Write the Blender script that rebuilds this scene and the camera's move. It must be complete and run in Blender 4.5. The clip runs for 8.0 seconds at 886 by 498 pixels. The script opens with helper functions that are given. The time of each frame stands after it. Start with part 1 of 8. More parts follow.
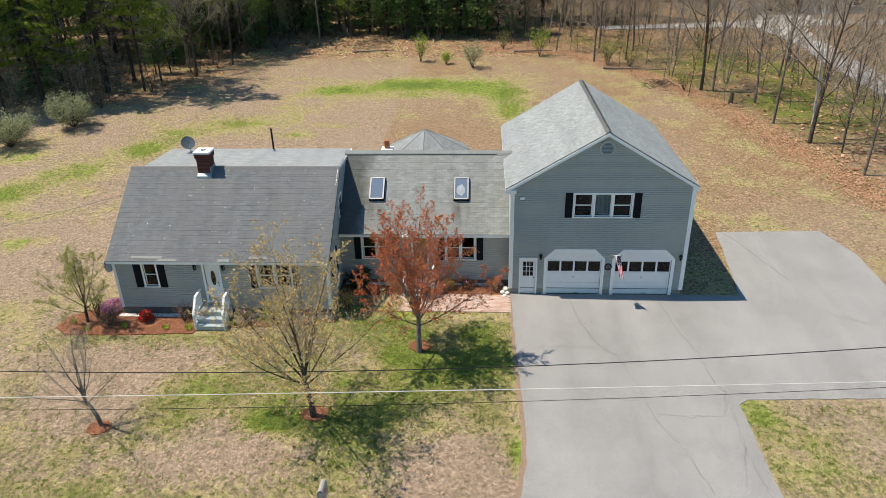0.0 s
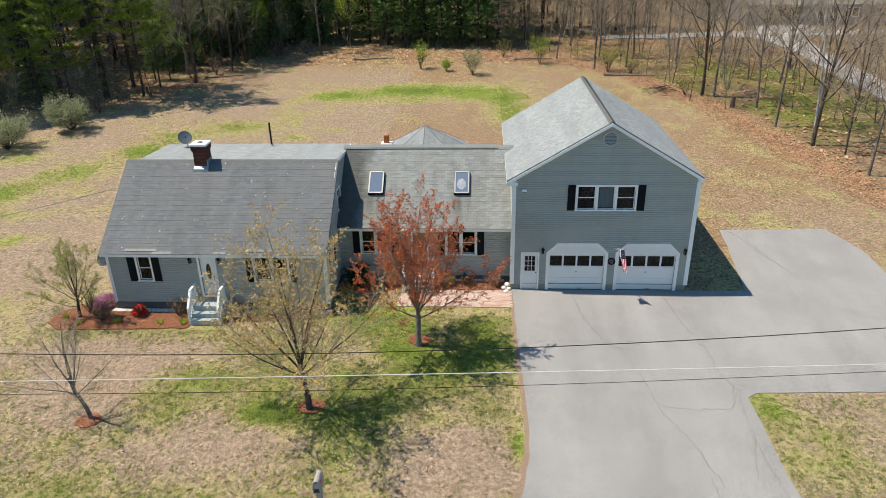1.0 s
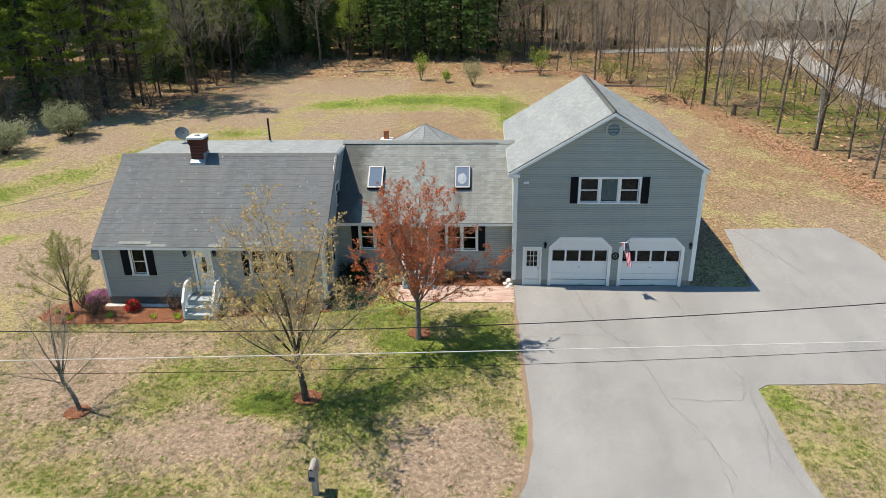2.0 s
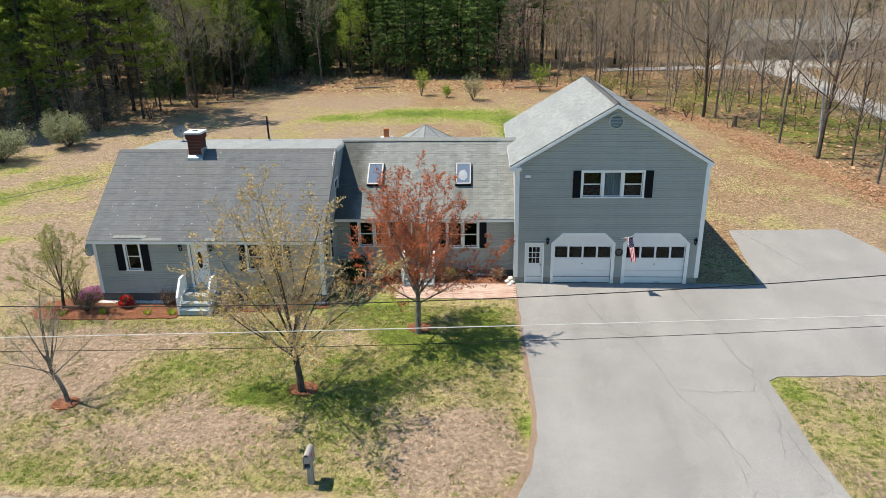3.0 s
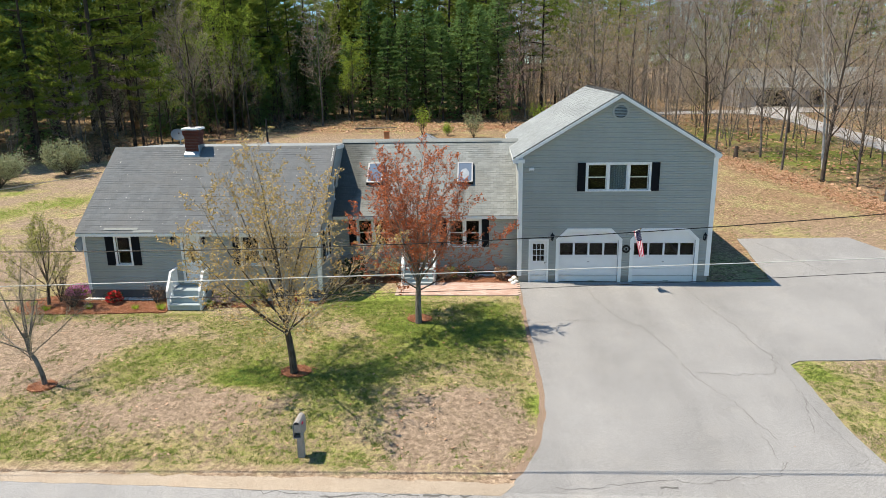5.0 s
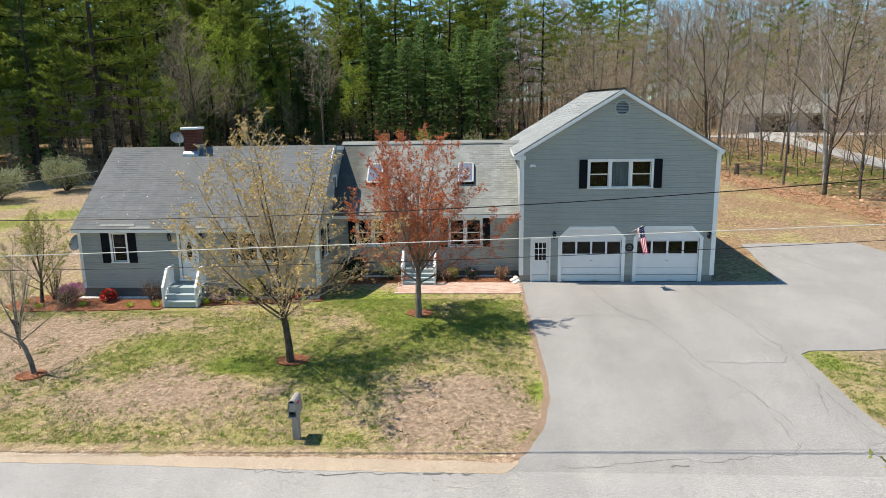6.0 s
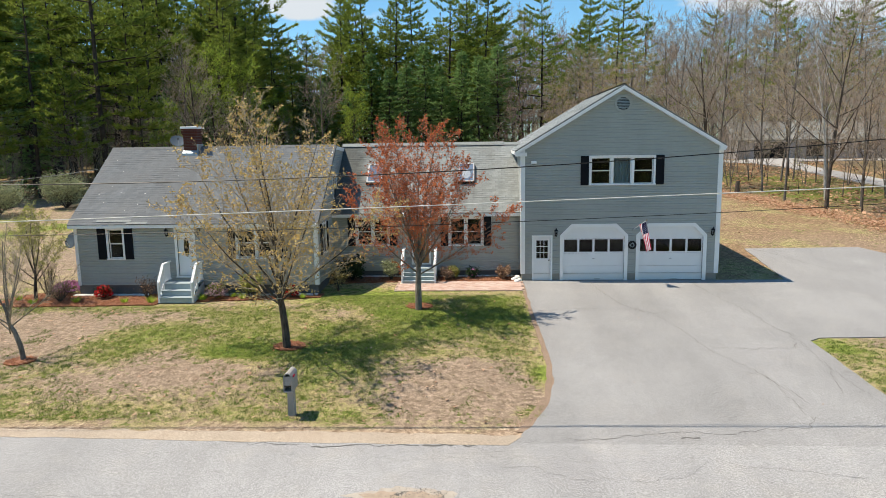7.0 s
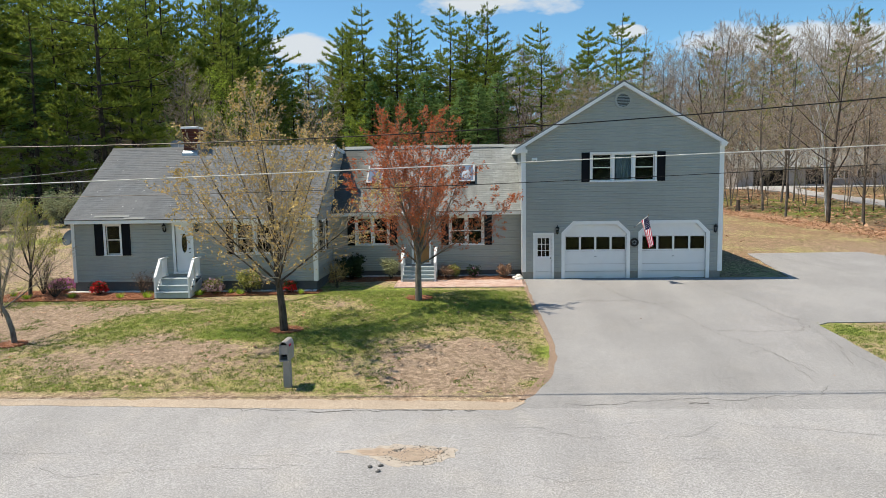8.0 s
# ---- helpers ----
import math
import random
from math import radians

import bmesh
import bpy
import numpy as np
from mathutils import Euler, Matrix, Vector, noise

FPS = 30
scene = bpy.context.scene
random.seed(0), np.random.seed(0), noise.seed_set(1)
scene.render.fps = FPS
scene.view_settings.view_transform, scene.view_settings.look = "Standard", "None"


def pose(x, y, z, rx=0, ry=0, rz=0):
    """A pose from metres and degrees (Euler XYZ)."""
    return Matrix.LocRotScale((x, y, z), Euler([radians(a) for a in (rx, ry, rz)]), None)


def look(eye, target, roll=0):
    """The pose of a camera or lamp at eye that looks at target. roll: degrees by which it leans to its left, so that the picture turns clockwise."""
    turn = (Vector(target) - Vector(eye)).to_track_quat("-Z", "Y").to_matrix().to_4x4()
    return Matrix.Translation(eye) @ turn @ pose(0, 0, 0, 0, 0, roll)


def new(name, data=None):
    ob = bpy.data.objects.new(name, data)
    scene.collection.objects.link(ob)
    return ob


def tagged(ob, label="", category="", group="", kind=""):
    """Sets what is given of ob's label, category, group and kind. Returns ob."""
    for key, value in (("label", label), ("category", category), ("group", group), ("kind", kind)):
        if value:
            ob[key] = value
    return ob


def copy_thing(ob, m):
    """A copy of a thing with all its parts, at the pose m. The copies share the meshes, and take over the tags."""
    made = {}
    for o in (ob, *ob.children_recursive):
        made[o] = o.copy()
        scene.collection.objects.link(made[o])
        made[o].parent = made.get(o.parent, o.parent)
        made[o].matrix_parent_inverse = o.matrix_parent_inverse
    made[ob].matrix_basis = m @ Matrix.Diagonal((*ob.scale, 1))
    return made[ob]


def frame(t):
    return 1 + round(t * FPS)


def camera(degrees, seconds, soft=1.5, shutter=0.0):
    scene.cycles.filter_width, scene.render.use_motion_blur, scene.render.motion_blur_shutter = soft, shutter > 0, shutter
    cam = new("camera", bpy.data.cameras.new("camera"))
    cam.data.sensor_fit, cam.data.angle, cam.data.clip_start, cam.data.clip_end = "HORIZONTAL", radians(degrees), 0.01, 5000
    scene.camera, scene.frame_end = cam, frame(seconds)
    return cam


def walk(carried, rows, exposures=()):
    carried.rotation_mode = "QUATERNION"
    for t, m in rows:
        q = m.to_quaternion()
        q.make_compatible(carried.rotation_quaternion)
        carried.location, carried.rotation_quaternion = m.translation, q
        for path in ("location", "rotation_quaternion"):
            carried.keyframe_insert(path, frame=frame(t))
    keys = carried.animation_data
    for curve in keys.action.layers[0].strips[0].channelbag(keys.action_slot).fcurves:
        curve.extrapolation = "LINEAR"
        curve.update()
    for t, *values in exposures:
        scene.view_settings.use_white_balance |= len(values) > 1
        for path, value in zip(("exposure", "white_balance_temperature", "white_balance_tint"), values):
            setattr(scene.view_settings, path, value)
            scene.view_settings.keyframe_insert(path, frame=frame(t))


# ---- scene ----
# ---- camera: a drone sinking almost straight down while it tilts up ----
cam = camera(65.0, 8.0, 0.6)
# seconds, x, y, z, yaw, pitch, roll
ROWS = [
    (0.0, 0.234, -0.212, 18.011, 3.672, -26.302, -1.274),
    (0.5, 0.204, -0.166, 17.387, 3.634, -25.643, -1.220),
    (1.0, 0.174, -0.142, 16.671, 3.599, -24.835, -1.171),
    (1.5, 0.144, -0.132, 15.896, 3.565, -23.897, -1.125),
    (2.0, 0.113, -0.133, 15.083, 3.533, -22.847, -1.084),
    (2.5, 0.083, -0.140, 14.248, 3.503, -21.701, -1.046),
    (3.0, 0.053, -0.148, 13.402, 3.475, -20.473, -1.012),
    (3.5, 0.024, -0.154, 12.550, 3.448, -19.176, -0.982),
    (4.0, -0.004, -0.156, 11.693, 3.424, -17.821, -0.956),
    (4.5, -0.031, -0.153, 10.831, 3.402, -16.417, -0.934),
    (5.0, -0.057, -0.143, 9.960, 3.381, -14.971, -0.915),
    (5.5, -0.081, -0.125, 9.077, 3.363, -13.489, -0.901),
    (6.0, -0.104, -0.101, 8.178, 3.347, -11.972, -0.891),
    (6.5, -0.124, -0.072, 7.261, 3.333, -10.422, -0.884),
    (7.0, -0.143, -0.038, 6.326, 3.321, -8.838, -0.881),
    (7.5, -0.159, -0.003, 5.375, 3.312, -7.214, -0.883),
    (8.0, -0.172, 0.029, 4.417, 3.305, -5.543, -0.888),
]


def eye_pose(x, y, z, yaw, pitch, roll):
    a, b = radians(yaw), radians(pitch)
    ahead = Vector((-math.sin(a) * math.cos(b), math.cos(a) * math.cos(b), math.sin(b)))
    return look((x, y, z), Vector((x, y, z)) + 2 * ahead, roll)


# low clouds: direction as x / y and z / y, and half widths
CLOUDS = [(0.040, 0.245, 0.16, 0.030), (0.204, 0.203, 0.034, 0.012), (0.41, 0.185, 0.17, 0.036), (-0.254, 0.195, 0.07, 0.028), (0.50, 0.165, 0.10, 0.02)]

walk(cam, [(r[0], eye_pose(*r[1:])) for r in ROWS], [(0.0, 0.28, 7250, 10), (3.0, 0.41, 7250, 10), (6.0, 0.47, 7250, 10), (8.0, 0.31, 7250, 10)])

# ---- light: clear midday in spring, sun high over the west end of the house ----
SUN_TO = Vector((-0.51, 0.045, 1.0)).normalized()
sun = new("sun", bpy.data.lights.new("sun", "SUN"))
sun.data.energy, sun.data.angle, sun.data.color = 4.9, radians(0.53), (1.0, 0.94, 0.85)
sun.matrix_world = look(SUN_TO * 200, (0, 0, 0))

world = bpy.data.worlds.new("sky")
scene.world = world
world.use_nodes = True
wn, wl = world.node_tree.nodes, world.node_tree.links
wn.clear()
w_out, w_bg = wn.new("ShaderNodeOutputWorld"), wn.new("ShaderNodeBackground")
w_sky = wn.new("ShaderNodeTexSky")
w_sky.sky_type, w_sky.sun_disc = "NISHITA", False
w_sky.sun_elevation = math.asin(SUN_TO.z)
w_sky.sun_rotation = math.atan2(SUN_TO.x, SUN_TO.y)
w_sky.altitude = 900
w_sky.air_density, w_sky.dust_density, w_sky.ozone_density = 1.0, 0.15, 2.2
w_bg.inputs["Strength"].default_value = 0.13
# fair-weather cumulus: fractal noise over the dome, gathered into a few heaps low in the north
w_tc, w_map, w_sep = wn.new("ShaderNodeTexCoord"), wn.new("ShaderNodeMapping"), wn.new("ShaderNodeSeparateXYZ")
w_map.inputs["Scale"].default_value = (4.0, 4.0, 10.0)
w_noise = wn.new("ShaderNodeTexNoise")
w_noise.inputs["Scale"].default_value, w_noise.inputs["Detail"].default_value = 1.9, 8.0
w_noise.inputs["Roughness"].default_value = 0.58
wl.new(w_tc.outputs["Generated"], w_map.inputs["Vector"])
wl.new(w_tc.outputs["Generated"], w_sep.inputs["Vector"])
wl.new(w_map.outputs["Vector"], w_noise.inputs["Vector"])


def w_math(op, a, b):
    k = wn.new("ShaderNodeMath")
    k.operation = op
    for s, v in ((0, a), (1, b)):
        if isinstance(v, (int, float)):
            k.inputs[s].default_value = v
        else:
            wl.new(v, k.inputs[s])
    return k.outputs["Value"]


w_y = w_math("MAXIMUM", w_sep.outputs["Y"], 0.02)
w_u, w_v = w_math("DIVIDE", w_sep.outputs["X"], w_y), w_math("DIVIDE", w_sep.outputs["Z"], w_y)
heap = 0.0
for u0, v0, ru, rv in CLOUDS:
    du, dv = w_math("DIVIDE", w_math("SUBTRACT", w_u, u0), ru), w_math("DIVIDE", w_math("SUBTRACT", w_v, v0), rv)
    heap = w_math("MAXIMUM", heap, w_math("SUBTRACT", 1.0, w_math("ADD", w_math("MULTIPLY", du, du), w_math("MULTIPLY", dv, dv))))
w_dense = w_math("ADD", w_math("MULTIPLY", heap, 0.42), w_noise.outputs["Fac"])
w_ramp = wn.new("ShaderNodeValToRGB")
w_ramp.color_ramp.elements[0].position, w_ramp.color_ramp.elements[1].position = 0.66, 0.80
wl.new(w_dense, w_ramp.inputs["Fac"])
w_tint = wn.new("ShaderNodeMixRGB")
w_tint.blend_type, w_tint.inputs[0].default_value, w_tint.inputs[2].default_value = "MULTIPLY", 1.0, (0.56, 0.90, 1.04, 1)
wl.new(w_sky.outputs["Color"], w_tint.inputs[1])
w_mix = wn.new("ShaderNodeMixRGB")
w_mix.inputs[2].default_value = (4.1, 4.7, 5.5, 1)
wl.new(w_ramp.outputs["Color"], w_mix.inputs["Fac"])
wl.new(w_tint.outputs["Color"], w_mix.inputs[1])
wl.new(w_mix.outputs["Color"], w_bg.inputs["Color"])
wl.new(w_bg.outputs["Background"], w_out.inputs["Surface"])


# ---- materials ----
class Mat:
    """A small builder for node materials in object-independent metres."""

    def __init__(self, name, rough=0.8, metal=0.0, spec=0.3):
        self.m = bpy.data.materials.new(name)
        self.m.use_nodes = True
        self.t = self.m.node_tree
        self.n, self.l = self.t.nodes, self.t.links
        self.b = self.n["Principled BSDF"]
        self.b.inputs["Roughness"].default_value = rough
        self.b.inputs["Metallic"].default_value = metal
        self.b.inputs["Specular IOR Level"].default_value = spec
        self.pos = self.n.new("ShaderNodeNewGeometry").outputs["Position"]

    def stretch(self, sx, sy, sz):
        k = self.n.new("ShaderNodeMapping")
        k.inputs["Scale"].default_value = (sx, sy, sz)
        self.l.new(self.pos, k.inputs["Vector"])
        return k.outputs["Vector"]

    def noise(self, scale, detail=4.0, rough=0.55, vec=None):
        k = self.n.new("ShaderNodeTexNoise")
        k.inputs["Scale"].default_value = scale
        k.inputs["Detail"].default_value = detail
        k.inputs["Roughness"].default_value = rough
        self.l.new(vec or self.pos, k.inputs["Vector"])
        return k.outputs["Fac"]

    def voronoi(self, scale, feature="F1", vec=None):
        k = self.n.new("ShaderNodeTexVoronoi")
        k.feature = feature
        k.inputs["Scale"].default_value = scale
        self.l.new(vec or self.pos, k.inputs["Vector"])
        return k.outputs[0]

    def ramp(self, fac, *stops):
        k = self.n.new("ShaderNodeValToRGB")
        e = k.color_ramp.elements
        while len(e) < len(stops):
            e.new(0.5)
        for el, (p, c) in zip(e, stops):
            el.position = p
            el.color = (*c, 1) if isinstance(c, tuple) else (c, c, c, 1)
        self.l.new(fac, k.inputs["Fac"])
        return k.outputs["Color"]

    def mix(self, fac, a, b, mode="MIX"):
        k = self.n.new("ShaderNodeMixRGB")
        k.blend_type = mode
        for s, v in ((0, fac), (1, a), (2, b)):
            if isinstance(v, tuple):
                k.inputs[s].default_value = (*v, 1)
            elif isinstance(v, (int, float)):
                k.inputs[s].default_value = v
            else:
                self.l.new(v, k.inputs[s])
        return k.outputs["Color"]

    def maths(self, op, a, b=0.0):
        k = self.n.new("ShaderNodeMath")
        k.operation = op
        for s, v in ((0, a), (1, b)):
            if isinstance(v, (int, float)):
                k.inputs[s].default_value = v
            else:
                self.l.new(v, k.inputs[s])
        return k.outputs["Value"]

    def island(self):
        return self.n.new("ShaderNodeNewGeometry").outputs["Random Per Island"]

    def each(self):
        return self.n.new("ShaderNodeObjectInfo").outputs["Random"]

    def attr(self, name):
        k = self.n.new("ShaderNodeAttribute")
        k.attribute_name = name
        return k.outputs["Fac"]

    def color(self, c):
        if isinstance(c, tuple):
            self.b.inputs["Base Color"].default_value = (*c, 1)
        else:
            self.l.new(c, self.b.inputs["Base Color"])
        return self

    def bump(self, h, dist, strength=1.0):
        k = self.n.new("ShaderNodeBump")
        k.inputs["Distance"].default_value, k.inputs["Strength"].default_value = dist, strength
        self.l.new(h, k.inputs["Height"])
        self.l.new(k.outputs["Normal"], self.b.inputs["Normal"])
        return self

    def soft(self, amount, c):
        """Light that shines through thin leaves."""
        out = self.n["Material Output"]
        tr, mx = self.n.new("ShaderNodeBsdfTranslucent"), self.n.new("ShaderNodeMixShader")
        mx.inputs[0].default_value = amount
        if isinstance(c, tuple):
            tr.inputs["Color"].default_value = (*c, 1)
        else:
            self.l.new(c, tr.inputs["Color"])
        self.l.new(self.b.outputs[0], mx.inputs[1])
        self.l.new(tr.outputs[0], mx.inputs[2])
        self.l.new(mx.outputs[0], out.inputs["Surface"])
        return self


def plain(name, c, rough=0.6, metal=0.0, vary=0.10, scale=3.0, spec=0.3):
    k = Mat(name, rough, metal, spec)
    dark, light = tuple(v * (1 - vary) for v in c), tuple(min(1, v * (1 + vary)) for v in c)
    f = k.mix(0.5, k.noise(scale), k.noise(scale * 14, 3))
    return k.color(k.ramp(f, (0.3, dark), (0.7, light))).m


def siding_material(name, c):
    k = Mat(name, 0.55, 0.0, 0.3)
    big, grain = k.noise(0.6, 3), k.noise(30, 3, vec=k.stretch(0.15, 0.15, 1))
    streak = k.noise(2.5, 3, vec=k.stretch(1, 1, 0.12))
    f = k.mix(0.2, k.mix(0.45, big, grain), streak)
    k.color(k.ramp(f, (0.30, tuple(v * 0.86 for v in c)), (0.70, tuple(v * 1.12 for v in c))))
    return k.bump(grain, 0.002, 0.5).m


def shingle_material(name, c, warm, spread, runs=()):
    """runs: x and width of brown run-off stains that fade down the slope from y = 33.2; with them the west end is
    darkened as shade.
    """
    k = Mat(name, 0.92, 0.0, 0.15)
    tab = k.ramp(k.island(), (0.0, tuple(v * (1 - spread) for v in c)), (0.5, c), (1.0, tuple(v * (1 + spread) for v in c)))
    grit = k.noise(160, 2)
    tone = k.mix(k.ramp(k.noise(0.55, 4), (0.42, 0.0), (0.66, 0.75)), tab, warm)
    streak = k.ramp(k.noise(1.6, 4, vec=k.stretch(1.0, 0.14, 0.14)), (0.34, 0.86), (0.64, 1.04))
    if runs:
        xyz = k.n.new("ShaderNodeSeparateXYZ")
        k.l.new(k.pos, xyz.inputs[0])
        fade = k.ramp(k.maths("MULTIPLY", xyz.outputs["Y"], 0.01), (0.3165, 0.0), (0.329, 0.85), (0.3315, 0.0))
        drips = k.ramp(k.noise(3.0, 4, vec=k.stretch(1.0, 0.10, 0.10)), (0.38, 0.25), (0.60, 1.0))
        # the cape's shade put into the colour at the west end, with a noisy edge
        moss_shade = k.maths("ADD", k.maths("MULTIPLY", xyz.outputs["X"], -0.5), k.maths("MULTIPLY", k.noise(0.9, 5, 0.6), 0.9))
        tone = k.mix(k.ramp(k.maths("SUBTRACT", moss_shade, 2.75), (0.45, 0.0), (0.85, 0.8)), tone, (0.070, 0.074, 0.068))
        for x, w in runs:
            off = k.maths("DIVIDE", k.maths("SUBTRACT", xyz.outputs["X"], x), w * 0.5)
            band = k.maths("MAXIMUM", k.maths("SUBTRACT", 1.0, k.maths("MULTIPLY", off, off)), 0.0)
            tone = k.mix(k.maths("MULTIPLY", k.maths("MULTIPLY", band, fade), drips), tone, (0.075, 0.062, 0.056))
    k.color(k.mix(0.6, k.mix(0.75, tone, streak, "MULTIPLY"), k.ramp(grit, (0.3, 0.55), (0.7, 1.3)), "MULTIPLY"))
    return k.bump(grit, 0.003, 0.7).m


def asphalt_material(name, c, warm):
    k = Mat(name, 0.93, 0.0, 0.2)
    stones = k.voronoi(70)
    grit = k.noise(26, 8, 0.90)
    base = k.ramp(k.noise(0.28, 5), (0.32, tuple(v * 0.89 for v in c)), (0.68, tuple(v * 1.08 for v in c)))
    stain = k.mix(k.ramp(k.noise(0.9, 5), (0.50, 0.0), (0.72, 0.5)), base, warm)
    tracks = k.ramp(k.noise(0.7, 3, vec=k.stretch(1, 0.08, 1)), (0.35, 0.93), (0.65, 1.05))
    speck = k.mix(1.0, k.ramp(grit, (0.40, 0.52), (0.60, 1.45)), k.ramp(stones, (0.05, 1.12), (0.6, 0.88)), "MULTIPLY")
    coarse = k.ramp(k.noise(42, 3, 0.6), (0.38, 0.74), (0.62, 1.22))
    k.color(k.mix(0.8, k.mix(0.85, k.mix(1.0, stain, tracks, "MULTIPLY"), speck, "MULTIPLY"), coarse, "MULTIPLY"))
    return k.bump(k.mix(0.5, stones, grit), 0.008, 0.8).m


def bark_material(name, dark, light):
    k = Mat(name, 0.95, 0.0, 0.1)
    rib = k.noise(22, 4, vec=k.stretch(1, 1, 0.18))
    f = k.mix(0.45, rib, k.noise(2.2, 3))
    return k.color(k.ramp(f, (0.36, dark), (0.62, light))).bump(rib, 0.015, 0.8).m


def leaf_material(name, dark, mid, light, through_light=0.35):
    k = Mat(name, 0.6, 0.0, 0.25)
    c = k.ramp(k.mix(0.35, k.island(), k.each()), (0.05, dark), (0.5, mid), (0.95, light))
    return k.color(c).soft(through_light, c).m


def glass_material(name, tint):
    k = Mat(name, 0.03, 0.0, 0.4)
    k.b.inputs["Transmission Weight"].default_value = 1.0
    k.b.inputs["IOR"].default_value = 1.30
    return k.color(tint).m


def ground_material():
    """Thin spring lawn over sandy soil: the density of the green comes from an attribute, broken up by noise."""
    k = Mat("lawn", 1.0, 0.0, 0.05)
    fine, mid, low, big = k.noise(34, 6, 0.75), k.noise(7.0, 5, 0.68), k.noise(1.7, 5, 0.65), k.noise(0.45, 4)
    thatch = k.noise(95, 3, 0.7, vec=k.stretch(1.0, 0.45, 1.0))
    soil = k.mix(k.ramp(mid, (0.36, 0.0), (0.64, 1.0)), (0.215, 0.158, 0.112), (0.378, 0.288, 0.212))
    soil = k.mix(k.ramp(low, (0.42, 0.0), (0.60, 0.6)), soil, (0.322, 0.246, 0.182))
    rusty = k.mix(k.ramp(mid, (0.38, 0.0), (0.62, 1.0)), (0.190, 0.118, 0.068), (0.345, 0.232, 0.146))
    soil = k.mix(k.attr("rust"), soil, rusty)
    grass = k.mix(k.ramp(mid, (0.36, 0.0), (0.64, 1.0)), (0.130, 0.188, 0.034), (0.275, 0.325, 0.078))
    dry = k.mix(k.ramp(fine, (0.38, 0.0), (0.62, 1.0)), (0.245, 0.200, 0.098), (0.405, 0.340, 0.182))
    # under the hardwoods dark moss and old leaves take the place of grass
    grass = k.mix(k.attr("moss_shade"), grass, k.mix(k.ramp(mid, (0.36, 0.0), (0.64, 1.0)), (0.088, 0.108, 0.026), (0.195, 0.210, 0.055)))
    dry = k.mix(k.attr("moss_shade"), dry, k.mix(k.ramp(fine, (0.38, 0.0), (0.62, 1.0)), (0.150, 0.108, 0.062), (0.275, 0.200, 0.118)))
    wobble = k.maths("SUBTRACT", k.mix(0.5, k.mix(0.45, mid, fine), k.mix(0.5, low, big)), 0.5)
    d = k.maths("ADD", k.attr("green"), k.maths("MULTIPLY", wobble, 2.8))
    c = k.mix(k.ramp(d, (0.26, 0.0), (0.44, 1.0)), soil, dry)
    c = k.mix(k.ramp(d, (0.52, 0.0), (0.74, 1.0)), c, grass)
    c = k.mix(k.ramp(d, (0.98, 0.0), (1.16, 1.0)), c, (0.085, 0.160, 0.038))
    # low matted clumps, denser where there is more green
    clump = k.maths("ADD", k.noise(4.6, 4, 0.6), k.maths("MULTIPLY", k.attr("green"), 0.16))
    c = k.mix(k.maths("MULTIPLY", k.ramp(clump, (0.635, 0.0), (0.672, 0.9)), k.ramp(k.maths("ADD", k.attr("green"), 0.3), (0.12, 0.0), (0.40, 1.0))), c, k.mix(fine, (0.062, 0.088, 0.018), (0.180, 0.215, 0.052)))
    c = k.mix(k.attr("sand"), c, k.mix(k.ramp(mid, (0.4, 0.0), (0.6, 1.0)), (0.28, 0.196, 0.134), (0.44, 0.335, 0.240)))
    c = k.mix(0.9, c, k.ramp(fine, (0.36, 0.32), (0.64, 1.66)), "MULTIPLY")
    c = k.mix(0.75, c, k.ramp(thatch, (0.36, 0.45), (0.64, 1.52)), "MULTIPLY")
    c = k.mix(0.55, c, k.ramp(k.noise(3.2, 6, 0.7), (0.36, 0.66), (0.62, 1.18)), "MULTIPLY")
    k.color(k.mix(0.5, c, k.ramp(mid, (0.32, 0.60), (0.66, 1.28)), "MULTIPLY"))
    return k.bump(k.mix(0.5, fine, mid), 0.04, 0.9).m


def mulch_material():
    k = Mat("mulch", 1.0, 0.0, 0.05)
    chips = k.voronoi(34, vec=k.stretch(1, 2.0, 1))
    c = k.ramp(k.mix(0.5, chips, k.noise(40, 3)), (0.15, (0.125, 0.050, 0.028)), (0.5, (0.290, 0.120, 0.066)), (0.85, (0.42, 0.210, 0.125)))
    return k.color(c).bump(chips, 0.03, 1.0).m


SIDING = siding_material("grey vinyl siding", (0.380, 0.396, 0.376))
SIDING_BACK = plain("wall sheathing", (0.16, 0.17, 0.17), 0.9)
TRIM = plain("white painted trim", (0.86, 0.86, 0.85), 0.45, vary=0.05)
RAIL = plain("white vinyl rail", (0.82, 0.83, 0.84), 0.4, vary=0.04)
DECK = plain("grey deck paint", (0.34, 0.40, 0.42), 0.6, vary=0.14, scale=6)
SHUTTER = plain("black shutter vinyl", (0.012, 0.013, 0.016), 0.85, vary=0.2, spec=0.1)
TEAL = plain("teal sheer curtain", (0.60, 0.74, 0.74), 0.9, vary=0.15, scale=14)
DOORWHITE = plain("white painted steel door", (0.82, 0.82, 0.82), 0.4, vary=0.04)
DOORWOOD = plain("honey stained oak door", (0.36, 0.19, 0.07), 0.45, vary=0.2, scale=8)
DARKMETAL = plain("black iron", (0.015, 0.015, 0.016), 0.45, 0.4, vary=0.3)
BRASS = plain("aged brass", (0.35, 0.25, 0.10), 0.35, 0.9)
STEEL = plain("galvanised steel", (0.42, 0.43, 0.44), 0.4, 0.8, vary=0.15)
CONCRETE = plain("poured concrete foundation", (0.30, 0.285, 0.255), 0.95, vary=0.22, scale=2.5)
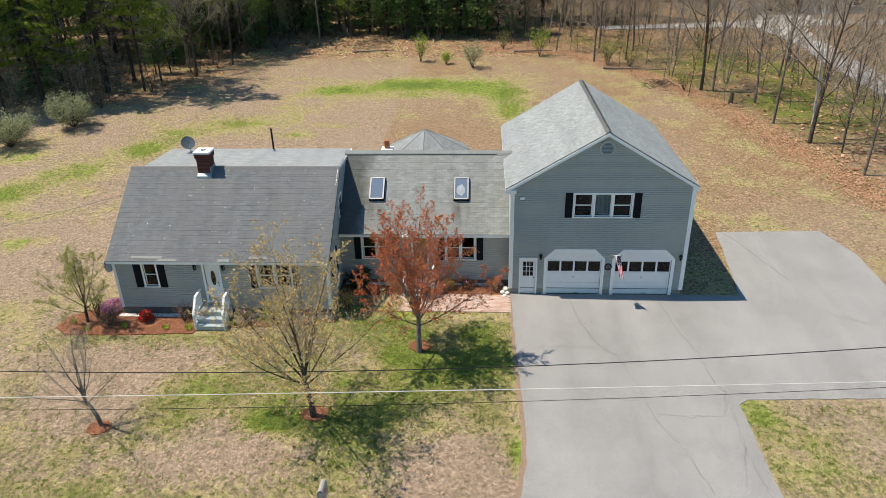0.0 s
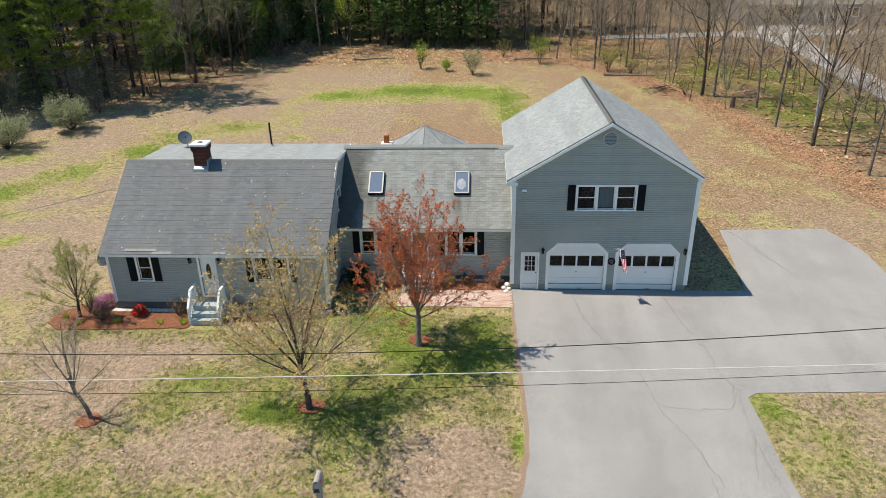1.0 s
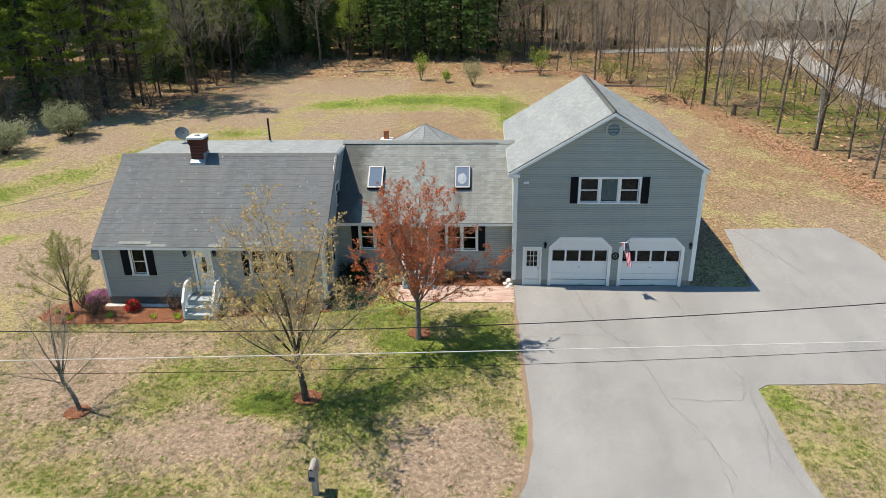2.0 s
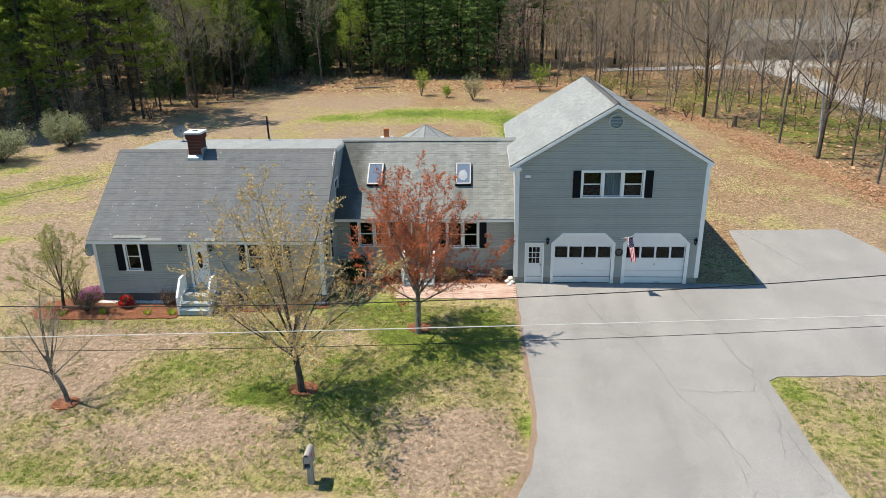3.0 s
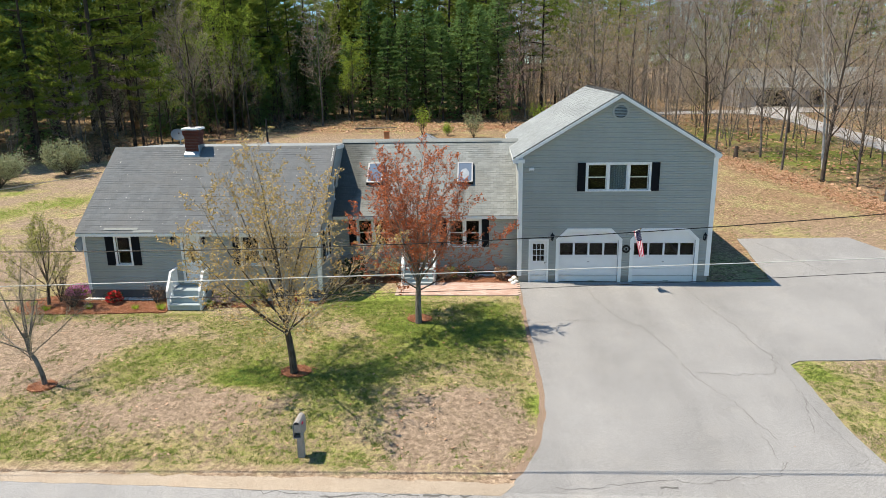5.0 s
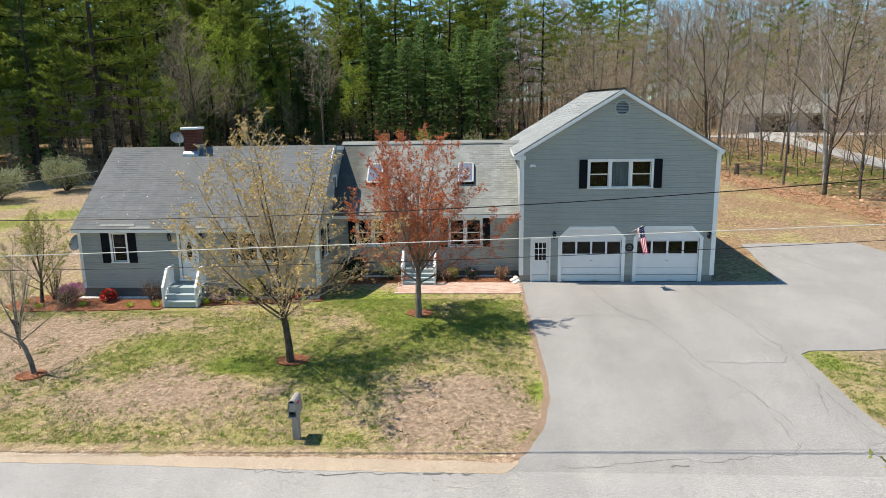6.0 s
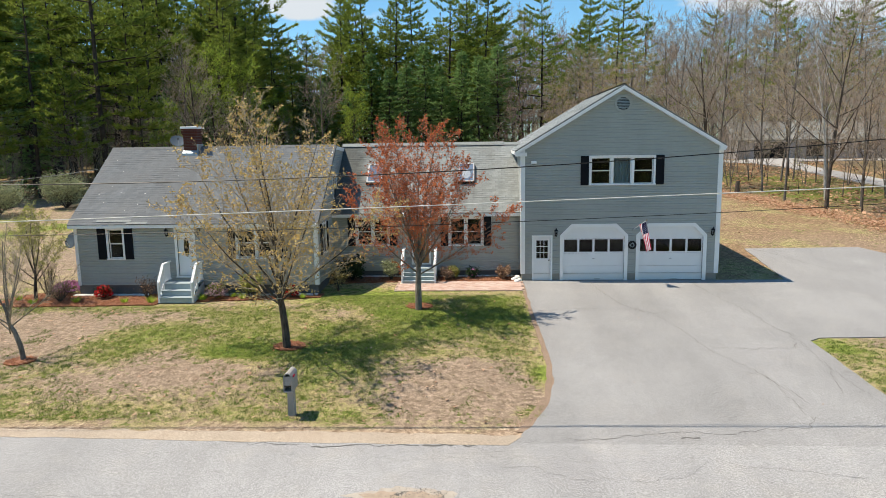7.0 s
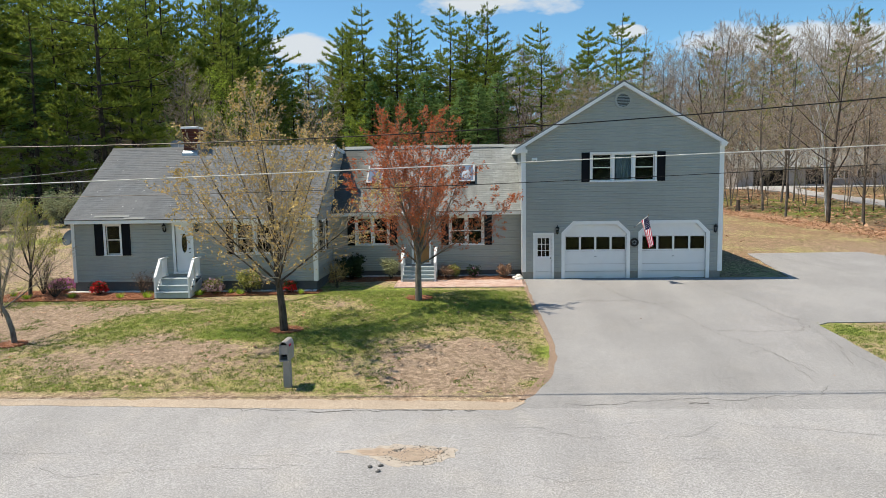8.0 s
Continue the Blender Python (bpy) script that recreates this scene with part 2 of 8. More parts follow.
CONCRETE_DARK = plain("damp dark foundation", (0.115, 0.115, 0.115), 0.95, vary=0.25, scale=3)
STONE = plain("pale edging gravel", (0.72, 0.71, 0.68), 0.9, vary=0.25, scale=18)
GLASS = glass_material("window glass", (0.42, 0.46, 0.49))
BULB = glass_material("lantern glass", (0.9, 0.9, 0.9))
# near-black: the gloom behind openings is put into this colour
ROOM = plain("near-black unlit room", (0.022, 0.021, 0.021), 0.9)
CURTAIN = plain("pale sheer curtain", (0.62, 0.66, 0.66), 0.9, vary=0.12, scale=14)
SHINGLE_OLD = shingle_material("weathered asphalt shingle", (0.166, 0.178, 0.186), (0.178, 0.182, 0.182), 0.10)
SHINGLE_MID = shingle_material("grey-green asphalt shingle", (0.262, 0.280, 0.270), (0.272, 0.280, 0.262), 0.15)
SHINGLE_WING = shingle_material("grey-green asphalt shingle with run-off stains", (0.262, 0.280, 0.270), (0.272, 0.280, 0.262), 0.15, ((-5.32, 1.1), (-0.91, 1.1)))
SHINGLE_NEW = shingle_material("pale grey asphalt shingle", (0.300, 0.325, 0.328), (0.285, 0.310, 0.318), 0.12)
RIDGECAP = plain("ridge cap shingle", (0.15, 0.155, 0.155), 0.95, vary=0.25, scale=8)
LEAD = plain("lead flashing", (0.30, 0.36, 0.40), 0.5, 0.6, vary=0.2)
BRICK_RED = plain("dark red brick", (0.120, 0.036, 0.026), 0.9, vary=0.4, scale=9)
BRICK_ORANGE = plain("orange clay flue", (0.44, 0.15, 0.06), 0.85, vary=0.2)
MORTAR = plain("grey mortar", (0.17, 0.145, 0.13), 0.95, vary=0.2, scale=20)
PAVER = Mat("salmon brick paver", 0.9, 0.0, 0.15)
PAVER = PAVER.color(PAVER.mix(0.5, PAVER.ramp(PAVER.each(), (0.0, (0.46, 0.31, 0.25)), (0.5, (0.52, 0.375, 0.315)), (1.0, (0.57, 0.45, 0.39))), PAVER.ramp(PAVER.noise(25, 4), (0.3, 0.7), (0.7, 1.2)), "MULTIPLY")).bump(PAVER.noise(60, 3), 0.003, 0.6).m
DRIVE = asphalt_material("driveway asphalt", (0.300, 0.298, 0.294), (0.335, 0.326, 0.312))
ROADTOP = asphalt_material("road asphalt", (0.345, 0.343, 0.340), (0.385, 0.368, 0.342))
CRACK = plain("open crack in asphalt", (0.125, 0.122, 0.116), 1.0, vary=0.3, scale=30)
SAND = asphalt_material("sandy road shoulder", (0.44, 0.365, 0.285), (0.40, 0.305, 0.225))
PAVEMENT_FAR = plain("pale neighbouring gravel", (0.36, 0.35, 0.335), 1.0, vary=0.15, scale=2)
GROUND = ground_material()
MULCH = mulch_material()
BARK = bark_material("grey-brown bark", (0.036, 0.029, 0.024), (0.135, 0.112, 0.092))
BARK_DARK = bark_material("dark pine bark", (0.022, 0.018, 0.015), (0.085, 0.070, 0.058))
BARK_PALE = bark_material("pale maple bark", (0.085, 0.074, 0.064), (0.280, 0.250, 0.218))
BARK_GREY = bark_material("grey sunlit hardwood bark", (0.070, 0.060, 0.052), (0.235, 0.205, 0.178))
BARK_BIRCH = bark_material("white birch bark", (0.28, 0.26, 0.24), (0.66, 0.64, 0.60))
NEEDLE_PINE = leaf_material("white pine needles", (0.100, 0.148, 0.026), (0.200, 0.268, 0.048), (0.335, 0.395, 0.080), 0.54)
NEEDLE_HEMLOCK = leaf_material("hemlock needles", (0.095, 0.185, 0.058), (0.180, 0.305, 0.100), (0.275, 0.405, 0.145), 0.60)
LEAF_LIME = leaf_material("fresh lime leaves", (0.190, 0.290, 0.030), (0.320, 0.440, 0.055), (0.440, 0.550, 0.100), 0.48)
LEAF_BUD = leaf_material("golden opening buds", (0.360, 0.230, 0.070), (0.560, 0.385, 0.135), (0.680, 0.520, 0.230), 0.35)
LEAF_RED = leaf_material("copper red maple flowers", (0.420, 0.105, 0.042), (0.620, 0.190, 0.078), (0.720, 0.310, 0.145), 0.36)
LEAF_OLIVE = leaf_material("olive young leaves", (0.200, 0.210, 0.045), (0.330, 0.340, 0.085), (0.460, 0.450, 0.150), 0.40)
LEAF_RUST = leaf_material("rusty hanging leaves", (0.22, 0.120, 0.075), (0.34, 0.210, 0.140), (0.44, 0.32, 0.225), 0.25)
LEAF_GREY = leaf_material("grey-green shrub leaves", (0.240, 0.265, 0.140), (0.365, 0.395, 0.225), (0.490, 0.510, 0.320), 0.35)
LEAF_DARK = leaf_material("dark evergreen leaves", (0.012, 0.024, 0.010), (0.028, 0.052, 0.018), (0.055, 0.090, 0.030), 0.2)
FLOWER_RED = leaf_material("scarlet azalea flowers", (0.36, 0.006, 0.010), (0.56, 0.014, 0.018), (0.70, 0.04, 0.04), 0.25)
FLOWER_PINK = leaf_material("pink azalea flowers", (0.54, 0.17, 0.38), (0.70, 0.30, 0.54), (0.80, 0.48, 0.68), 0.3)
FLOWER_PALE = leaf_material("pale lilac flowers", (0.40, 0.24, 0.28), (0.56, 0.40, 0.44), (0.66, 0.55, 0.56), 0.25)
GRASS = leaf_material("spring grass blades", (0.150, 0.235, 0.036), (0.265, 0.350, 0.068), (0.400, 0.440, 0.140), 0.45)
GRASS_DEEP = leaf_material("deep green grass tufts", (0.085, 0.140, 0.026), (0.140, 0.205, 0.044), (0.215, 0.270, 0.072), 0.42)
TWIG = bark_material("sunlit grey-tan twigs", (0.290, 0.240, 0.175), (0.500, 0.430, 0.330))
TWIG_WOOD = bark_material("brown hardwood twigs", (0.240, 0.195, 0.158), (0.460, 0.385, 0.318))
TWIG_RED = bark_material("reddish grey twigs", (0.225, 0.140, 0.102), (0.395, 0.270, 0.205))
CHIP = leaf_material("rust-red bark chips", (0.14, 0.052, 0.028), (0.32, 0.130, 0.070), (0.50, 0.26, 0.16), 0.05)
GRASS_DRY = leaf_material("dry straw blades", (0.22, 0.16, 0.08), (0.33, 0.25, 0.14), (0.45, 0.37, 0.24), 0.2)
LITTER = leaf_material("fallen oak leaves", (0.28, 0.135, 0.070), (0.50, 0.285, 0.170), (0.66, 0.46, 0.33), 0.15)


# ---- mesh tools ----
class Geo:
    """Vertices and faces of one mesh."""

    def __init__(self):
        self.v, self.f = [], []

    def quad(self, *p):
        i = len(self.v)
        self.v += [tuple(q) for q in p]
        self.f.append(tuple(range(i, i + len(p))))
        return self

    def hexa(self, p):
        """Eight corners: bottom four, then top four, each anticlockwise from above."""
        i = len(self.v)
        self.v += [tuple(q) for q in p]
        self.f += [tuple(i + k for k in f) for f in ((3, 2, 1, 0), (4, 5, 6, 7), (0, 1, 5, 4), (1, 2, 6, 5), (2, 3, 7, 6), (3, 0, 4, 7))]
        return self

    def box(self, x0, x1, y0, y1, z0, z1):
        return self.hexa([(x0, y0, z0), (x1, y0, z0), (x1, y1, z0), (x0, y1, z0), (x0, y0, z1), (x1, y0, z1), (x1, y1, z1), (x0, y1, z1)])

    def bevel_box(self, x0, x1, y0, y1, z0, z1, b):
        """A box with its four upright edges and top edges eased."""
        ring = lambda s, z: [(x0 + s, y0 + b + s * 0, z), (x0 + b, y0 + s, z), (x1 - b, y0 + s, z), (x1 - s, y0 + b, z), (x1 - s, y1 - b, z), (x1 - b, y1 - s, z), (x0 + b, y1 - s, z), (x0 + s, y1 - b, z)]
        self.loft([ring(0, z0), ring(0, z1 - b), ring(b * 0.7, z1)])
        return self

    def loft(self, rings, cap=True):
        i, n = len(self.v), len(rings[0])
        for r in rings:
            self.v += [tuple(q) for q in r]
        for k in range(len(rings) - 1):
            for j in range(n):
                a, b = i + k * n + j, i + k * n + (j + 1) % n
                self.f.append((a, b, b + n, a + n))
        if cap:
            self.f.append(tuple(range(i + n - 1, i - 1, -1)))
            t = i + (len(rings) - 1) * n
            self.f.append(tuple(range(t, t + n)))
        return self

    def tube(self, pts, radii, sides=6, cap=True):
        rings, side = [], None
        for k, p in enumerate(pts):
            a = Vector(pts[max(0, k - 1)])
            b = Vector(pts[min(len(pts) - 1, k + 1)])
            d = (b - a).normalized()
            if side is None:
                side = d.orthogonal().normalized()
            side = (side - d * side.dot(d)).normalized()
            up = d.cross(side)
            r = radii[k] if isinstance(radii, (list, tuple)) else radii
            rings.append([Vector(p) + (side * math.cos(2 * math.pi * j / sides) + up * math.sin(2 * math.pi * j / sides)) * r for j in range(sides)])
        return self.loft(rings, cap)

    def lathe(self, cx, cy, profile, sides=16):
        """profile: rows of radius, z."""
        return self.loft([[(cx + r * math.cos(2 * math.pi * j / sides), cy + r * math.sin(2 * math.pi * j / sides), z) for j in range(sides)] for r, z in profile])

    def mesh(self, name, smooth=False):
        m = bpy.data.meshes.new(name)
        m.from_pydata(self.v, [], self.f)
        m.update()
        if smooth:
            m.polygons.foreach_set("use_smooth", [True] * len(m.polygons))
        return m


def thing(name, at, label, category, group="", kind=""):
    e = new(name)
    e.location = at
    e.empty_display_size = 0.2
    return tagged(e, label, category, group, kind)


def part(name, geo, material, parent=None, label="", smooth=False, kind=""):
    """One mesh object under a thing or under a part; its vertices are in the world's metres."""
    m = geo.mesh(name, smooth) if isinstance(geo, Geo) else geo
    if not m.materials:
        m.materials.append(material)
    ob = new(name, m)
    if parent is not None:
        ob.parent = parent
        top = parent
        shift = Vector((0, 0, 0))
        while top is not None:
            shift += Vector(top.location)
            top = top.parent
        ob.location = -shift
    return tagged(ob, label, "", "", kind)


def solo(name, geo, material, label, category, group="", kind="", smooth=False):
    return tagged(part(name, geo, material, None, "", smooth), label, category, group, kind)


def ease(v, a, b):
    t = max(0.0, min(1.0, (v - a) / (b - a)))
    return t * t * (3 - 2 * t)


def ground_z(y, x=None):
    """Height of the land: a steady slope, and for a given x the low swell of the front lawn on it."""
    v = max(8.0, min(100.0, y))
    z = 0.053 * (v - 31) if v < 31 else 0.042 * (v - 31)
    if x is not None and 16 < y < 30 and -16 < x < 1.6:
        crest = 27.0 + 2.2 * ease(x, -8.5, -6.0)
        z += 0.25 * ease(x, -16.0, -10.0) * (1 - ease(x, -0.8, 1.5)) * ease(y, 16.8, 20.5) * (1 - ease(y, crest - 2.5, crest))
    return z


def sheet(outline, lift, skirt=0.06):
    """A slab that follows the lie of the land."""
    bm = bmesh.new()
    bm.faces.new([bm.verts.new((x, y, 0)) for x, y in outline])
    for cut in (8.0, 31.0, 100.0):
        bmesh.ops.bisect_plane(bm, geom=bm.verts[:] + bm.edges[:] + bm.faces[:], plane_co=(0, cut, 0), plane_no=(0, 1, 0))
    for f in bm.faces:
        if f.normal.z < 0:
            f.normal_flip()
    rim = [e for e in bm.edges if e.is_boundary]
    out = bmesh.ops.extrude_edge_only(bm, edges=rim)
    low = {v for v in out["geom"] if isinstance(v, bmesh.types.BMVert)}
    for v in bm.verts:
        v.co.z = ground_z(v.co.y, v.co.x) + lift - (skirt if v in low else 0)
    bmesh.ops.recalc_face_normals(bm, faces=bm.faces[:])
    m = bpy.data.meshes.new("sheet")
    bm.to_mesh(m)
    bm.free()
    return m


def jagged(pts, amount, step, seed):
    """A polyline broken into short steps with ragged offsets."""
    out, s = [], seed * 13.7
    for (ax, ay), (bx, by) in zip(pts, pts[1:]):
        L = math.hypot(bx - ax, by - ay)
        n = max(1, int(L / step))
        for k in range(n):
            t = k / n
            w = 0.0 if k == 0 else amount * (1.6 * noise.noise((s * 0.45 / step, seed, 0)) + 1.1 * noise.noise((s * 1.3 / step, seed, 5)))
            out.append((ax + (bx - ax) * t - (by - ay) / L * w, ay + (by - ay) * t + (bx - ax) / L * w))
            s += step
    return out + [pts[-1]]


# ---- walls with real openings ----
class Plane:
    """A wall plane: u runs along it, n points outdoors."""

    def __init__(self, x, y, u, n):
        self.o, self.u, self.n = Vector((x, y, 0)), Vector((*u, 0)), Vector((*n, 0))

    def at(self, u, z, out=0.0):
        return self.o + self.u * u + self.n * out + Vector((0, 0, z))

    def slab(self, g, u0, u1, z0, z1, n0, n1):
        a = [self.at(u0, z0, n1), self.at(u1, z0, n1), self.at(u1, z0, n0), self.at(u0, z0, n0)]
        b = [self.at(u0, z1, n1), self.at(u1, z1, n1), self.at(u1, z1, n0), self.at(u0, z1, n0)]
        return g.hexa(a + b)

    def strip(self, g, pts, width, n0, n1):
        """A flat board along a polyline of (u, z), to the left of its way."""
        left = []
        for k, (u, z) in enumerate(pts):
            d = Vector((0, 0))
            dirs = []
            for a, b in ((k - 1, k), (k, k + 1)):
                if a >= 0 and b < len(pts):
                    dirs.append((Vector(pts[b]) - Vector(pts[a])).normalized())
            m = (dirs[0] + dirs[-1]).normalized()
            s = width / max(0.3, m.dot(dirs[0]))
            left.append((u - m.y * s, z + m.x * s))
        for k in range(len(pts) - 1):
            p = [pts[k], pts[k + 1], left[k + 1], left[k]]
            g.hexa([self.at(*q, n0) for q in p] + [self.at(*q, n1) for q in p])
        return g


def wall(plane, width, z0, top, openings, thick, parent, name="wall", material=None):
    """Sheathing with its openings. top: list of (u, z) from u = 0 to width; openings: (u0, u1, z0, z1)."""
    g = Geo()

    def topz(u):
        for (a, za), (b, zb) in zip(top, top[1:]):
            if a <= u <= b:
                return za + (zb - za) * (u - a) / (b - a)
        return top[-1][1]

    us = sorted({0.0, width, *[p[0] for p in top], *[o[0] for o in openings], *[o[1] for o in openings]})
    for a, b in zip(us, us[1:]):
        mid, spans, low = (a + b) / 2, [], z0
        for o in sorted([o for o in openings if o[0] <= mid <= o[1]], key=lambda o: o[2]):
            if o[2] > low:
                spans.append((low, o[2], None))
            low = o[3]
        spans.append((low, None, True))
        for lo, hi, last in spans:
            ha, hb = (topz(a), topz(b)) if last else (hi, hi)
            p = [(a, lo), (b, lo), (b, hb), (a, ha)]
            g.quad(*[plane.at(*q, 0) for q in p])
            g.quad(*[plane.at(*q, -thick) for q in reversed(p)])
    for u0, u1, a, b in openings:
        for p, q in (((u0, a), (u1, a)), ((u1, a), (u1, b)), ((u1, b), (u0, b)), ((u0, b), (u0, a))):
            g.quad(plane.at(*p, 0), plane.at(*p, -thick), plane.at(*q, -thick), plane.at(*q, 0))
    part(name, g, material or SIDING_BACK, parent)


def lap_siding(plane, width, z0, top, openings, parent, course=0.108):
    """Lapped boards, thicker at their lower edge, cut round the openings and under the roofline."""
    g = Geo()

    def spans_at(z):
        """Stretch of u that lies under the roofline at height z."""
        pts = []
        for (a, za), (b, zb) in zip(top, top[1:]):
            if (za - z) * (zb - z) < 0:
                pts.append(a + (b - a) * (z - za) / (zb - za))
        inside = [0.0] if top[0][1] >= z else []
        ends = sorted(inside + pts + ([width] if top[-1][1] >= z else []))
        return list(zip(ends[::2], ends[1::2]))

    zmax = max(p[1] for p in top)
    k = 0
    while z0 + k * course < zmax:
        a, b = z0 + k * course, min(z0 + (k + 1) * course, zmax)
        bends = (a + 0.60 * course, a + 0.78 * course)
        cuts = sorted({a, b, *[z for z in bends if z < b], *[z for o in openings for z in (o[2], o[3]) if a < z < b]})
        for lo, hi in zip(cuts, cuts[1:]):
            mid = (lo + hi) / 2
            for s, e in spans_at(mid):
                holes = sorted((o[0], o[1]) for o in openings if o[2] <= mid <= o[3])
                cur = s
                for h0, h1 in holes + [(e, e)]:
                    if h0 > cur:
                        depth = lambda z: 0.026 - 0.022 * max(0.0, min(1.0, ((z - a) / course - 0.60) / 0.18))
                        g.quad(plane.at(cur, lo, depth(lo)), plane.at(h0, lo, depth(lo)), plane.at(h0, hi, depth(hi)), plane.at(cur, hi, depth(hi)))
                        if lo == a:
                            g.quad(plane.at(cur, lo, 0.0), plane.at(h0, lo, 0.0), plane.at(h0, lo, depth(lo)), plane.at(cur, lo, depth(lo)))
                    cur = max(cur, h1)
        k += 1
    part("siding", g, SIDING, parent, "lapped grey vinyl siding", kind="stuff")


# ---- roofs ----
def shingles(origin, u, v, width, length, material, parent, seed, tab=0.305, course=0.142, architect=False):
    """Courses of tabs from the eave upwards; every tab lies on the one below."""
    rng, g = random.Random(seed), Geo()
    o, u, v = Vector(origin), Vector(u).normalized(), Vector(v).normalized()
    n = u.cross(v).normalized()
    rows = int(length / course) + 1
    for r in range(rows):
        s0 = r * course
        s1 = min(s0 + course * 1.12, length)
        x = -rng.uniform(0.0, tab) if architect else -(tab / 2 if r % 2 else 0.0)
        sag = rng.uniform(-0.003, 0.003)
        while x < width:
            w = tab * rng.uniform(0.55, 1.25) if architect else tab
            a, b = max(0.0, x + 0.004), min(width, x + w - 0.004)
            if b - a > 0.02:
                lift = 0.010 + rng.uniform(-0.003, 0.004) + (rng.choice((0, 0.006)) if architect else 0)
                drop = s0 - rng.uniform(0.0, 0.008) + sag
                lo = [o + u * a + v * drop + n * lift, o + u * b + v * drop + n * lift]
                hi = [o + u * b + v * s1 + n * 0.004, o + u * a + v * s1 + n * 0.004]
                base = [o + u * a + v * drop, o + u * b + v * drop]
                i = len(g.v)
                g.v += [tuple(p) for p in lo + hi + base]
                g.f += [(i, i + 1, i + 2, i + 3), (i + 4, i + 5, i + 1, i), (i + 4, i, i + 3), (i + 5, i + 2, i + 1)]
            x += w
    return part("shingles", g, material, parent, "", kind="stuff")


def roof_slab(origin, u, v, width, length, thick, material, parent, name="roof"):
    g = Geo()
    o, u, v = Vector(origin), Vector(u).normalized(), Vector(v).normalized()
    n = u.cross(v).normalized()
    p = [o, o + u * width, o + u * width + v * length, o + v * length]
    g.hexa([q - n * thick for q in p] + p)
    return part(name, g, material, parent)


# ---- windows and doors ----
def sash_window(plane, u0, u1, z0, z1, parent, units=1, shutters=0.0, casing=0.09, blind=None, plain_units=()):
    """White double-hung units side by side in one casing, with optional louvred shutters."""
    g = Geo()
    plane.slab(g, u0 - casing, u0, z0, z1, 0.0, 0.040)
    plane.slab(g, u1, u1 + casing, z0, z1, 0.0, 0.040)
    plane.slab(g, u0 - casing, u1 + casing, z1, z1 + casing, 0.0, 0.045)
    plane.slab(g, u0 - casing - 0.02, u1 + casing + 0.02, z0 - 0.05, z0, 0.0, 0.065)
    win = part("window", g, TRIM, parent, "white sash window")
    w = (u1 - u0) / units
    for k in range(units):
        a, b = u0 + k * w, u0 + (k + 1) * w
        if k:
            plane.slab(gm := Geo(), a - 0.05, a + 0.05, z0, z1, -0.06, 0.030)
            part("mullion", gm, TRIM, win)
        a, b = a + (0.05 if k else 0), b - (0.05 if k < units - 1 else 0)
        zm = (z0 + z1) / 2
        lights = [(z0, z1, -0.05)] if k in plain_units else [(z0, zm + 0.02, -0.070), (zm - 0.02, z1, -0.045)]
        for lo, hi, out in lights:
            s = Geo()
            t = 0.042
            plane.slab(s, a, a + t, lo, hi, out - 0.03, out)
            plane.slab(s, b - t, b, lo, hi, out - 0.03, out)
            plane.slab(s, a + t, b - t, lo, lo + t, out - 0.03, out)
            plane.slab(s, a + t, b - t, hi - t, hi, out - 0.03, out)
            part("sash", s, TRIM, win)
            p = Geo()
            plane.slab(p, a + t, b - t, lo + t, hi - t, out - 0.018, out - 0.012)
            pane = part("pane", p, GLASS, win)
            pane.visible_shadow = False
    if shutters:
        for a in (u0 - casing - 0.015 - shutters, u1 + casing + 0.015):
            s = Geo()
            b, lo, hi, t = a + shutters, z0 - 0.04, z1 + casing - 0.01, 0.05
            plane.slab(s, a, a + t, lo, hi, 0.0, 0.064)
            plane.slab(s, b - t, b, lo, hi, 0.0, 0.064)
            for z in (lo, (lo + hi) / 2 - 0.03, hi - 0.06):
                plane.slab(s, a + t, b - t, z, z + 0.06, 0.0, 0.062)
            z = lo + 0.06
            while z < hi - 0.08:
                q = [plane.at(a + t, z, 0.055), plane.at(b - t, z, 0.055), plane.at(b - t, z + 0.036, 0.050), plane.at(a + t, z + 0.036, 0.050)]
                s.quad(*q)
                z += 0.036
            plane.slab(s, a + t, b - t, lo, hi, 0.0, 0.046)
            part("shutter", s, SHUTTER, win, "black louvred shutter")
    if blind is not None:
        part("curtain", blind, TEAL, win, "teal hanging curtain")
    return win


def casing_boards(plane, u0, u1, z0, z1, w=0.10, out=0.045):
    g = Geo()
    plane.slab(g, u0 - w, u0, z0, z1, 0.0, out)
    plane.slab(g, u1, u1 + w, z0, z1, 0.0, out)
    plane.slab(g, u0 - w, u1 + w, z1, z1 + w, 0.0, out + 0.004)
    return g


# ---- the land ----
def blob(x, y, cx, cy, rx, ry):
    return math.exp(-min(60.0, ((x - cx) / rx) ** 2 + ((y - cy) / ry) ** 2))


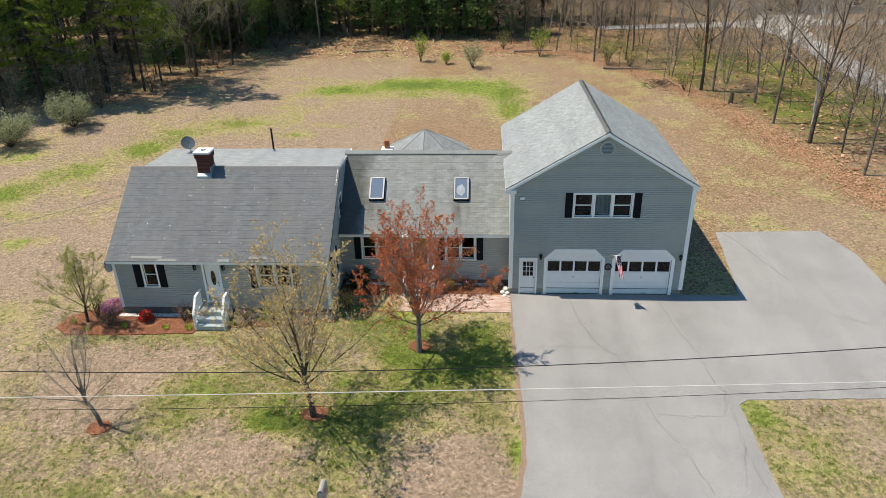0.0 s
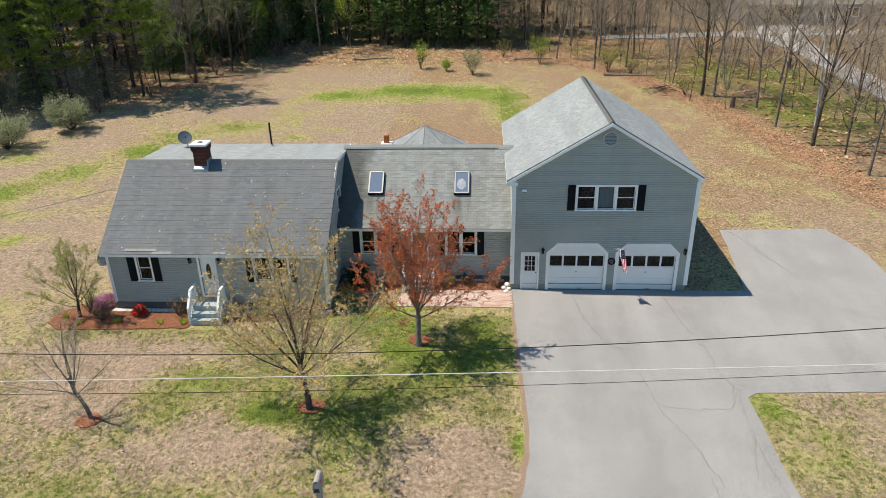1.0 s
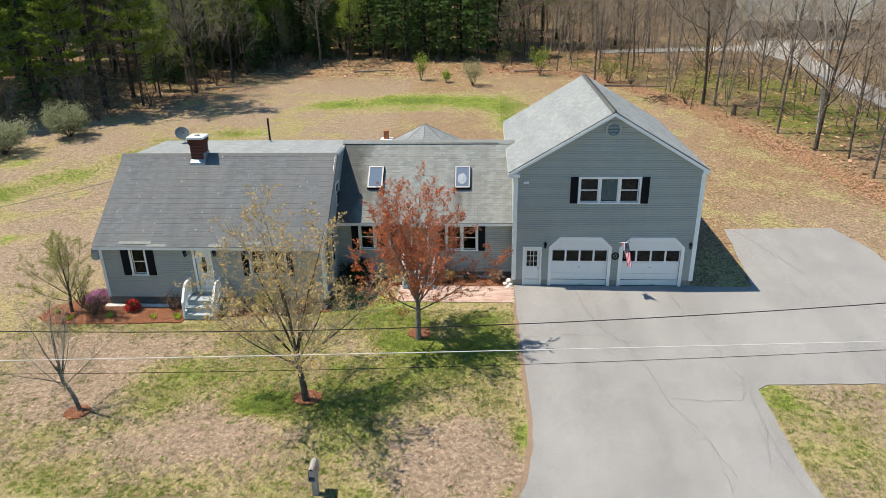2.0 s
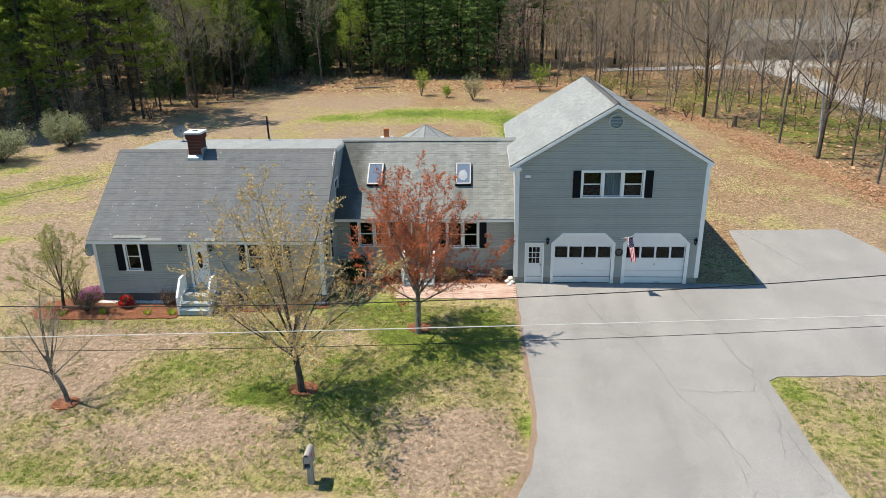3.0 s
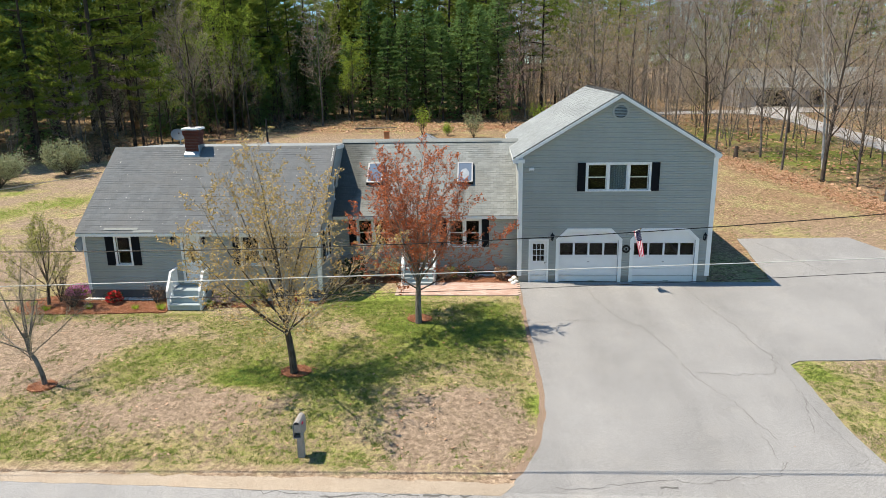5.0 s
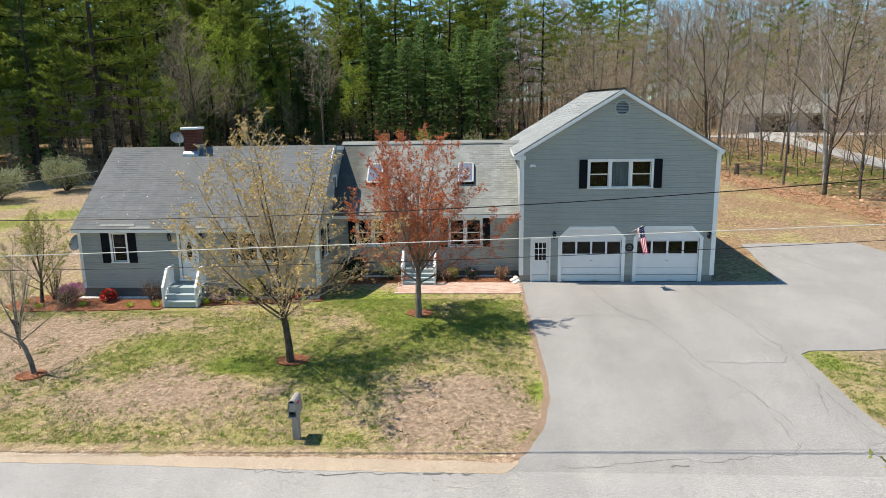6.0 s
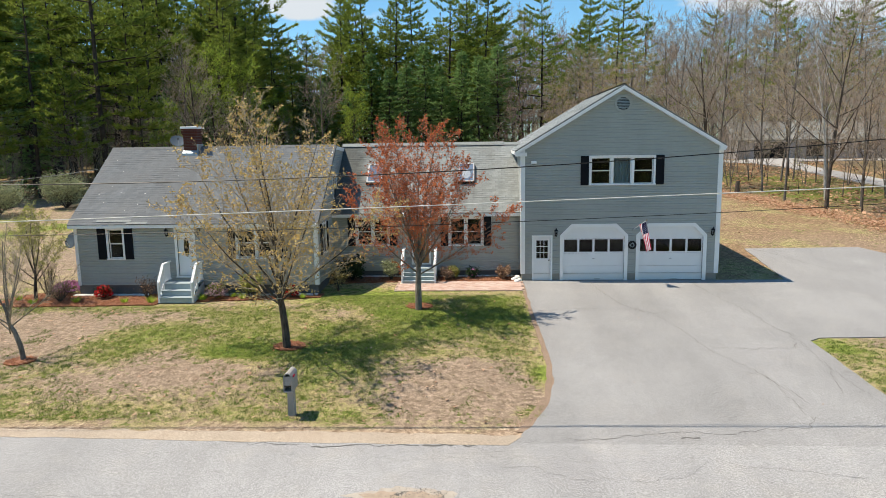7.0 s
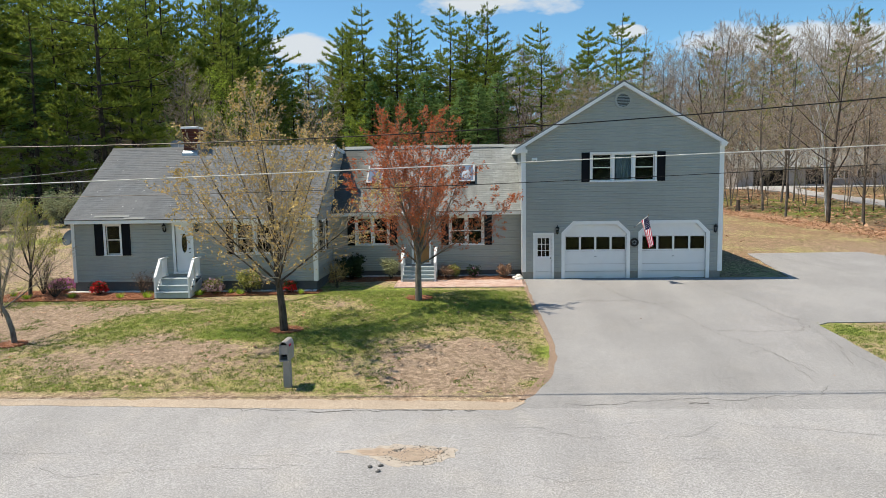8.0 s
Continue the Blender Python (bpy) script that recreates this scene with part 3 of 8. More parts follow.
# centre, radii and weight of patches in the lawn: lush where positive, worn where negative
PATCHES = [
    (-14.5, 68.3, 3.6, 2.0, 0.62), (-9.0, 70.6, 4.2, 2.4, 0.62), (-3.0, 70.2, 4.2, 2.6, 0.60), (2.0, 67.0, 2.6, 4.2, 0.55), (2.8, 61.8, 1.9, 3.2, 0.50), (-6.5, 66.6, 3.2, 1.0, 0.35),
    (-33.0, 43.0, 2.8, 1.9, 0.46), (-30.3, 47.4, 2.6, 2.2, 0.46), (-27.2, 52.0, 2.4, 2.4, 0.44), (-25.0, 55.6, 2.6, 2.0, 0.44), (-20.2, 58.4, 3.2, 1.5, 0.40), (-36.5, 50.5, 2.4, 1.2, 0.30),
    (-30.0, 40.0, 2.4, 0.7, 0.38), (-28.0, 36.2, 1.7, 0.6, 0.34), (-15.6, 55.3, 2.0, 0.8, 0.34), (-18.6, 63.0, 1.4, 0.8, 0.34), (-12.5, 57.5, 1.4, 0.7, 0.30), (-23.5, 36.0, 3.0, 0.8, 0.20),
    (-8.0, 21.2, 0.95, 0.60, 1.15), (-1.5, 24.6, 2.6, 1.7, 0.34), (-4.3, 28.2, 2.4, 1.6, 0.42), (-4.6, 21.6, 2.4, 1.6, 0.26), (-3.6, 25.6, 1.0, 0.6, 0.45), (0.3, 26.6, 1.3, 1.6, 0.34),
    (1.55, 19.9, 0.35, 1.0, 0.60), (1.2, 17.4, 0.5, 0.4, 0.35), (-0.7, 18.8, 2.4, 1.7, -0.62), (-9.4, 19.6, 2.4, 1.3, -0.44), (-12.6, 18.6, 2.2, 0.9, -0.22), (-14.6, 24.9, 3.4, 1.3, -0.48), (-17.4, 22.4, 2.6, 1.6, -0.34),
    (-19.5, 25.0, 2.4, 1.6, -0.20), (-5.2, 25.2, 1.3, 1.0, -0.34), (-7.7, 26.6, 0.9, 0.8, -0.30), (-10.6, 23.2, 2.6, 1.2, 0.16), (-12.0, 21.8, 1.8, 1.0, 0.12), (-6.2, 18.2, 1.8, 0.9, 0.08), (11.3, 22.2, 0.7, 1.0, 0.34),
    (13.0, 20.2, 0.7, 1.6, 0.26), (15.0, 21.0, 3.0, 2.0, -0.30), (14.0, 17.6, 2.2, 0.8, -0.14), (12.0, 34.5, 1.6, 4.0, 0.12), (-20.0, 38.0, 4.0, 4.0, -0.24), (-20.5, 46.0, 3.5, 4.5, -0.20),
    (-26.0, 33.0, 5.0, 3.0, -0.20), (14.0, 50.0, 7.0, 10.0, -0.08), (12.6, 44.5, 3.0, 1.6, 0.24), (18.5, 46.0, 2.4, 1.2, 0.16), (-6.0, 53.0, 12.0, 4.5, -0.24), (-5.0, 64.0, 2.0, 1.0, -0.30), (-15.0, 76.0, 9.0, 3.0, -0.16),
    (36.0, 66.0, 12.0, 16.0, 0.34), (28.0, 62.0, 4.0, 7.0, 0.28), (24.0, 78.0, 9.0, 8.0, 0.34), (16.0, 88.0, 8.0, 5.0, 0.24), (48.0, 90.0, 14.0, 8.0, 0.15),
]
# where the woods begin on the right, y by x, with leaf litter along it
EDGE_RIGHT = [(2.0, 84.4), (9.5, 81.8), (15.6, 73.0), (18.4, 66.2), (20.2, 60.8), (21.6, 54.6), (22.8, 48.8), (24.2, 42.5), (26.5, 36.0), (34.0, 29.0)]


def edge_distance(x, y):
    """How far (x, y) lies beyond the right-hand woods' edge; negative on the lawn."""
    best, sign = 1e9, 1.0
    for (ax, ay), (bx, by) in zip(EDGE_RIGHT, EDGE_RIGHT[1:]):
        dx, dy = bx - ax, by - ay
        t = max(0.0, min(1.0, ((x - ax) * dx + (y - ay) * dy) / (dx * dx + dy * dy)))
        d = math.hypot(x - ax - dx * t, y - ay - dy * t)
        if d < best:
            best, sign = d, 1.0 if dx * (y - ay) - dy * (x - ax) > 0 else -1.0
    return best * sign


def left_edge(y):
    """x of the pine wood's rim at a given y."""
    pts = [(30, -70), (58, -62), (62, -52), (64, -37.5), (67, -34), (72, -31.5), (78, -29.5), (86, -27), (200, -27)]
    for (a, xa), (b, xb) in zip(pts, pts[1:]):
        if a <= y <= b:
            return xa + (xb - xa) * (y - a) / (b - a)
    return pts[0][1]


def greenness(x, y):
    n = noise.noise((x * 0.21, y * 0.21, 3.1)) * 0.20 + noise.noise((x * 0.7, y * 0.7, 7.7)) * 0.16
    g = (0.42 if y < 30 else 0.35) + n + sum(w * blob(x, y, cx, cy, rx, ry) for cx, cy, rx, ry, w in PATCHES)
    if y > 31:
        g -= 0.10
    if y < 9:
        g += 0.15
    return g


def rust_and_shade(x, y):
    d = edge_distance(x, y)
    r = math.exp(-min(60.0, ((d - 1.7) / 2.0) ** 2)) * 1.1
    if d > 2:
        r = max(r, 0.32 + 1.1 * noise.noise((x * 0.17, y * 0.17, 9.0)))
    elif y > 32 and x > -8:
        r = max(r, 0.62 + 0.5 * noise.noise((x * 0.12, y * 0.12, 2.0)))
    if y > 30:
        r = max(r, 1.0 / (1 + math.exp(max(-30, min(30, (x - left_edge(y) - 4.0) * 0.45)))))
    if y > 70:
        r = max(r, 1.0 / (1 + math.exp(max(-30, min(30, -(y - 81.0) * 0.6)))))
    # darker brown beside the garage, deepening its shadow by colour
    if 10.2 < x < 14.2 and 30.9 < y < 42:
        r = 0.9
    return min(1.0, r)


def sandiness(x, y):
    """Sand washed up from the road; it thins out into the lawn."""
    if y < 15.0 or y > 18.0 or 0.9 < x < 10.5:
        return 0.0
    return max(0.0, min(1.0, (16.75 + 0.55 * noise.noise((x * 0.5, 1.0, 4.0)) + 0.35 * noise.noise((x * 2.1, y * 2.1, 4.0)) - y) / 0.55))


def build_ground():
    xs = [-3000, -1200, -500, -250, -150, -100, -75, -60] + [-48 + 0.4 * k for k in range(206)] + [38, 44, 52, 65, 90, 130, 200, 400, 1200, 3000]
    ys = [-3000, -1000, -300, -100, -40, -10, 2, 8] + [10 + 0.4 * k for k in range(14)] + [15.4 + 0.13 * k for k in range(20)] + [18.0 + 0.4 * k for k in range(33)] + [31.0] + [31.6 + 0.6 * k for k in range(92)] + [90, 95, 100, 120, 160, 250, 500, 1200, 3000]
    v, f, green, rust, sand, moss_shade = [], [], [], [], [], []
    for y in ys:
        for x in xs:
            bumpy = 0.0
            inside = edge_distance(x, y)
            if inside > 2 and y > 40 and y < 95:
                bumpy = 0.12 * noise.noise((x * 0.2, y * 0.2, 1.0)) - 0.05
            v.append((x, y, ground_z(y, x) + bumpy))
            green.append(greenness(x, y))
            rust.append(rust_and_shade(x, y))
            sand.append(sandiness(x, y))
            moss_shade.append(max(0.0, min(1.0, (inside - 2.0) / 2.0)) if x > 0 and y > 32 else 0.0)
    w = len(xs)
    for j in range(len(ys) - 1):
        for i in range(w - 1):
            a = j * w + i
            f.append((a, a + 1, a + 1 + w, a + w))
    m = bpy.data.meshes.new("ground")
    m.from_pydata(v, [], f)
    for name, values in (("green", green), ("rust", rust), ("sand", sand), ("moss_shade", moss_shade)):
        m.attributes.new(name, "FLOAT", "POINT").data.foreach_set("value", values)
    m.polygons.foreach_set("use_smooth", [True] * len(m.polygons))
    m.materials.append(GROUND)
    return tagged(new("ground", m), "thin patchy spring lawn over sandy soil", "ground", "", "structure")


ground = build_ground()

road_far = jagged([(-160, 15.75), (-40, 15.9), (-12, 15.85), (-4.9, 15.68), (0.45, 15.62)], 0.07, 0.6, 5)
road_mouth = [(0.45, 15.62), (11.7, 15.62)]
road_right = jagged([(11.7, 15.62), (30, 15.8), (160, 15.8)], 0.07, 0.8, 6)
road = tagged(new("road", sheet([(-160, 8.6), (160, 8.6)] + (road_far + road_mouth[1:] + road_right[1:])[::-1], 0.03)), "pale worn asphalt road with cracks and patches", "road", "", "structure")
road.data.materials.append(ROADTOP)

drive_left = jagged([(0.45, 15.62), (1.05, 16.5), (1.55, 17.7), (1.86, 19.2), (1.95, 21.0), (1.90, 23.0), (1.78, 26.0), (1.70, 29.1), (1.66, 30.99)], 0.05, 0.35, 7)
drive_rest = [(13.20, 30.99)] + jagged([(13.20, 31.01), (14.00, 38.0)], 0.04, 0.7, 8) + [(20.05, 38.2), (20.9, 35.4), (20.9, 31.0), (21.6, 27.0), (22.2, 23.5)]
drive_back = jagged([(22.2, 23.5), (16.6, 23.42), (11.1, 23.2), (10.68, 22.9), (10.66, 19.0), (10.85, 17.0), (11.7, 15.62)], 0.05, 0.5, 9)
driveway = tagged(new("driveway", sheet(drive_left + drive_rest[0:] + drive_back[1:], 0.030)), "weathered grey asphalt driveway with wandering cracks", "driveway", "", "structure")
driveway.data.materials.append(DRIVE)


DIRT = asphalt_material("reddish bare earth", (0.285, 0.205, 0.150), (0.340, 0.255, 0.190))
verge = sheet(drive_left[2:] + jagged([(x - 0.17, y) for x, y in drive_left[2::6]][::-1], 0.05, 0.2, 21), 0.018, 0.02)
verge.materials.append(DIRT)
tagged(new("drive_verge", verge), "narrow strip of bare reddish earth along the driveway", "verge", "", "structure")


def crack(pts, width, seed, parent):
    line, rng, g = jagged(pts, 0.085, 0.13, seed), random.Random(seed), Geo()
    rows = []
    for k, (x, y) in enumerate(line):
        a, b = line[max(0, k - 1)], line[min(len(line) - 1, k + 1)]
        d = Vector((b[0] - a[0], b[1] - a[1])).normalized()
        w = width * rng.uniform(0.4, 1.3) / 2
        z = ground_z(y) + 0.034
        rows.append(((x - d.y * w, y + d.x * w, z), (x + d.y * w, y - d.x * w, z)))
    for p, q in zip(rows, rows[1:]):
        g.quad(p[1], q[1], q[0], p[0])
    part("crack", g, CRACK, parent)


CRACKS = [
    ([(4.6, 30.6), (4.9, 28.5), (5.5, 26.8), (6.3, 25.9), (6.9, 23.5), (7.1, 22.0), (7.9, 20.2), (8.4, 18.2)], 0.022),
    ([(9.0, 30.6), (9.4, 28.0), (9.9, 26.2), (10.0, 24.6), (10.3, 23.5), (9.9, 22.2), (8.4, 22.1), (7.2, 22.3)], 0.024),
    ([(1.9, 26.3), (3.4, 26.6), (5.6, 26.5), (6.3, 25.9), (7.2, 26.4)], 0.018),
    ([(10.3, 23.2), (10.2, 20.8), (9.6, 18.6)], 0.016), ([(16.5, 29.8), (18.5, 28.6), (21.2, 28.2)], 0.016),
    ([(6.01, 22.99), (6.78, 23.08)], 0.014),
    ([(10.12, 21.39), (10.19, 20.19), (10.22, 18.78), (10.34, 17.95), (10.48, 17.32)], 0.014),
    ([(8.01, 19.79), (8.04, 18.96), (8.07, 17.74), (8.1, 16.9)], 0.014),
    ([(7.14, 19.67), (7.9, 20.13)], 0.014),
    ([(10.48, 17.32), (9.77, 16.96)], 0.014),
    ([(10.1, 24.07), (10.54, 23.28)], 0.014),
    ([(14.4, 37.8), (15.0, 36.4), (16.2, 32.4)], 0.03),
]
ROAD_CRACKS = [
    ([(1.70, 15.91), (2.33, 15.81), (4.64, 16.27), (5.83, 16.15), (6.58, 16.41), (7.87, 16.57), (8.23, 17.15)], 0.026), ([(1.65, 15.48), (1.75, 14.98), (2.17, 14.78), (3.15, 14.75)], 0.018),
    ([(0.25, 14.47), (1.01, 14.54), (1.35, 14.22), (1.70, 14.03), (2.56, 14.04), (3.26, 13.94), (4.18, 14.16), (4.78, 14.81)], 0.018), ([(5.04, 15.01), (5.33, 14.77), (5.64, 14.62), (6.87, 14.47), (7.93, 14.17)], 0.018),
    ([(4.54, 15.93), (5.00, 15.97)], 0.075), ([(8.20, 16.6), (10.4, 16.75), (12.5, 16.9)], 0.018), ([(1.01, 14.54), (0.96, 14.30)], 0.014),
    ([(-4.27, 15.33), (-3.0, 15.46), (-1.69, 15.45)], 0.060), ([(-1.60, 15.46), (-0.14, 15.53), (0.58, 15.70)], 0.085), ([(-6.4, 15.55), (-5.2, 15.46), (-4.5, 15.42)], 0.030),
    ([(-9.5, 15.2), (-8.0, 14.9), (-7.1, 15.1)], 0.012), ([(-5.2, 15.35), (-4.8, 14.95), (-4.2, 14.85)], 0.014), ([(-3.2, 15.35), (-2.7, 14.9), (-2.9, 14.55)], 0.014), ([(-2.7, 14.9), (-1.9, 14.75), (-1.2, 14.85)], 0.012),
    ([(-1.4, 15.35), (-1.1, 14.95), (-0.4, 14.9)], 0.014), ([(-6.6, 15.45), (-6.3, 15.15), (-5.7, 15.0)], 0.012), ([(-2.2, 15.2), (-0.6, 15.1), (0.3, 15.2)], 0.012), ([(-0.3, 15.4), (0.0, 15.0), (0.5, 14.8)], 0.012),
    ([(-8.9, 12.5), (-7.9, 12.1), (-7.2, 12.3), (-6.5, 12.4), (-5.6, 12.55), (-4.6, 12.5), (-3.6, 12.7)], 0.018), ([(-7.6, 12.2), (-7.2, 12.7), (-6.6, 13.1)], 0.012), ([(-10.5, 13.1), (-8.8, 13.1), (-7.4, 13.2)], 0.014),
    ([(-6.9, 12.3), (-6.2, 12.9), (-5.3, 13.3)], 0.012), ([(-5.2, 13.1), (-3.9, 13.1), (-2.9, 13.2)], 0.011), ([(-7.05, 14.4), (-5.9, 14.1), (-4.85, 14.2)], 0.010), ([(2.4, 12.9), (4.2, 13.1), (5.6, 12.8)], 0.012), ([(0.4, 12.4), (1.3, 12.1), (2.2, 12.3)], 0.012),
]
for k, (pts, w) in enumerate(CRACKS):
    crack(pts, w, 40 + k, driveway)
for k, (pts, w) in enumerate(ROAD_CRACKS):
    crack(pts, w * (0.5 if w < 0.02 else 0.9), 60 + k, road)

sand_top = jagged([(-60, 16.3), (-14, 16.16), (-7.0, 16.10), (-4.0, 16.12), (-1.2, 16.05), (0.80, 15.98)], 0.09, 0.25, 11)
sand_low = jagged([(-60, 15.7), (-12, 15.70), (-4.9, 15.55), (0.42, 15.50)], 0.05, 0.4, 12)
shoulder = tagged(new("road_shoulder", sheet(sand_low + sand_top[::-1], 0.036, 0.034)), "pale sandy shoulder washed along the road", "shoulder", "", "structure")
shoulder.data.materials.append(SAND)


# ---- the house: cape with a shed dormer, a lower wing, and a tall gabled garage ----
HX0, HX1, HY0, HY1 = -17.75, -7.17, 28.79, 36.95      # cape
WX0, WX1, WY0, WY1 = -7.17, 1.59, 31.90, 39.10        # wing
GX0, GX1, GY0, GY1 = 1.59, 10.25, 31.03, 41.20        # garage
BASE = 0.34                                            # lower edge of the siding

FRONT_H = Plane(HX0, HY0, (1, 0), (0, -1))
RIGHT_H = Plane(HX1, HY0, (0, 1), (1, 0))
LEFT_H = Plane(HX0, HY1, (0, -1), (-1, 0))
BACK_H = Plane(HX1, HY1, (-1, 0), (0, 1))
FRONT_W = Plane(WX0, WY0, (1, 0), (0, -1))
BACK_W = Plane(WX1, WY1, (-1, 0), (0, 1))
FRONT_G = Plane(GX0, GY0, (1, 0), (0, -1))
LEFT_G = Plane(GX0, GY1, (0, -1), (-1, 0))
RIGHT_G = Plane(GX1, GY0, (0, 1), (1, 0))
BACK_G = Plane(GX1, GY1, (-1, 0), (0, 1))

cape = thing("house", ((HX0 + HX1) / 2, 32.9, 0), "grey-sided cape house with weathered shingle roof and white trim", "house")
wing = thing("house_wing", (-2.8, 35.5, 0), "low grey connecting wing with two roof skylights", "house wing")
garage = thing("garage_wing", (5.94, 35.6, 0), "tall grey gabled garage with two white overhead doors", "garage")


def siding_wall(plane, width, z0, top, openings, parent):
    wall(plane, width, z0, top, openings, 0.15, parent)
    lap_siding(plane, width, z0, top, openings, parent)


def foundation(x0, x1, y0, y1, parent, material, gaps=()):
    """A low concrete wall set 2 cm back from the siding. gaps: stretches of x in the front without it."""
    g, low = Geo(), -0.6
    xs = [x0 + 0.02] + [v for gap in gaps for v in gap] + [x1 - 0.02]
    for a, b in zip(xs[::2], xs[1::2]):
        g.box(a, b, y0 + 0.02, y0 + 0.22, low, BASE)
    g.box(x0 + 0.02, x0 + 0.22, y0 + 0.22, y1 - 0.22, low, BASE)
    g.box(x1 - 0.22, x1 - 0.02, y0 + 0.22, y1 - 0.22, low, BASE)
    g.box(x0 + 0.02, x1 - 0.02, y1 - 0.22, y1 - 0.02, low, BASE)
    part("foundation", g, material, parent)


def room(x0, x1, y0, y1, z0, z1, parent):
    """Plain inner lining: floor, ceiling and a partition behind the windows, near-black in place of indoor shade."""
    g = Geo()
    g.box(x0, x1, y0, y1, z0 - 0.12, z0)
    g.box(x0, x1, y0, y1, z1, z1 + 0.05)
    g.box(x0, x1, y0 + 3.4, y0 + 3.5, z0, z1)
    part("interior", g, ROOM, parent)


# --- cape ---
# windows: opening in u measured from the left front corner
W1 = (-16.34 + 0.09 - HX0, -15.54 - 0.09 - HX0, 1.52, 2.77)
W2 = (-10.67 + 0.09 - HX0, -8.91 - 0.09 - HX0, 1.52, 2.77)
D1 = (-13.33 + 0.10 - HX0, -12.51 - 0.02 - HX0, 0.74, 2.76)
EAVE_H, RIDGE_Y, RIDGE_Z = 3.02, 32.87, 6.22
SLOPE_H = (RIDGE_Z - EAVE_H) / (RIDGE_Y - 28.52)
front_h_top = EAVE_H + SLOPE_H * (HY0 - 28.52) - 0.14
siding_wall(FRONT_H, HX1 - HX0, BASE, [(0, front_h_top), (HX1 - HX0, front_h_top)], [W1, W2, D1], cape)
depth_h = HY1 - HY0
gable_h = [(0, front_h_top), (RIDGE_Y - HY0, RIDGE_Z - 0.16), (depth_h - 0.2, 5.72), (depth_h, 5.70)]
SW1 = (0.95, 1.65, 1.52, 2.77)      # side window, ground floor
SW2 = (3.55, 4.25, 3.75, 4.75)      # side window under the gable
siding_wall(RIGHT_H, depth_h, BASE, gable_h, [SW1, SW2], cape)
siding_wall(LEFT_H, depth_h, BASE, [(0, 3.0), (depth_h - (RIDGE_Y - HY0), RIDGE_Z - 0.16), (depth_h, front_h_top)], [], cape)
siding_wall(BACK_H, HX1 - HX0, BASE, [(0, 5.6), (9.9, 5.6), (9.95, 3.0), (HX1 - HX0, 3.0)], [], cape)
foundation(HX0, HX1, HY0, HY1, cape, CONCRETE_DARK)
room(HX0 + 0.2, HX1 - 0.2, HY0 + 0.2, HY1 - 0.2, 0.62, 3.0, cape)

sash_window(FRONT_H, *W1, cape, 1, shutters=0.36)
sash_window(FRONT_H, *W2, cape, 2, shutters=0.30)
sash_window(RIGHT_H, *SW1, cape, 1, shutters=0.26)
sash_window(RIGHT_H, *SW2, cape, 1)

# roof of the cape
ov = 0.14
slope_h = Vector((0, RIDGE_Y - 28.52, RIDGE_Z - EAVE_H))
roof_slab((HX0 - ov, 28.52, EAVE_H), (1, 0, 0), slope_h, HX1 - HX0 + 2 * ov, slope_h.length, 0.14, RIDGECAP, cape)
shingles((HX0 - ov, 28.52, EAVE_H), (1, 0, 0), slope_h, HX1 - HX0 + 2 * ov, slope_h.length, SHINGLE_OLD, cape, 21)
shed = Vector((0, 36.75 - RIDGE_Y, 5.93 - RIDGE_Z))
sx0, sx1 = HX0 + 0.42, HX1 + 0.02
roof_slab((sx1, 36.75, 5.93), (-1, 0, 0), -shed, sx1 - sx0, shed.length, 0.14, RIDGECAP, cape)
shingles((sx1, 36.75, 5.93), (-1, 0, 0), -shed, sx1 - sx0, shed.length, SHINGLE_NEW, cape, 22)
back = Vector((0, 37.2 - RIDGE_Y, 3.0 - RIDGE_Z))
roof_slab((sx0, 37.2, 3.0), (-1, 0, 0), -back, sx0 - HX0 + ov, back.length, 0.14, RIDGECAP, cape)
g = Geo()
g.box(sx0 + 0.02, sx0 + 0.14, RIDGE_Y + 0.3, 36.7, 3.1, 5.85)
part("dormer_cheek", g, SIDING, cape)
# ridge caps of the cape: overlapping bent tabs
g = Geo()
x = HX0 - ov
while x < HX1 + ov - 0.1:
    b = min(x + 0.24, HX1 + ov)
    g.quad((x, RIDGE_Y - 0.15, RIDGE_Z - 0.088), (b, RIDGE_Y - 0.15, RIDGE_Z - 0.096), (b, RIDGE_Y, RIDGE_Z + 0.018), (x, RIDGE_Y, RIDGE_Z + 0.030))
    g.quad((x, RIDGE_Y, RIDGE_Z + 0.030), (b, RIDGE_Y, RIDGE_Z + 0.018), (b, RIDGE_Y + 0.15, RIDGE_Z + 0.002), (x, RIDGE_Y + 0.15, RIDGE_Z + 0.012))
    x += 0.2
part("ridge_cap", g, RIDGECAP, cape, kind="stuff")
# eave board, gable boards and corner boards
g = Geo()
g.box(HX0 - ov, HX1 + ov, 28.535, 28.56, EAVE_H - 0.17, EAVE_H - 0.03)
part("fascia", g, TRIM, cape, "white eave board")
g = Geo()
g.box(HX0 - 0.02, HX1 + 0.02, 28.56, HY0 - 0.01, EAVE_H - 0.17, EAVE_H - 0.155)
part("soffit", g, TRIM, cape)
g = Geo()
RIGHT_H.strip(g, [(28.54 - HY0, EAVE_H - 0.21), (RIDGE_Y - HY0, RIDGE_Z - 0.20), (36.75 - HY0, 5.93 - 0.17)], 0.17, 0.025, 0.055)
part("rake_board", g, TRIM, cape, "white gable board")
for u, name in ((0.0, "corner_board"), (HX1 - HX0 - 0.13, "corner_board")):
    FRONT_H.slab(g := Geo(), u, u + 0.13, BASE - 0.01, front_h_top, 0.0, 0.045)
    part(name, g, TRIM, cape)
RIGHT_H.slab(g := Geo(), -0.04, 0.12, BASE - 0.01, front_h_top, 0.0, 0.045)
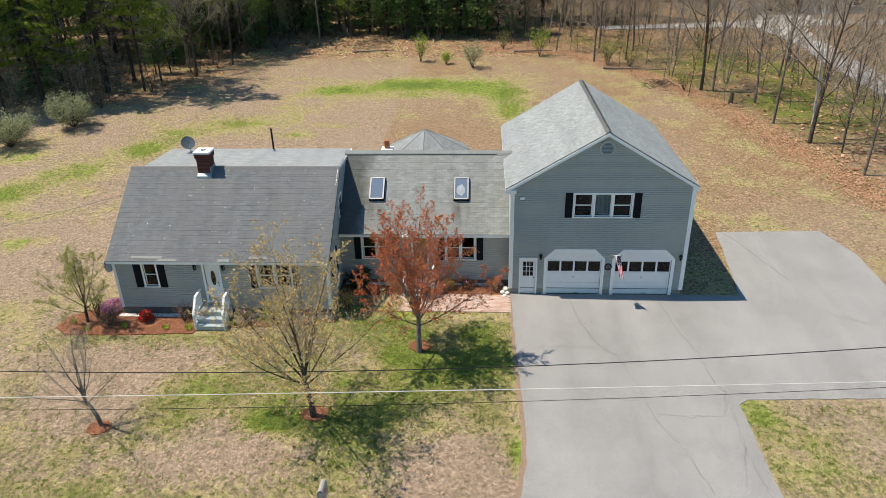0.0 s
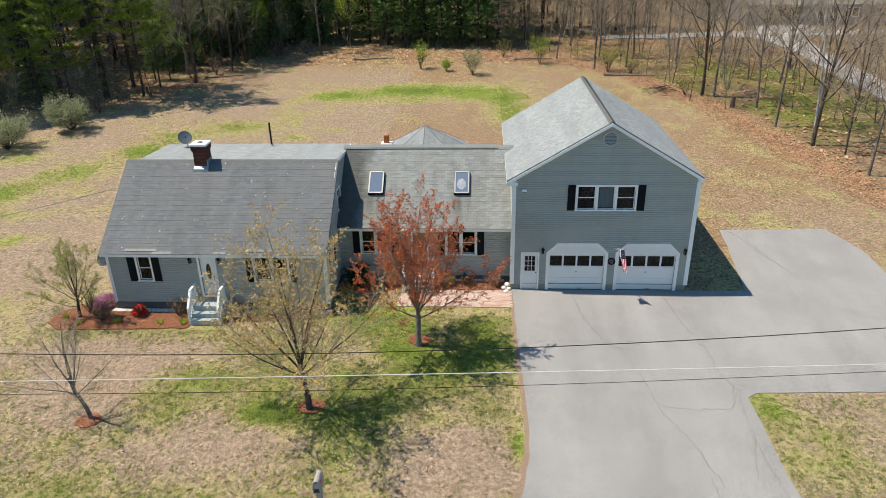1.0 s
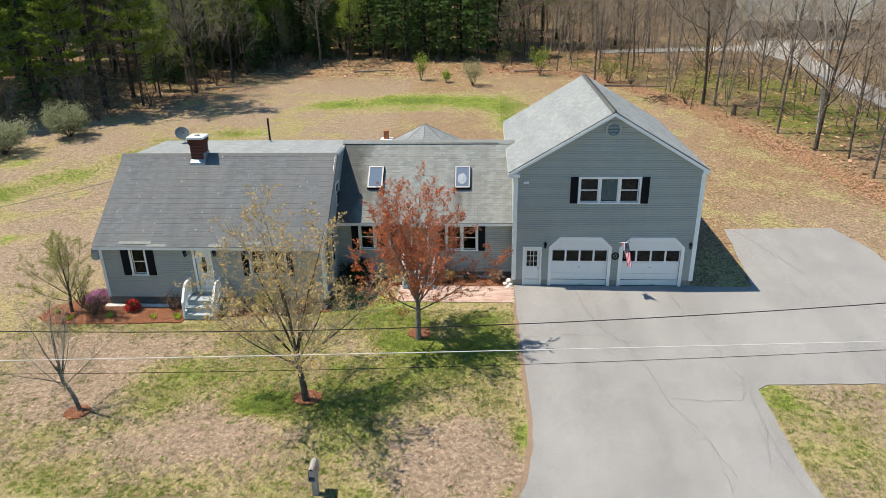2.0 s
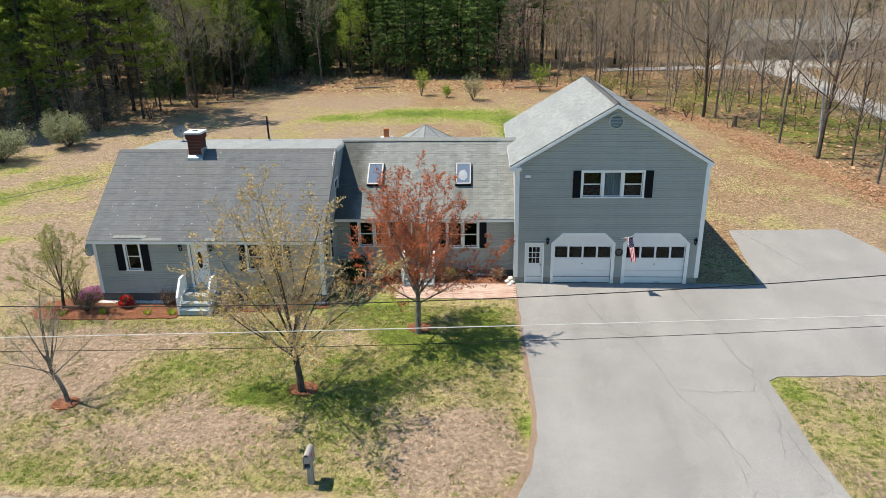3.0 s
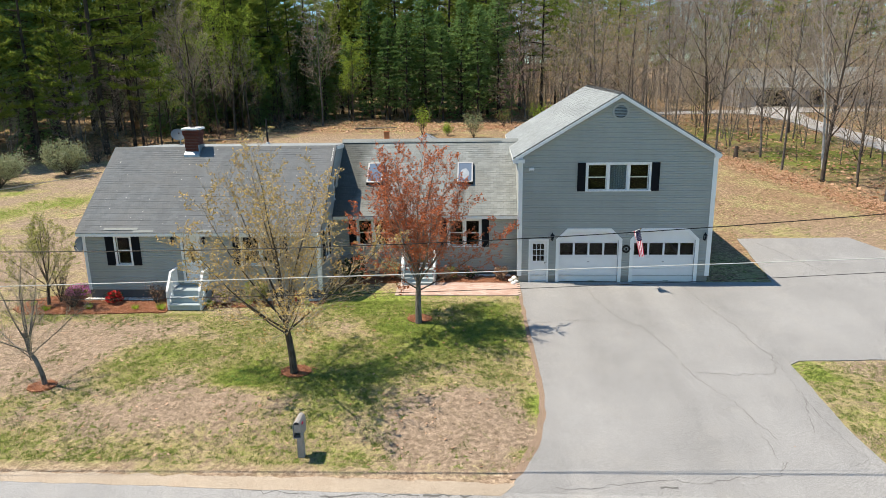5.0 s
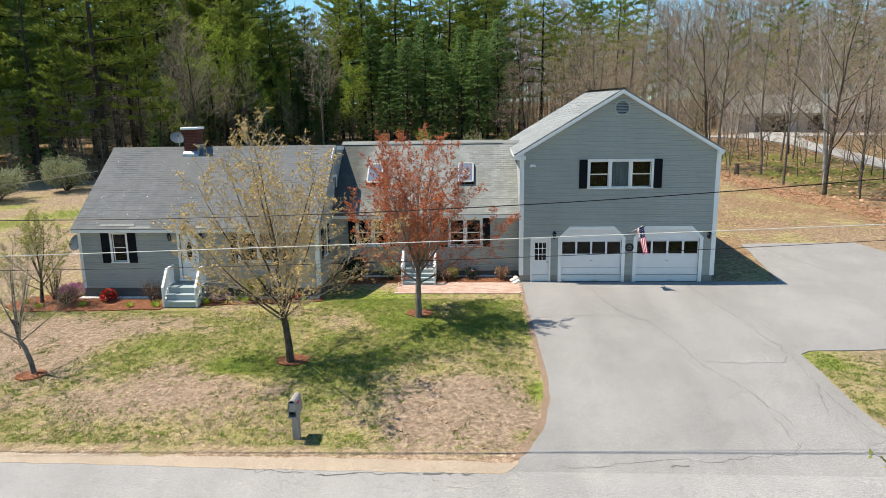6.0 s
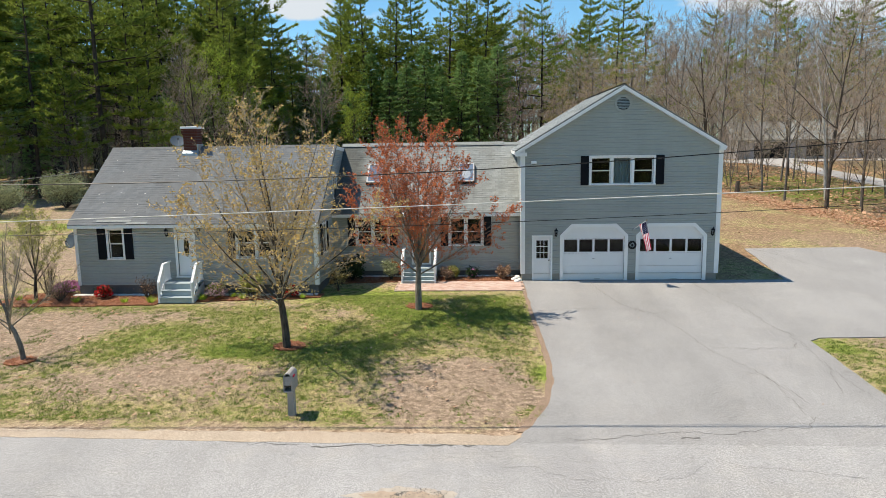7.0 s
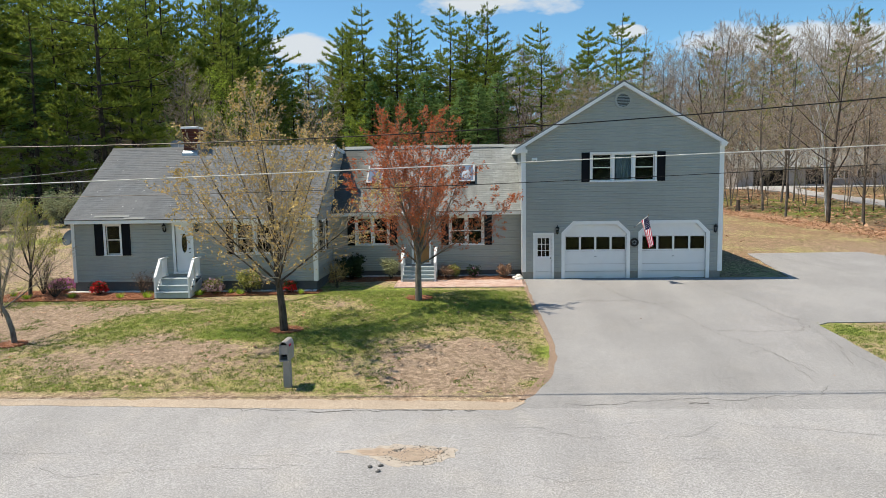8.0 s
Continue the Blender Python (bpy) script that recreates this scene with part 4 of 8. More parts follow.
part("corner_board", g, TRIM, cape)

# front door with an oval light, and a sidelight panel in its wide casing
door = part("door", casing_boards(FRONT_H, *D1[:2], *D1[2:]), TRIM, cape, "white front door with oval leaded glass")
g = Geo()
du0, du1, dz0, dz1 = D1
cu, cz, ru, rz = (du0 + du1) / 2 + 0.03, 1.98, 0.135, 0.43
outer = [(du0 + 0.01, dz0), (du1 - 0.01, dz0), (du1 - 0.01, dz1), (du0 + 0.01, dz1)]
n = 24
oval = [(cu + ru * math.cos(2 * math.pi * k / n), cz + rz * math.sin(2 * math.pi * k / n)) for k in range(n)]


def rim_point(k):
    """Where the ray from the oval's centre through its k-th point meets the leaf's outline."""
    dx, dz = oval[k][0] - cu, oval[k][1] - cz
    tx = ((outer[1][0] - cu) / dx) if dx > 1e-6 else ((outer[0][0] - cu) / dx if dx < -1e-6 else 1e9)
    tz = ((outer[2][1] - cz) / dz) if dz > 1e-6 else ((outer[0][1] - cz) / dz if dz < -1e-6 else 1e9)
    t = min(tx, tz)
    return cu + dx * t, cz + dz * t


for k in range(n):
    a, b = k, (k + 1) % n
    pa, pb = rim_point(a), rim_point(b)
    if abs(pa[0] - pb[0]) > 1e-3 and abs(pa[1] - pb[1]) > 1e-3:
        corner = min(outer, key=lambda c: math.hypot(c[0] - pa[0], c[1] - pa[1]) + math.hypot(c[0] - pb[0], c[1] - pb[1]))
        g.quad(FRONT_H.at(*pa, -0.05), FRONT_H.at(*corner, -0.05), FRONT_H.at(*pb, -0.05))
    g.quad(FRONT_H.at(*pa, -0.05), FRONT_H.at(*pb, -0.05), FRONT_H.at(*oval[b], -0.05), FRONT_H.at(*oval[a], -0.05))
    g.quad(FRONT_H.at(*oval[a], -0.05), FRONT_H.at(*oval[b], -0.05), FRONT_H.at(*oval[b], -0.09), FRONT_H.at(*oval[a], -0.09))
part("leaf", g, DOORWHITE, door)
g = Geo()
g.tube([FRONT_H.at(*oval[k % n], -0.045) for k in range(n + 1)], 0.016, 6, False)
part("oval_frame", g, DOORWHITE, door)
g = Geo()
g.quad(*[FRONT_H.at(*p, -0.075) for p in oval])
part("pane", g, GLASS, door).visible_shadow = False
g = Geo()
for s in (0.45, 0.72):
    g.tube([FRONT_H.at(cu + ru * s * math.cos(2 * math.pi * k / n), cz + rz * s * math.sin(2 * math.pi * k / n), -0.07) for k in range(n + 1)], 0.006, 4, False)
for k in range(0, n, 6):
    g.tube([FRONT_H.at(cu, cz, -0.07), FRONT_H.at(*oval[k], -0.07)], 0.006, 4)
part("leading", g, BRASS, door, "brass leading")
for z in (1.58, 1.74):
    g = Geo()
    p = FRONT_H.at(du1 - 0.08, z, -0.05)
    g.tube([p, p + Vector((0, -0.03, 0)), p + Vector((0, -0.06, 0)), p + Vector((0, -0.07, 0))], [0.02, 0.016, 0.03, 0.02], 8)
    part("door_knob", g, DARKMETAL, door)
FRONT_H.slab(g := Geo(), du0 - 0.10, du1 + 0.10, dz0 - 0.06, dz0, 0.0, 0.10)
part("threshold", g, TRIM, door)
# near-black sheet in place of the unlit hall behind the oval pane
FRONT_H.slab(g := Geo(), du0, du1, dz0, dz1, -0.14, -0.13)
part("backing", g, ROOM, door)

# --- wing ---
EAVE_W, RIDGE_WY, RIDGE_WZ = 3.06, 35.47, 6.18
SLOPE_W = (RIDGE_WZ - EAVE_W) / (RIDGE_WY - 31.62)
top_w = EAVE_W + SLOPE_W * (WY0 - 31.62) - 0.14
V1 = (-6.07 + 0.09 - WX0, -4.47 - 0.09 - WX0, 1.57, 2.80)
V2 = (-1.73 + 0.09 - WX0, -0.11 - 0.09 - WX0, 1.54, 2.78)
D2 = (-3.46 + 0.10 - WX0, -2.56 - 0.10 - WX0, 0.70, 2.73)
siding_wall(FRONT_W, WX1 - WX0, BASE, [(0, top_w), (WX1 - WX0, top_w)], [V1, V2, D2], wing)
siding_wall(BACK_W, WX1 - WX0, BASE, [(0, 3.0), (WX1 - WX0, 3.0)], [], wing)
foundation(WX0, WX1, WY0, WY1, wing, CONCRETE_DARK)
room(WX0 + 0.2, WX1 - 0.2, WY0 + 0.2, WY1 - 0.2, 0.62, 2.98, wing)
sash_window(FRONT_W, *V1, wing, 2, shutters=0.34)
sash_window(FRONT_W, *V2, wing, 2, shutters=0.34)
slope_w = Vector((0, RIDGE_WY - 31.62, RIDGE_WZ - EAVE_W))
roof_slab((WX0 + 0.01, 31.62, EAVE_W), (1, 0, 0), slope_w, WX1 - WX0 - 0.02, slope_w.length, 0.14, RIDGECAP, wing)
shingles((WX0 + 0.01, 31.62, EAVE_W), (1, 0, 0), slope_w, WX1 - WX0 - 0.02, slope_w.length, SHINGLE_WING, wing, 23)
rear_w = Vector((0, 39.35 - RIDGE_WY, 3.04 - RIDGE_WZ))
roof_slab((WX1 - 0.01, 39.35, 3.04), (-1, 0, 0), -rear_w, WX1 - WX0 - 0.02, rear_w.length, 0.14, RIDGECAP, wing)
shingles((WX1 - 0.01, 39.35, 3.04), (-1, 0, 0), -rear_w, WX1 - WX0 - 0.02, rear_w.length, SHINGLE_MID, wing, 24)
# ridge vent: a raised shingled strip with dark slots
for (a, b, h) in ((WX0 - 0.06, 0.92, 0.055), (0.92, 1.75, 0.02)):
    g = Geo()
    for s in (-1, 1):
        p = [(a, RIDGE_WY, RIDGE_WZ + h + 0.02), (b, RIDGE_WY, RIDGE_WZ + h + 0.02), (b, RIDGE_WY + s * 0.2, RIDGE_WZ - 0.16 + h + 0.02), (a, RIDGE_WY + s * 0.2, RIDGE_WZ - 0.16 + h + 0.02)]
        g.hexa([Vector(q) - Vector((0, 0, 0.02)) for q in p] + p)
    part("ridge_vent", g, SHINGLE_MID, wing)
    g = Geo()
    g.box(a + 0.02, b - 0.02, RIDGE_WY - 0.16, RIDGE_WY + 0.16, RIDGE_WZ - 0.15, RIDGE_WZ - 0.10 + h)
    part("vent_slot", g, DARKMETAL, wing)
g = Geo()
g.box(WX0 + 0.05, WX1 - 0.03, 31.635, 31.66, EAVE_W - 0.17, EAVE_W - 0.03)
part("fascia", g, TRIM, wing, "white eave board")
g = Geo()
g.box(WX0 + 0.05, WX1 - 0.03, 31.66, WY0 - 0.01, EAVE_W - 0.17, EAVE_W - 0.155)
part("soffit", g, TRIM, wing)
# wooden door behind white casing
door = part("door", casing_boards(FRONT_W, *D2[:2], *D2[2:]), TRIM, wing, "honey oak entry door in white casing")
u0, u1, z0, z1 = D2
FRONT_W.slab(g := Geo(), u0 + 0.005, u1 - 0.005, z0, z1, -0.09, -0.05)
part("leaf", g, DOORWOOD, door)
for a, b, lo, hi in ((0.10, 0.32, 0.2, 0.75), (0.38, 0.60, 0.2, 0.75), (0.10, 0.32, 0.95, 1.75), (0.38, 0.60, 0.95, 1.75)):
    FRONT_W.slab(g := Geo(), u0 + a, u0 + b, z0 + lo, z0 + hi, -0.05, -0.035)
    part("door_panel", g, DOORWOOD, door)
FRONT_W.slab(g := Geo(), u0 - 0.1, u1 + 0.1, z0 - 0.06, z0, 0.0, 0.08)
part("threshold", g, TRIM, door)
p = FRONT_W.at(u1 - 0.09, z0 + 0.98, -0.05)
part("door_knob", Geo().tube([p, p + Vector((0, -0.03, 0)), p + Vector((0, -0.06, 0)), p + Vector((0, -0.07, 0))], [0.02, 0.016, 0.03, 0.02], 8), BRASS, door)


def on_wing(x, s, h=0.0):
    """A point on the wing's front roof, s metres up the slope and h above it."""
    v = slope_w.normalized()
    n = Vector((1, 0, 0)).cross(v).normalized()
    return Vector((x, 31.62, EAVE_W)) + v * s + n * h


def skylight(x0, x1, s0, s1, covered):
    sky = part("skylight", Geo().hexa([on_wing(*q) for q in ((x0 - 0.05, s0 - 0.05, 0.01), (x1 + 0.05, s0 - 0.05, 0.01), (x1 + 0.05, s1 + 0.05, 0.01), (x0 - 0.05, s1 + 0.05, 0.01), (x0 - 0.02, s0 - 0.02, 0.13), (x1 + 0.02, s0 - 0.02, 0.13), (x1 + 0.02, s1 + 0.02, 0.13), (x0 - 0.02, s1 + 0.02, 0.13))]), DARKMETAL, wing, "dark-curbed roof skylight")
    t, g = 0.045, Geo()
    for a, b, c, d in ((x0 - 0.02, x0 + t, s0, s1), (x1 - t, x1 + 0.02, s0, s1), (x0 + t, x1 - t, s0 - 0.02, s0 + t), (x0 + t, x1 - t, s1 - t, s1 + 0.02)):
        g.hexa([on_wing(*q) for q in ((a, c, 0.132), (b, c, 0.132), (b, d, 0.132), (a, d, 0.132), (a, c, 0.17), (b, c, 0.17), (b, d, 0.17), (a, d, 0.17))])
    part("skylight_frame", g, plain("pale weathered metal frame", (0.42, 0.42, 0.42), 0.45, 0.2), sky, "grey metal frame")
    g = Geo()
    g.quad(*[on_wing(a, s, 0.150) for a, s in ((x0 + t, s0 + t), (x1 - t, s0 + t), (x1 - t, s1 - t), (x0 + t, s1 - t))])
    part("pane", g, SKYGLASS, sky)
    if covered:
        g = Geo()
        n, rng = 9, random.Random(4)
        mid = ((x0 + x1) / 2 - 0.02, (s0 + s1) / 2 - 0.10)
        ring = [(mid[0] + 0.26 * (0.8 + 0.2 * rng.random()) * math.cos(6.283 * k / 14), mid[1] + 0.36 * (0.8 + 0.2 * rng.random()) * math.sin(6.283 * k / 14)) for k in range(14)]
        for k in range(14):
            g.quad(on_wing(*mid, 0.175), on_wing(*ring[k], 0.153), on_wing(*ring[(k + 1) % 14], 0.153))
        part("crumpled_cover", g, plain("milky film", (0.30, 0.335, 0.37), 0.6, vary=0.25, scale=12), sky, "pale crumpled film on the glass")


# opaque pane: part of the sky's blue reflection is put into its base colour
SKYGLASS = Mat("skylight glass with painted sky sheen", 0.03, 0.55, 1.0).color((0.30, 0.36, 0.42)).m
skylight(-5.68, -4.96, 1.98, 3.24, False)
skylight(-1.27, -0.55, 1.98, 3.24, True)

# --- garage ---
RIDGE_GX, RIDGE_GZ, EAVE_GZ = 5.95, 8.62, 5.84
EAVE_L, EAVE_R = GX0 - 0.30, GX1 + 0.10
width_g, depth_g = GX1 - GX0, GY1 - GY0
slope_g = (RIDGE_GZ - EAVE_GZ) / (RIDGE_GX - EAVE_L)
EAVE_RZ = RIDGE_GZ - slope_g * (EAVE_R - RIDGE_GX)
side_top = EAVE_GZ + slope_g * 0.30 - 0.14
ridge_u = RIDGE_GX - GX0
gable_g = [(0, side_top), (ridge_u, RIDGE_GZ - 0.15), (width_g, EAVE_RZ + slope_g * 0.10 - 0.14)]
O1 = (3.30 + 0.16 - GX0, 6.31 - 0.16 - GX0, 0.0, 2.43)
O2 = (6.66 + 0.16 - GX0, 9.75 - 0.16 - GX0, 0.0, 2.43)
OE = (2.06 + 0.08 - GX0, 2.97 - 0.08 - GX0, 0.0, 2.00)
OW = (4.54 + 0.09 - GX0, 7.42 - 0.09 - GX0, 4.34, 5.50)
siding_wall(FRONT_G, width_g, BASE, gable_g, [(a, b, max(lo, BASE), hi) for a, b, lo, hi in (O1, O2, OE, OW)], garage)
siding_wall(LEFT_G, depth_g, BASE, [(0, side_top), (depth_g, side_top)], [], garage)
siding_wall(RIGHT_G, depth_g, BASE, [(0, side_top), (depth_g, side_top)], [], garage)
siding_wall(BACK_G, width_g, BASE, [(width_g - u, z) for u, z in gable_g[::-1]], [], garage)
foundation(GX0, GX1, GY0, GY1, garage, CONCRETE, [(2.05, 2.98), (3.31, 6.30), (6.67, 9.74)])
# garage floors and partition, their indoor shade put into the near-black colour
g = Geo()
g.box(GX0 + 0.2, GX1 - 0.2, GY0 + 0.2, GY1 - 0.2, 2.9, 3.02)
g.box(GX0 + 0.2, GX1 - 0.2, GY0 + 3.4, GY0 + 3.5, 3.02, 5.9)
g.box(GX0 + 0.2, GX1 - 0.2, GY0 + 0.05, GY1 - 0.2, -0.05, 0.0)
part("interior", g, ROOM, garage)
for sgn in (-1, 1):
    x0, ez = (EAVE_L, EAVE_GZ) if sgn < 0 else (EAVE_R, EAVE_RZ)
    v = Vector((RIDGE_GX - x0, 0, RIDGE_GZ - ez))
    if sgn < 0:
        o, u = (x0, GY1 + 0.2, ez), (0, -1, 0)
    else:
        o, u = (x0, GY0 - 0.2, ez), (0, 1, 0)
    roof_slab(o, u, v, depth_g + 0.4, v.length, 0.13, RIDGECAP, garage)
    shingles(o, u, v, depth_g + 0.4, v.length, SHINGLE_NEW, garage, 25 + sgn, tab=0.26, architect=True)
    g = Geo()
    g.box(min(x0, x0 - sgn * 0.02), max(x0, x0 - sgn * 0.02), GY0 - 0.18, GY1 + 0.18, ez - 0.17, ez - 0.02)
    part("fascia", g, TRIM, garage)
    g = Geo()
    a, b = sorted((x0 - sgn * 0.02, (GX0 if sgn < 0 else GX1) + sgn * 0.0))
    g.box(a, b, GY0 - 0.18, GY1 + 0.18, ez - 0.17, ez - 0.155)
    part("soffit", g, TRIM, garage)
g, y = Geo(), GY0 - 0.2
while y < GY1 + 0.1:
    for s in (-1, 1):
        k = random.Random(int(y * 100)).uniform(0.0, 0.012)
        g.quad((RIDGE_GX, y, RIDGE_GZ + 0.035 + k), (RIDGE_GX, y + 0.26, RIDGE_GZ + 0.018), (RIDGE_GX + s * 0.15, y + 0.26, RIDGE_GZ - 0.072), (RIDGE_GX + s * 0.15, y, RIDGE_GZ - 0.055 + k))
    y += 0.2
part("ridge_cap", g, RIDGECAP, garage, "dark overlapping ridge shingles", kind="stuff")
# front gable trim: rake boards with short returns, corner boards
g = Geo()
FRONT_G.strip(g, [(EAVE_L - GX0 + 0.02, EAVE_GZ - 0.20), (ridge_u, RIDGE_GZ - 0.205), (EAVE_R - GX0 - 0.02, EAVE_RZ - 0.20)], 0.13, 0.20, 0.23)
part("rake_board", g, TRIM, garage, "white gable board")
g = Geo()
FRONT_G.strip(g, [(EAVE_L - GX0 + 0.02, EAVE_GZ - 0.20), (ridge_u, RIDGE_GZ - 0.205), (EAVE_R - GX0 - 0.02, EAVE_RZ - 0.20)], 0.02, 0.0, 0.20)
part("rake_soffit", g, TRIM, garage)
for a, b, ez in ((EAVE_L - GX0 + 0.02, 0.22, EAVE_GZ), (width_g - 0.16, EAVE_R - GX0 - 0.02, EAVE_RZ)):
    FRONT_G.slab(g := Geo(), a, b, ez - 0.24, ez - 0.08, 0.0, 0.225)
    part("eave_return", g, TRIM, garage)
for u in (0.0, width_g - 0.15):
    FRONT_G.slab(g := Geo(), u, u + 0.15, BASE - 0.01, side_top - 0.02, 0.0, 0.045)
    part("corner_board", g, TRIM, garage)
LEFT_G.slab(g := Geo(), depth_g - 0.12, depth_g + 0.04, BASE - 0.01, side_top - 0.02, 0.0, 0.045)
part("corner_board", g, TRIM, garage)
RIGHT_G.slab(g := Geo(), -0.04, 0.12, BASE - 0.01, side_top - 0.02, 0.0, 0.045)
part("corner_board", g, TRIM, garage)

# upstairs triple window with a curtain in the middle light
g = Geo()
a, b = OW[0] + (OW[1] - OW[0]) / 3 + 0.06, OW[0] + 2 * (OW[1] - OW[0]) / 3 - 0.06
n = 44
for k in range(n):
    ua, ub = a + (b - a) * k / n, a + (b - a) * (k + 1) / n
    da, db = (-0.20 + 0.03 * math.sin(k * 1.1), -0.20 + 0.03 * math.sin((k + 1) * 1.1))
    g.quad(FRONT_G.at(ua, OW[2] + 0.03, da), FRONT_G.at(ub, OW[2] + 0.03, db), FRONT_G.at(ub, OW[3] - 0.02, db), FRONT_G.at(ua, OW[3] - 0.02, da))
sash_window(FRONT_G, *OW, garage, 3, shutters=0.35, blind=g, plain_units=(1,))


def overhead_door(o, parent):
    """Sectional door in a casing whose upper corners are cut off."""
    u0, u1, z0, z1 = o
    cut = 0.42
    g = Geo()
    FRONT_G.strip(g, [(u1, 0.0), (u1, z1 - cut), (u1 - cut, z1), (u0 + cut, z1), (u0, z1 - cut), (u0, 0.0)], -0.155, 0.0, 0.055)
    d = part("overhead_door", g, TRIM, parent, "white sectional overhead door with four dark lights")
    for a, b, s in ((u0, u0 + cut, 1), (u1, u1 - cut, -1)):
        g = Geo()
        tri = [(a, z1 - cut), (b, z1), (a, z1)]
        q = [FRONT_G.at(*p, -0.01) for p in tri] + [FRONT_G.at(*p, 0.012) for p in tri]
        g.v += [tuple(p) for p in q]
        g.f += [(0, 1, 2), (3, 5, 4), (0, 3, 4, 1), (1, 4, 5, 2), (2, 5, 3, 0)]
        part("corner_infill", g, SIDING, d)
    rows = [(0.02, 0.66), (0.67, 1.24), (1.25, 1.90), (1.91, z1)]
    for k, (a, b) in enumerate(rows):
        g = Geo()
        if k == 2:
            lo, hi, m = a + 0.06, b - 0.03, (u1 - u0) / 4
            FRONT_G.slab(g, u0, u1, a, lo, -0.10, -0.055)
            FRONT_G.slab(g, u0, u1, hi, b, -0.10, -0.055)
            for j in range(5):
                c = u0 + j * m
                FRONT_G.slab(g, max(u0, c - 0.045), min(u1, c + 0.045), lo, hi, -0.10, -0.055)
        else:
            FRONT_G.slab(g, u0, u1, a, b, -0.10, -0.058)
        part("door_section", g, DOORWHITE, d)
        if k == 2:
            for j in range(4):
                FRONT_G.slab(g := Geo(), u0 + j * m + 0.045, u0 + (j + 1) * m - 0.045, lo, hi, -0.085, -0.078)
                part("pane", g, GLASS, d).visible_shadow = False
    FRONT_G.slab(g := Geo(), u0, u1, 0.0, 0.03, -0.10, -0.04)
    part("bottom_seal", g, DARKMETAL, d)
    mid = (u0 + u1) / 2
    for z in (0.98, 0.06):
        FRONT_G.slab(g := Geo(), mid - 0.05 + (0.1 if z < 0.5 else 0), mid + 0.05 + (0.25 if z < 0.5 else 0), z, z + 0.035, -0.058, -0.03)
        part("door_handle", g, STEEL, d, "small steel handle")
    return d


overhead_door(O1, garage)
overhead_door(O2, garage)
# walk-in door with nine small lights
u0, u1, z0, z1 = OE
door = part("door", casing_boards(FRONT_G, u0, u1, 0.0, z1, 0.08), TRIM, garage, "white walk-in door with nine small panes")
g = Geo()
a, b, lo, hi = u0 + 0.12, u1 - 0.12, 1.02, 1.84
FRONT_G.slab(g, u0, a, 0.02, z1, -0.09, -0.04)
FRONT_G.slab(g, b, u1, 0.02, z1, -0.09, -0.04)
FRONT_G.slab(g, a, b, 0.02, lo, -0.09, -0.04)
FRONT_G.slab(g, a, b, hi, z1, -0.09, -0.04)
part("leaf", g, DOORWHITE, door)
g = Geo()
for k in (1, 2):
    c = a + (b - a) * k / 3
    FRONT_G.slab(g, c - 0.012, c + 0.012, lo, hi, -0.075, -0.045)
    c = lo + (hi - lo) * k / 3
    FRONT_G.slab(g, a, b, c - 0.012, c + 0.012, -0.074, -0.046)
part("muntins", g, TRIM, door)
FRONT_G.slab(g := Geo(), a, b, lo, hi, -0.068, -0.062)
part("pane", g, GLASS, door).visible_shadow = False
p = FRONT_G.at(u1 - 0.07, 0.95, -0.04)
part("door_knob", Geo().tube([p, p + Vector((0, -0.03, 0)), p + Vector((0, -0.06, 0)), p + Vector((0, -0.07, 0))], [0.02, 0.016, 0.03, 0.02], 8), DARKMETAL, door)
# round louvred gable vent
g = Geo()
c, rr = (ridge_u, 7.80), 0.30
oct8 = lambda r, out: [FRONT_G.at(c[0] + r * math.cos(2 * math.pi * k / 20), c[1] + r * math.sin(2 * math.pi * k / 20), out) for k in range(20)]
g.loft([oct8(rr + 0.07, 0.0), oct8(rr + 0.07, 0.085), oct8(rr - 0.02, 0.085), oct8(rr - 0.02, 0.01)], False)
vent = part("gable_vent", g, SIDING, garage, "round grey louvred gable vent")
g = Geo()
g.quad(*oct8(rr, 0.040))
part("vent_screen", g, ROOM, vent)
for k in range(9):
    z = c[1] - rr + 0.05 + k * 0.064
    h = math.sqrt(max(0.001, (rr - 0.02) ** 2 - (z - c[1]) ** 2))
    g = Geo()
    g.quad(FRONT_G.at(c[0] - h, z, 0.082), FRONT_G.at(c[0] + h, z, 0.082), FRONT_G.at(c[0] + h, z + 0.040, 0.050), FRONT_G.at(c[0] - h, z + 0.040, 0.050))
    g.quad(FRONT_G.at(c[0] - h, z, 0.082), FRONT_G.at(c[0] - h, z, 0.055), FRONT_G.at(c[0] + h, z, 0.055), FRONT_G.at(c[0] + h, z, 0.082))
    part("louvre", g, SIDING, vent)

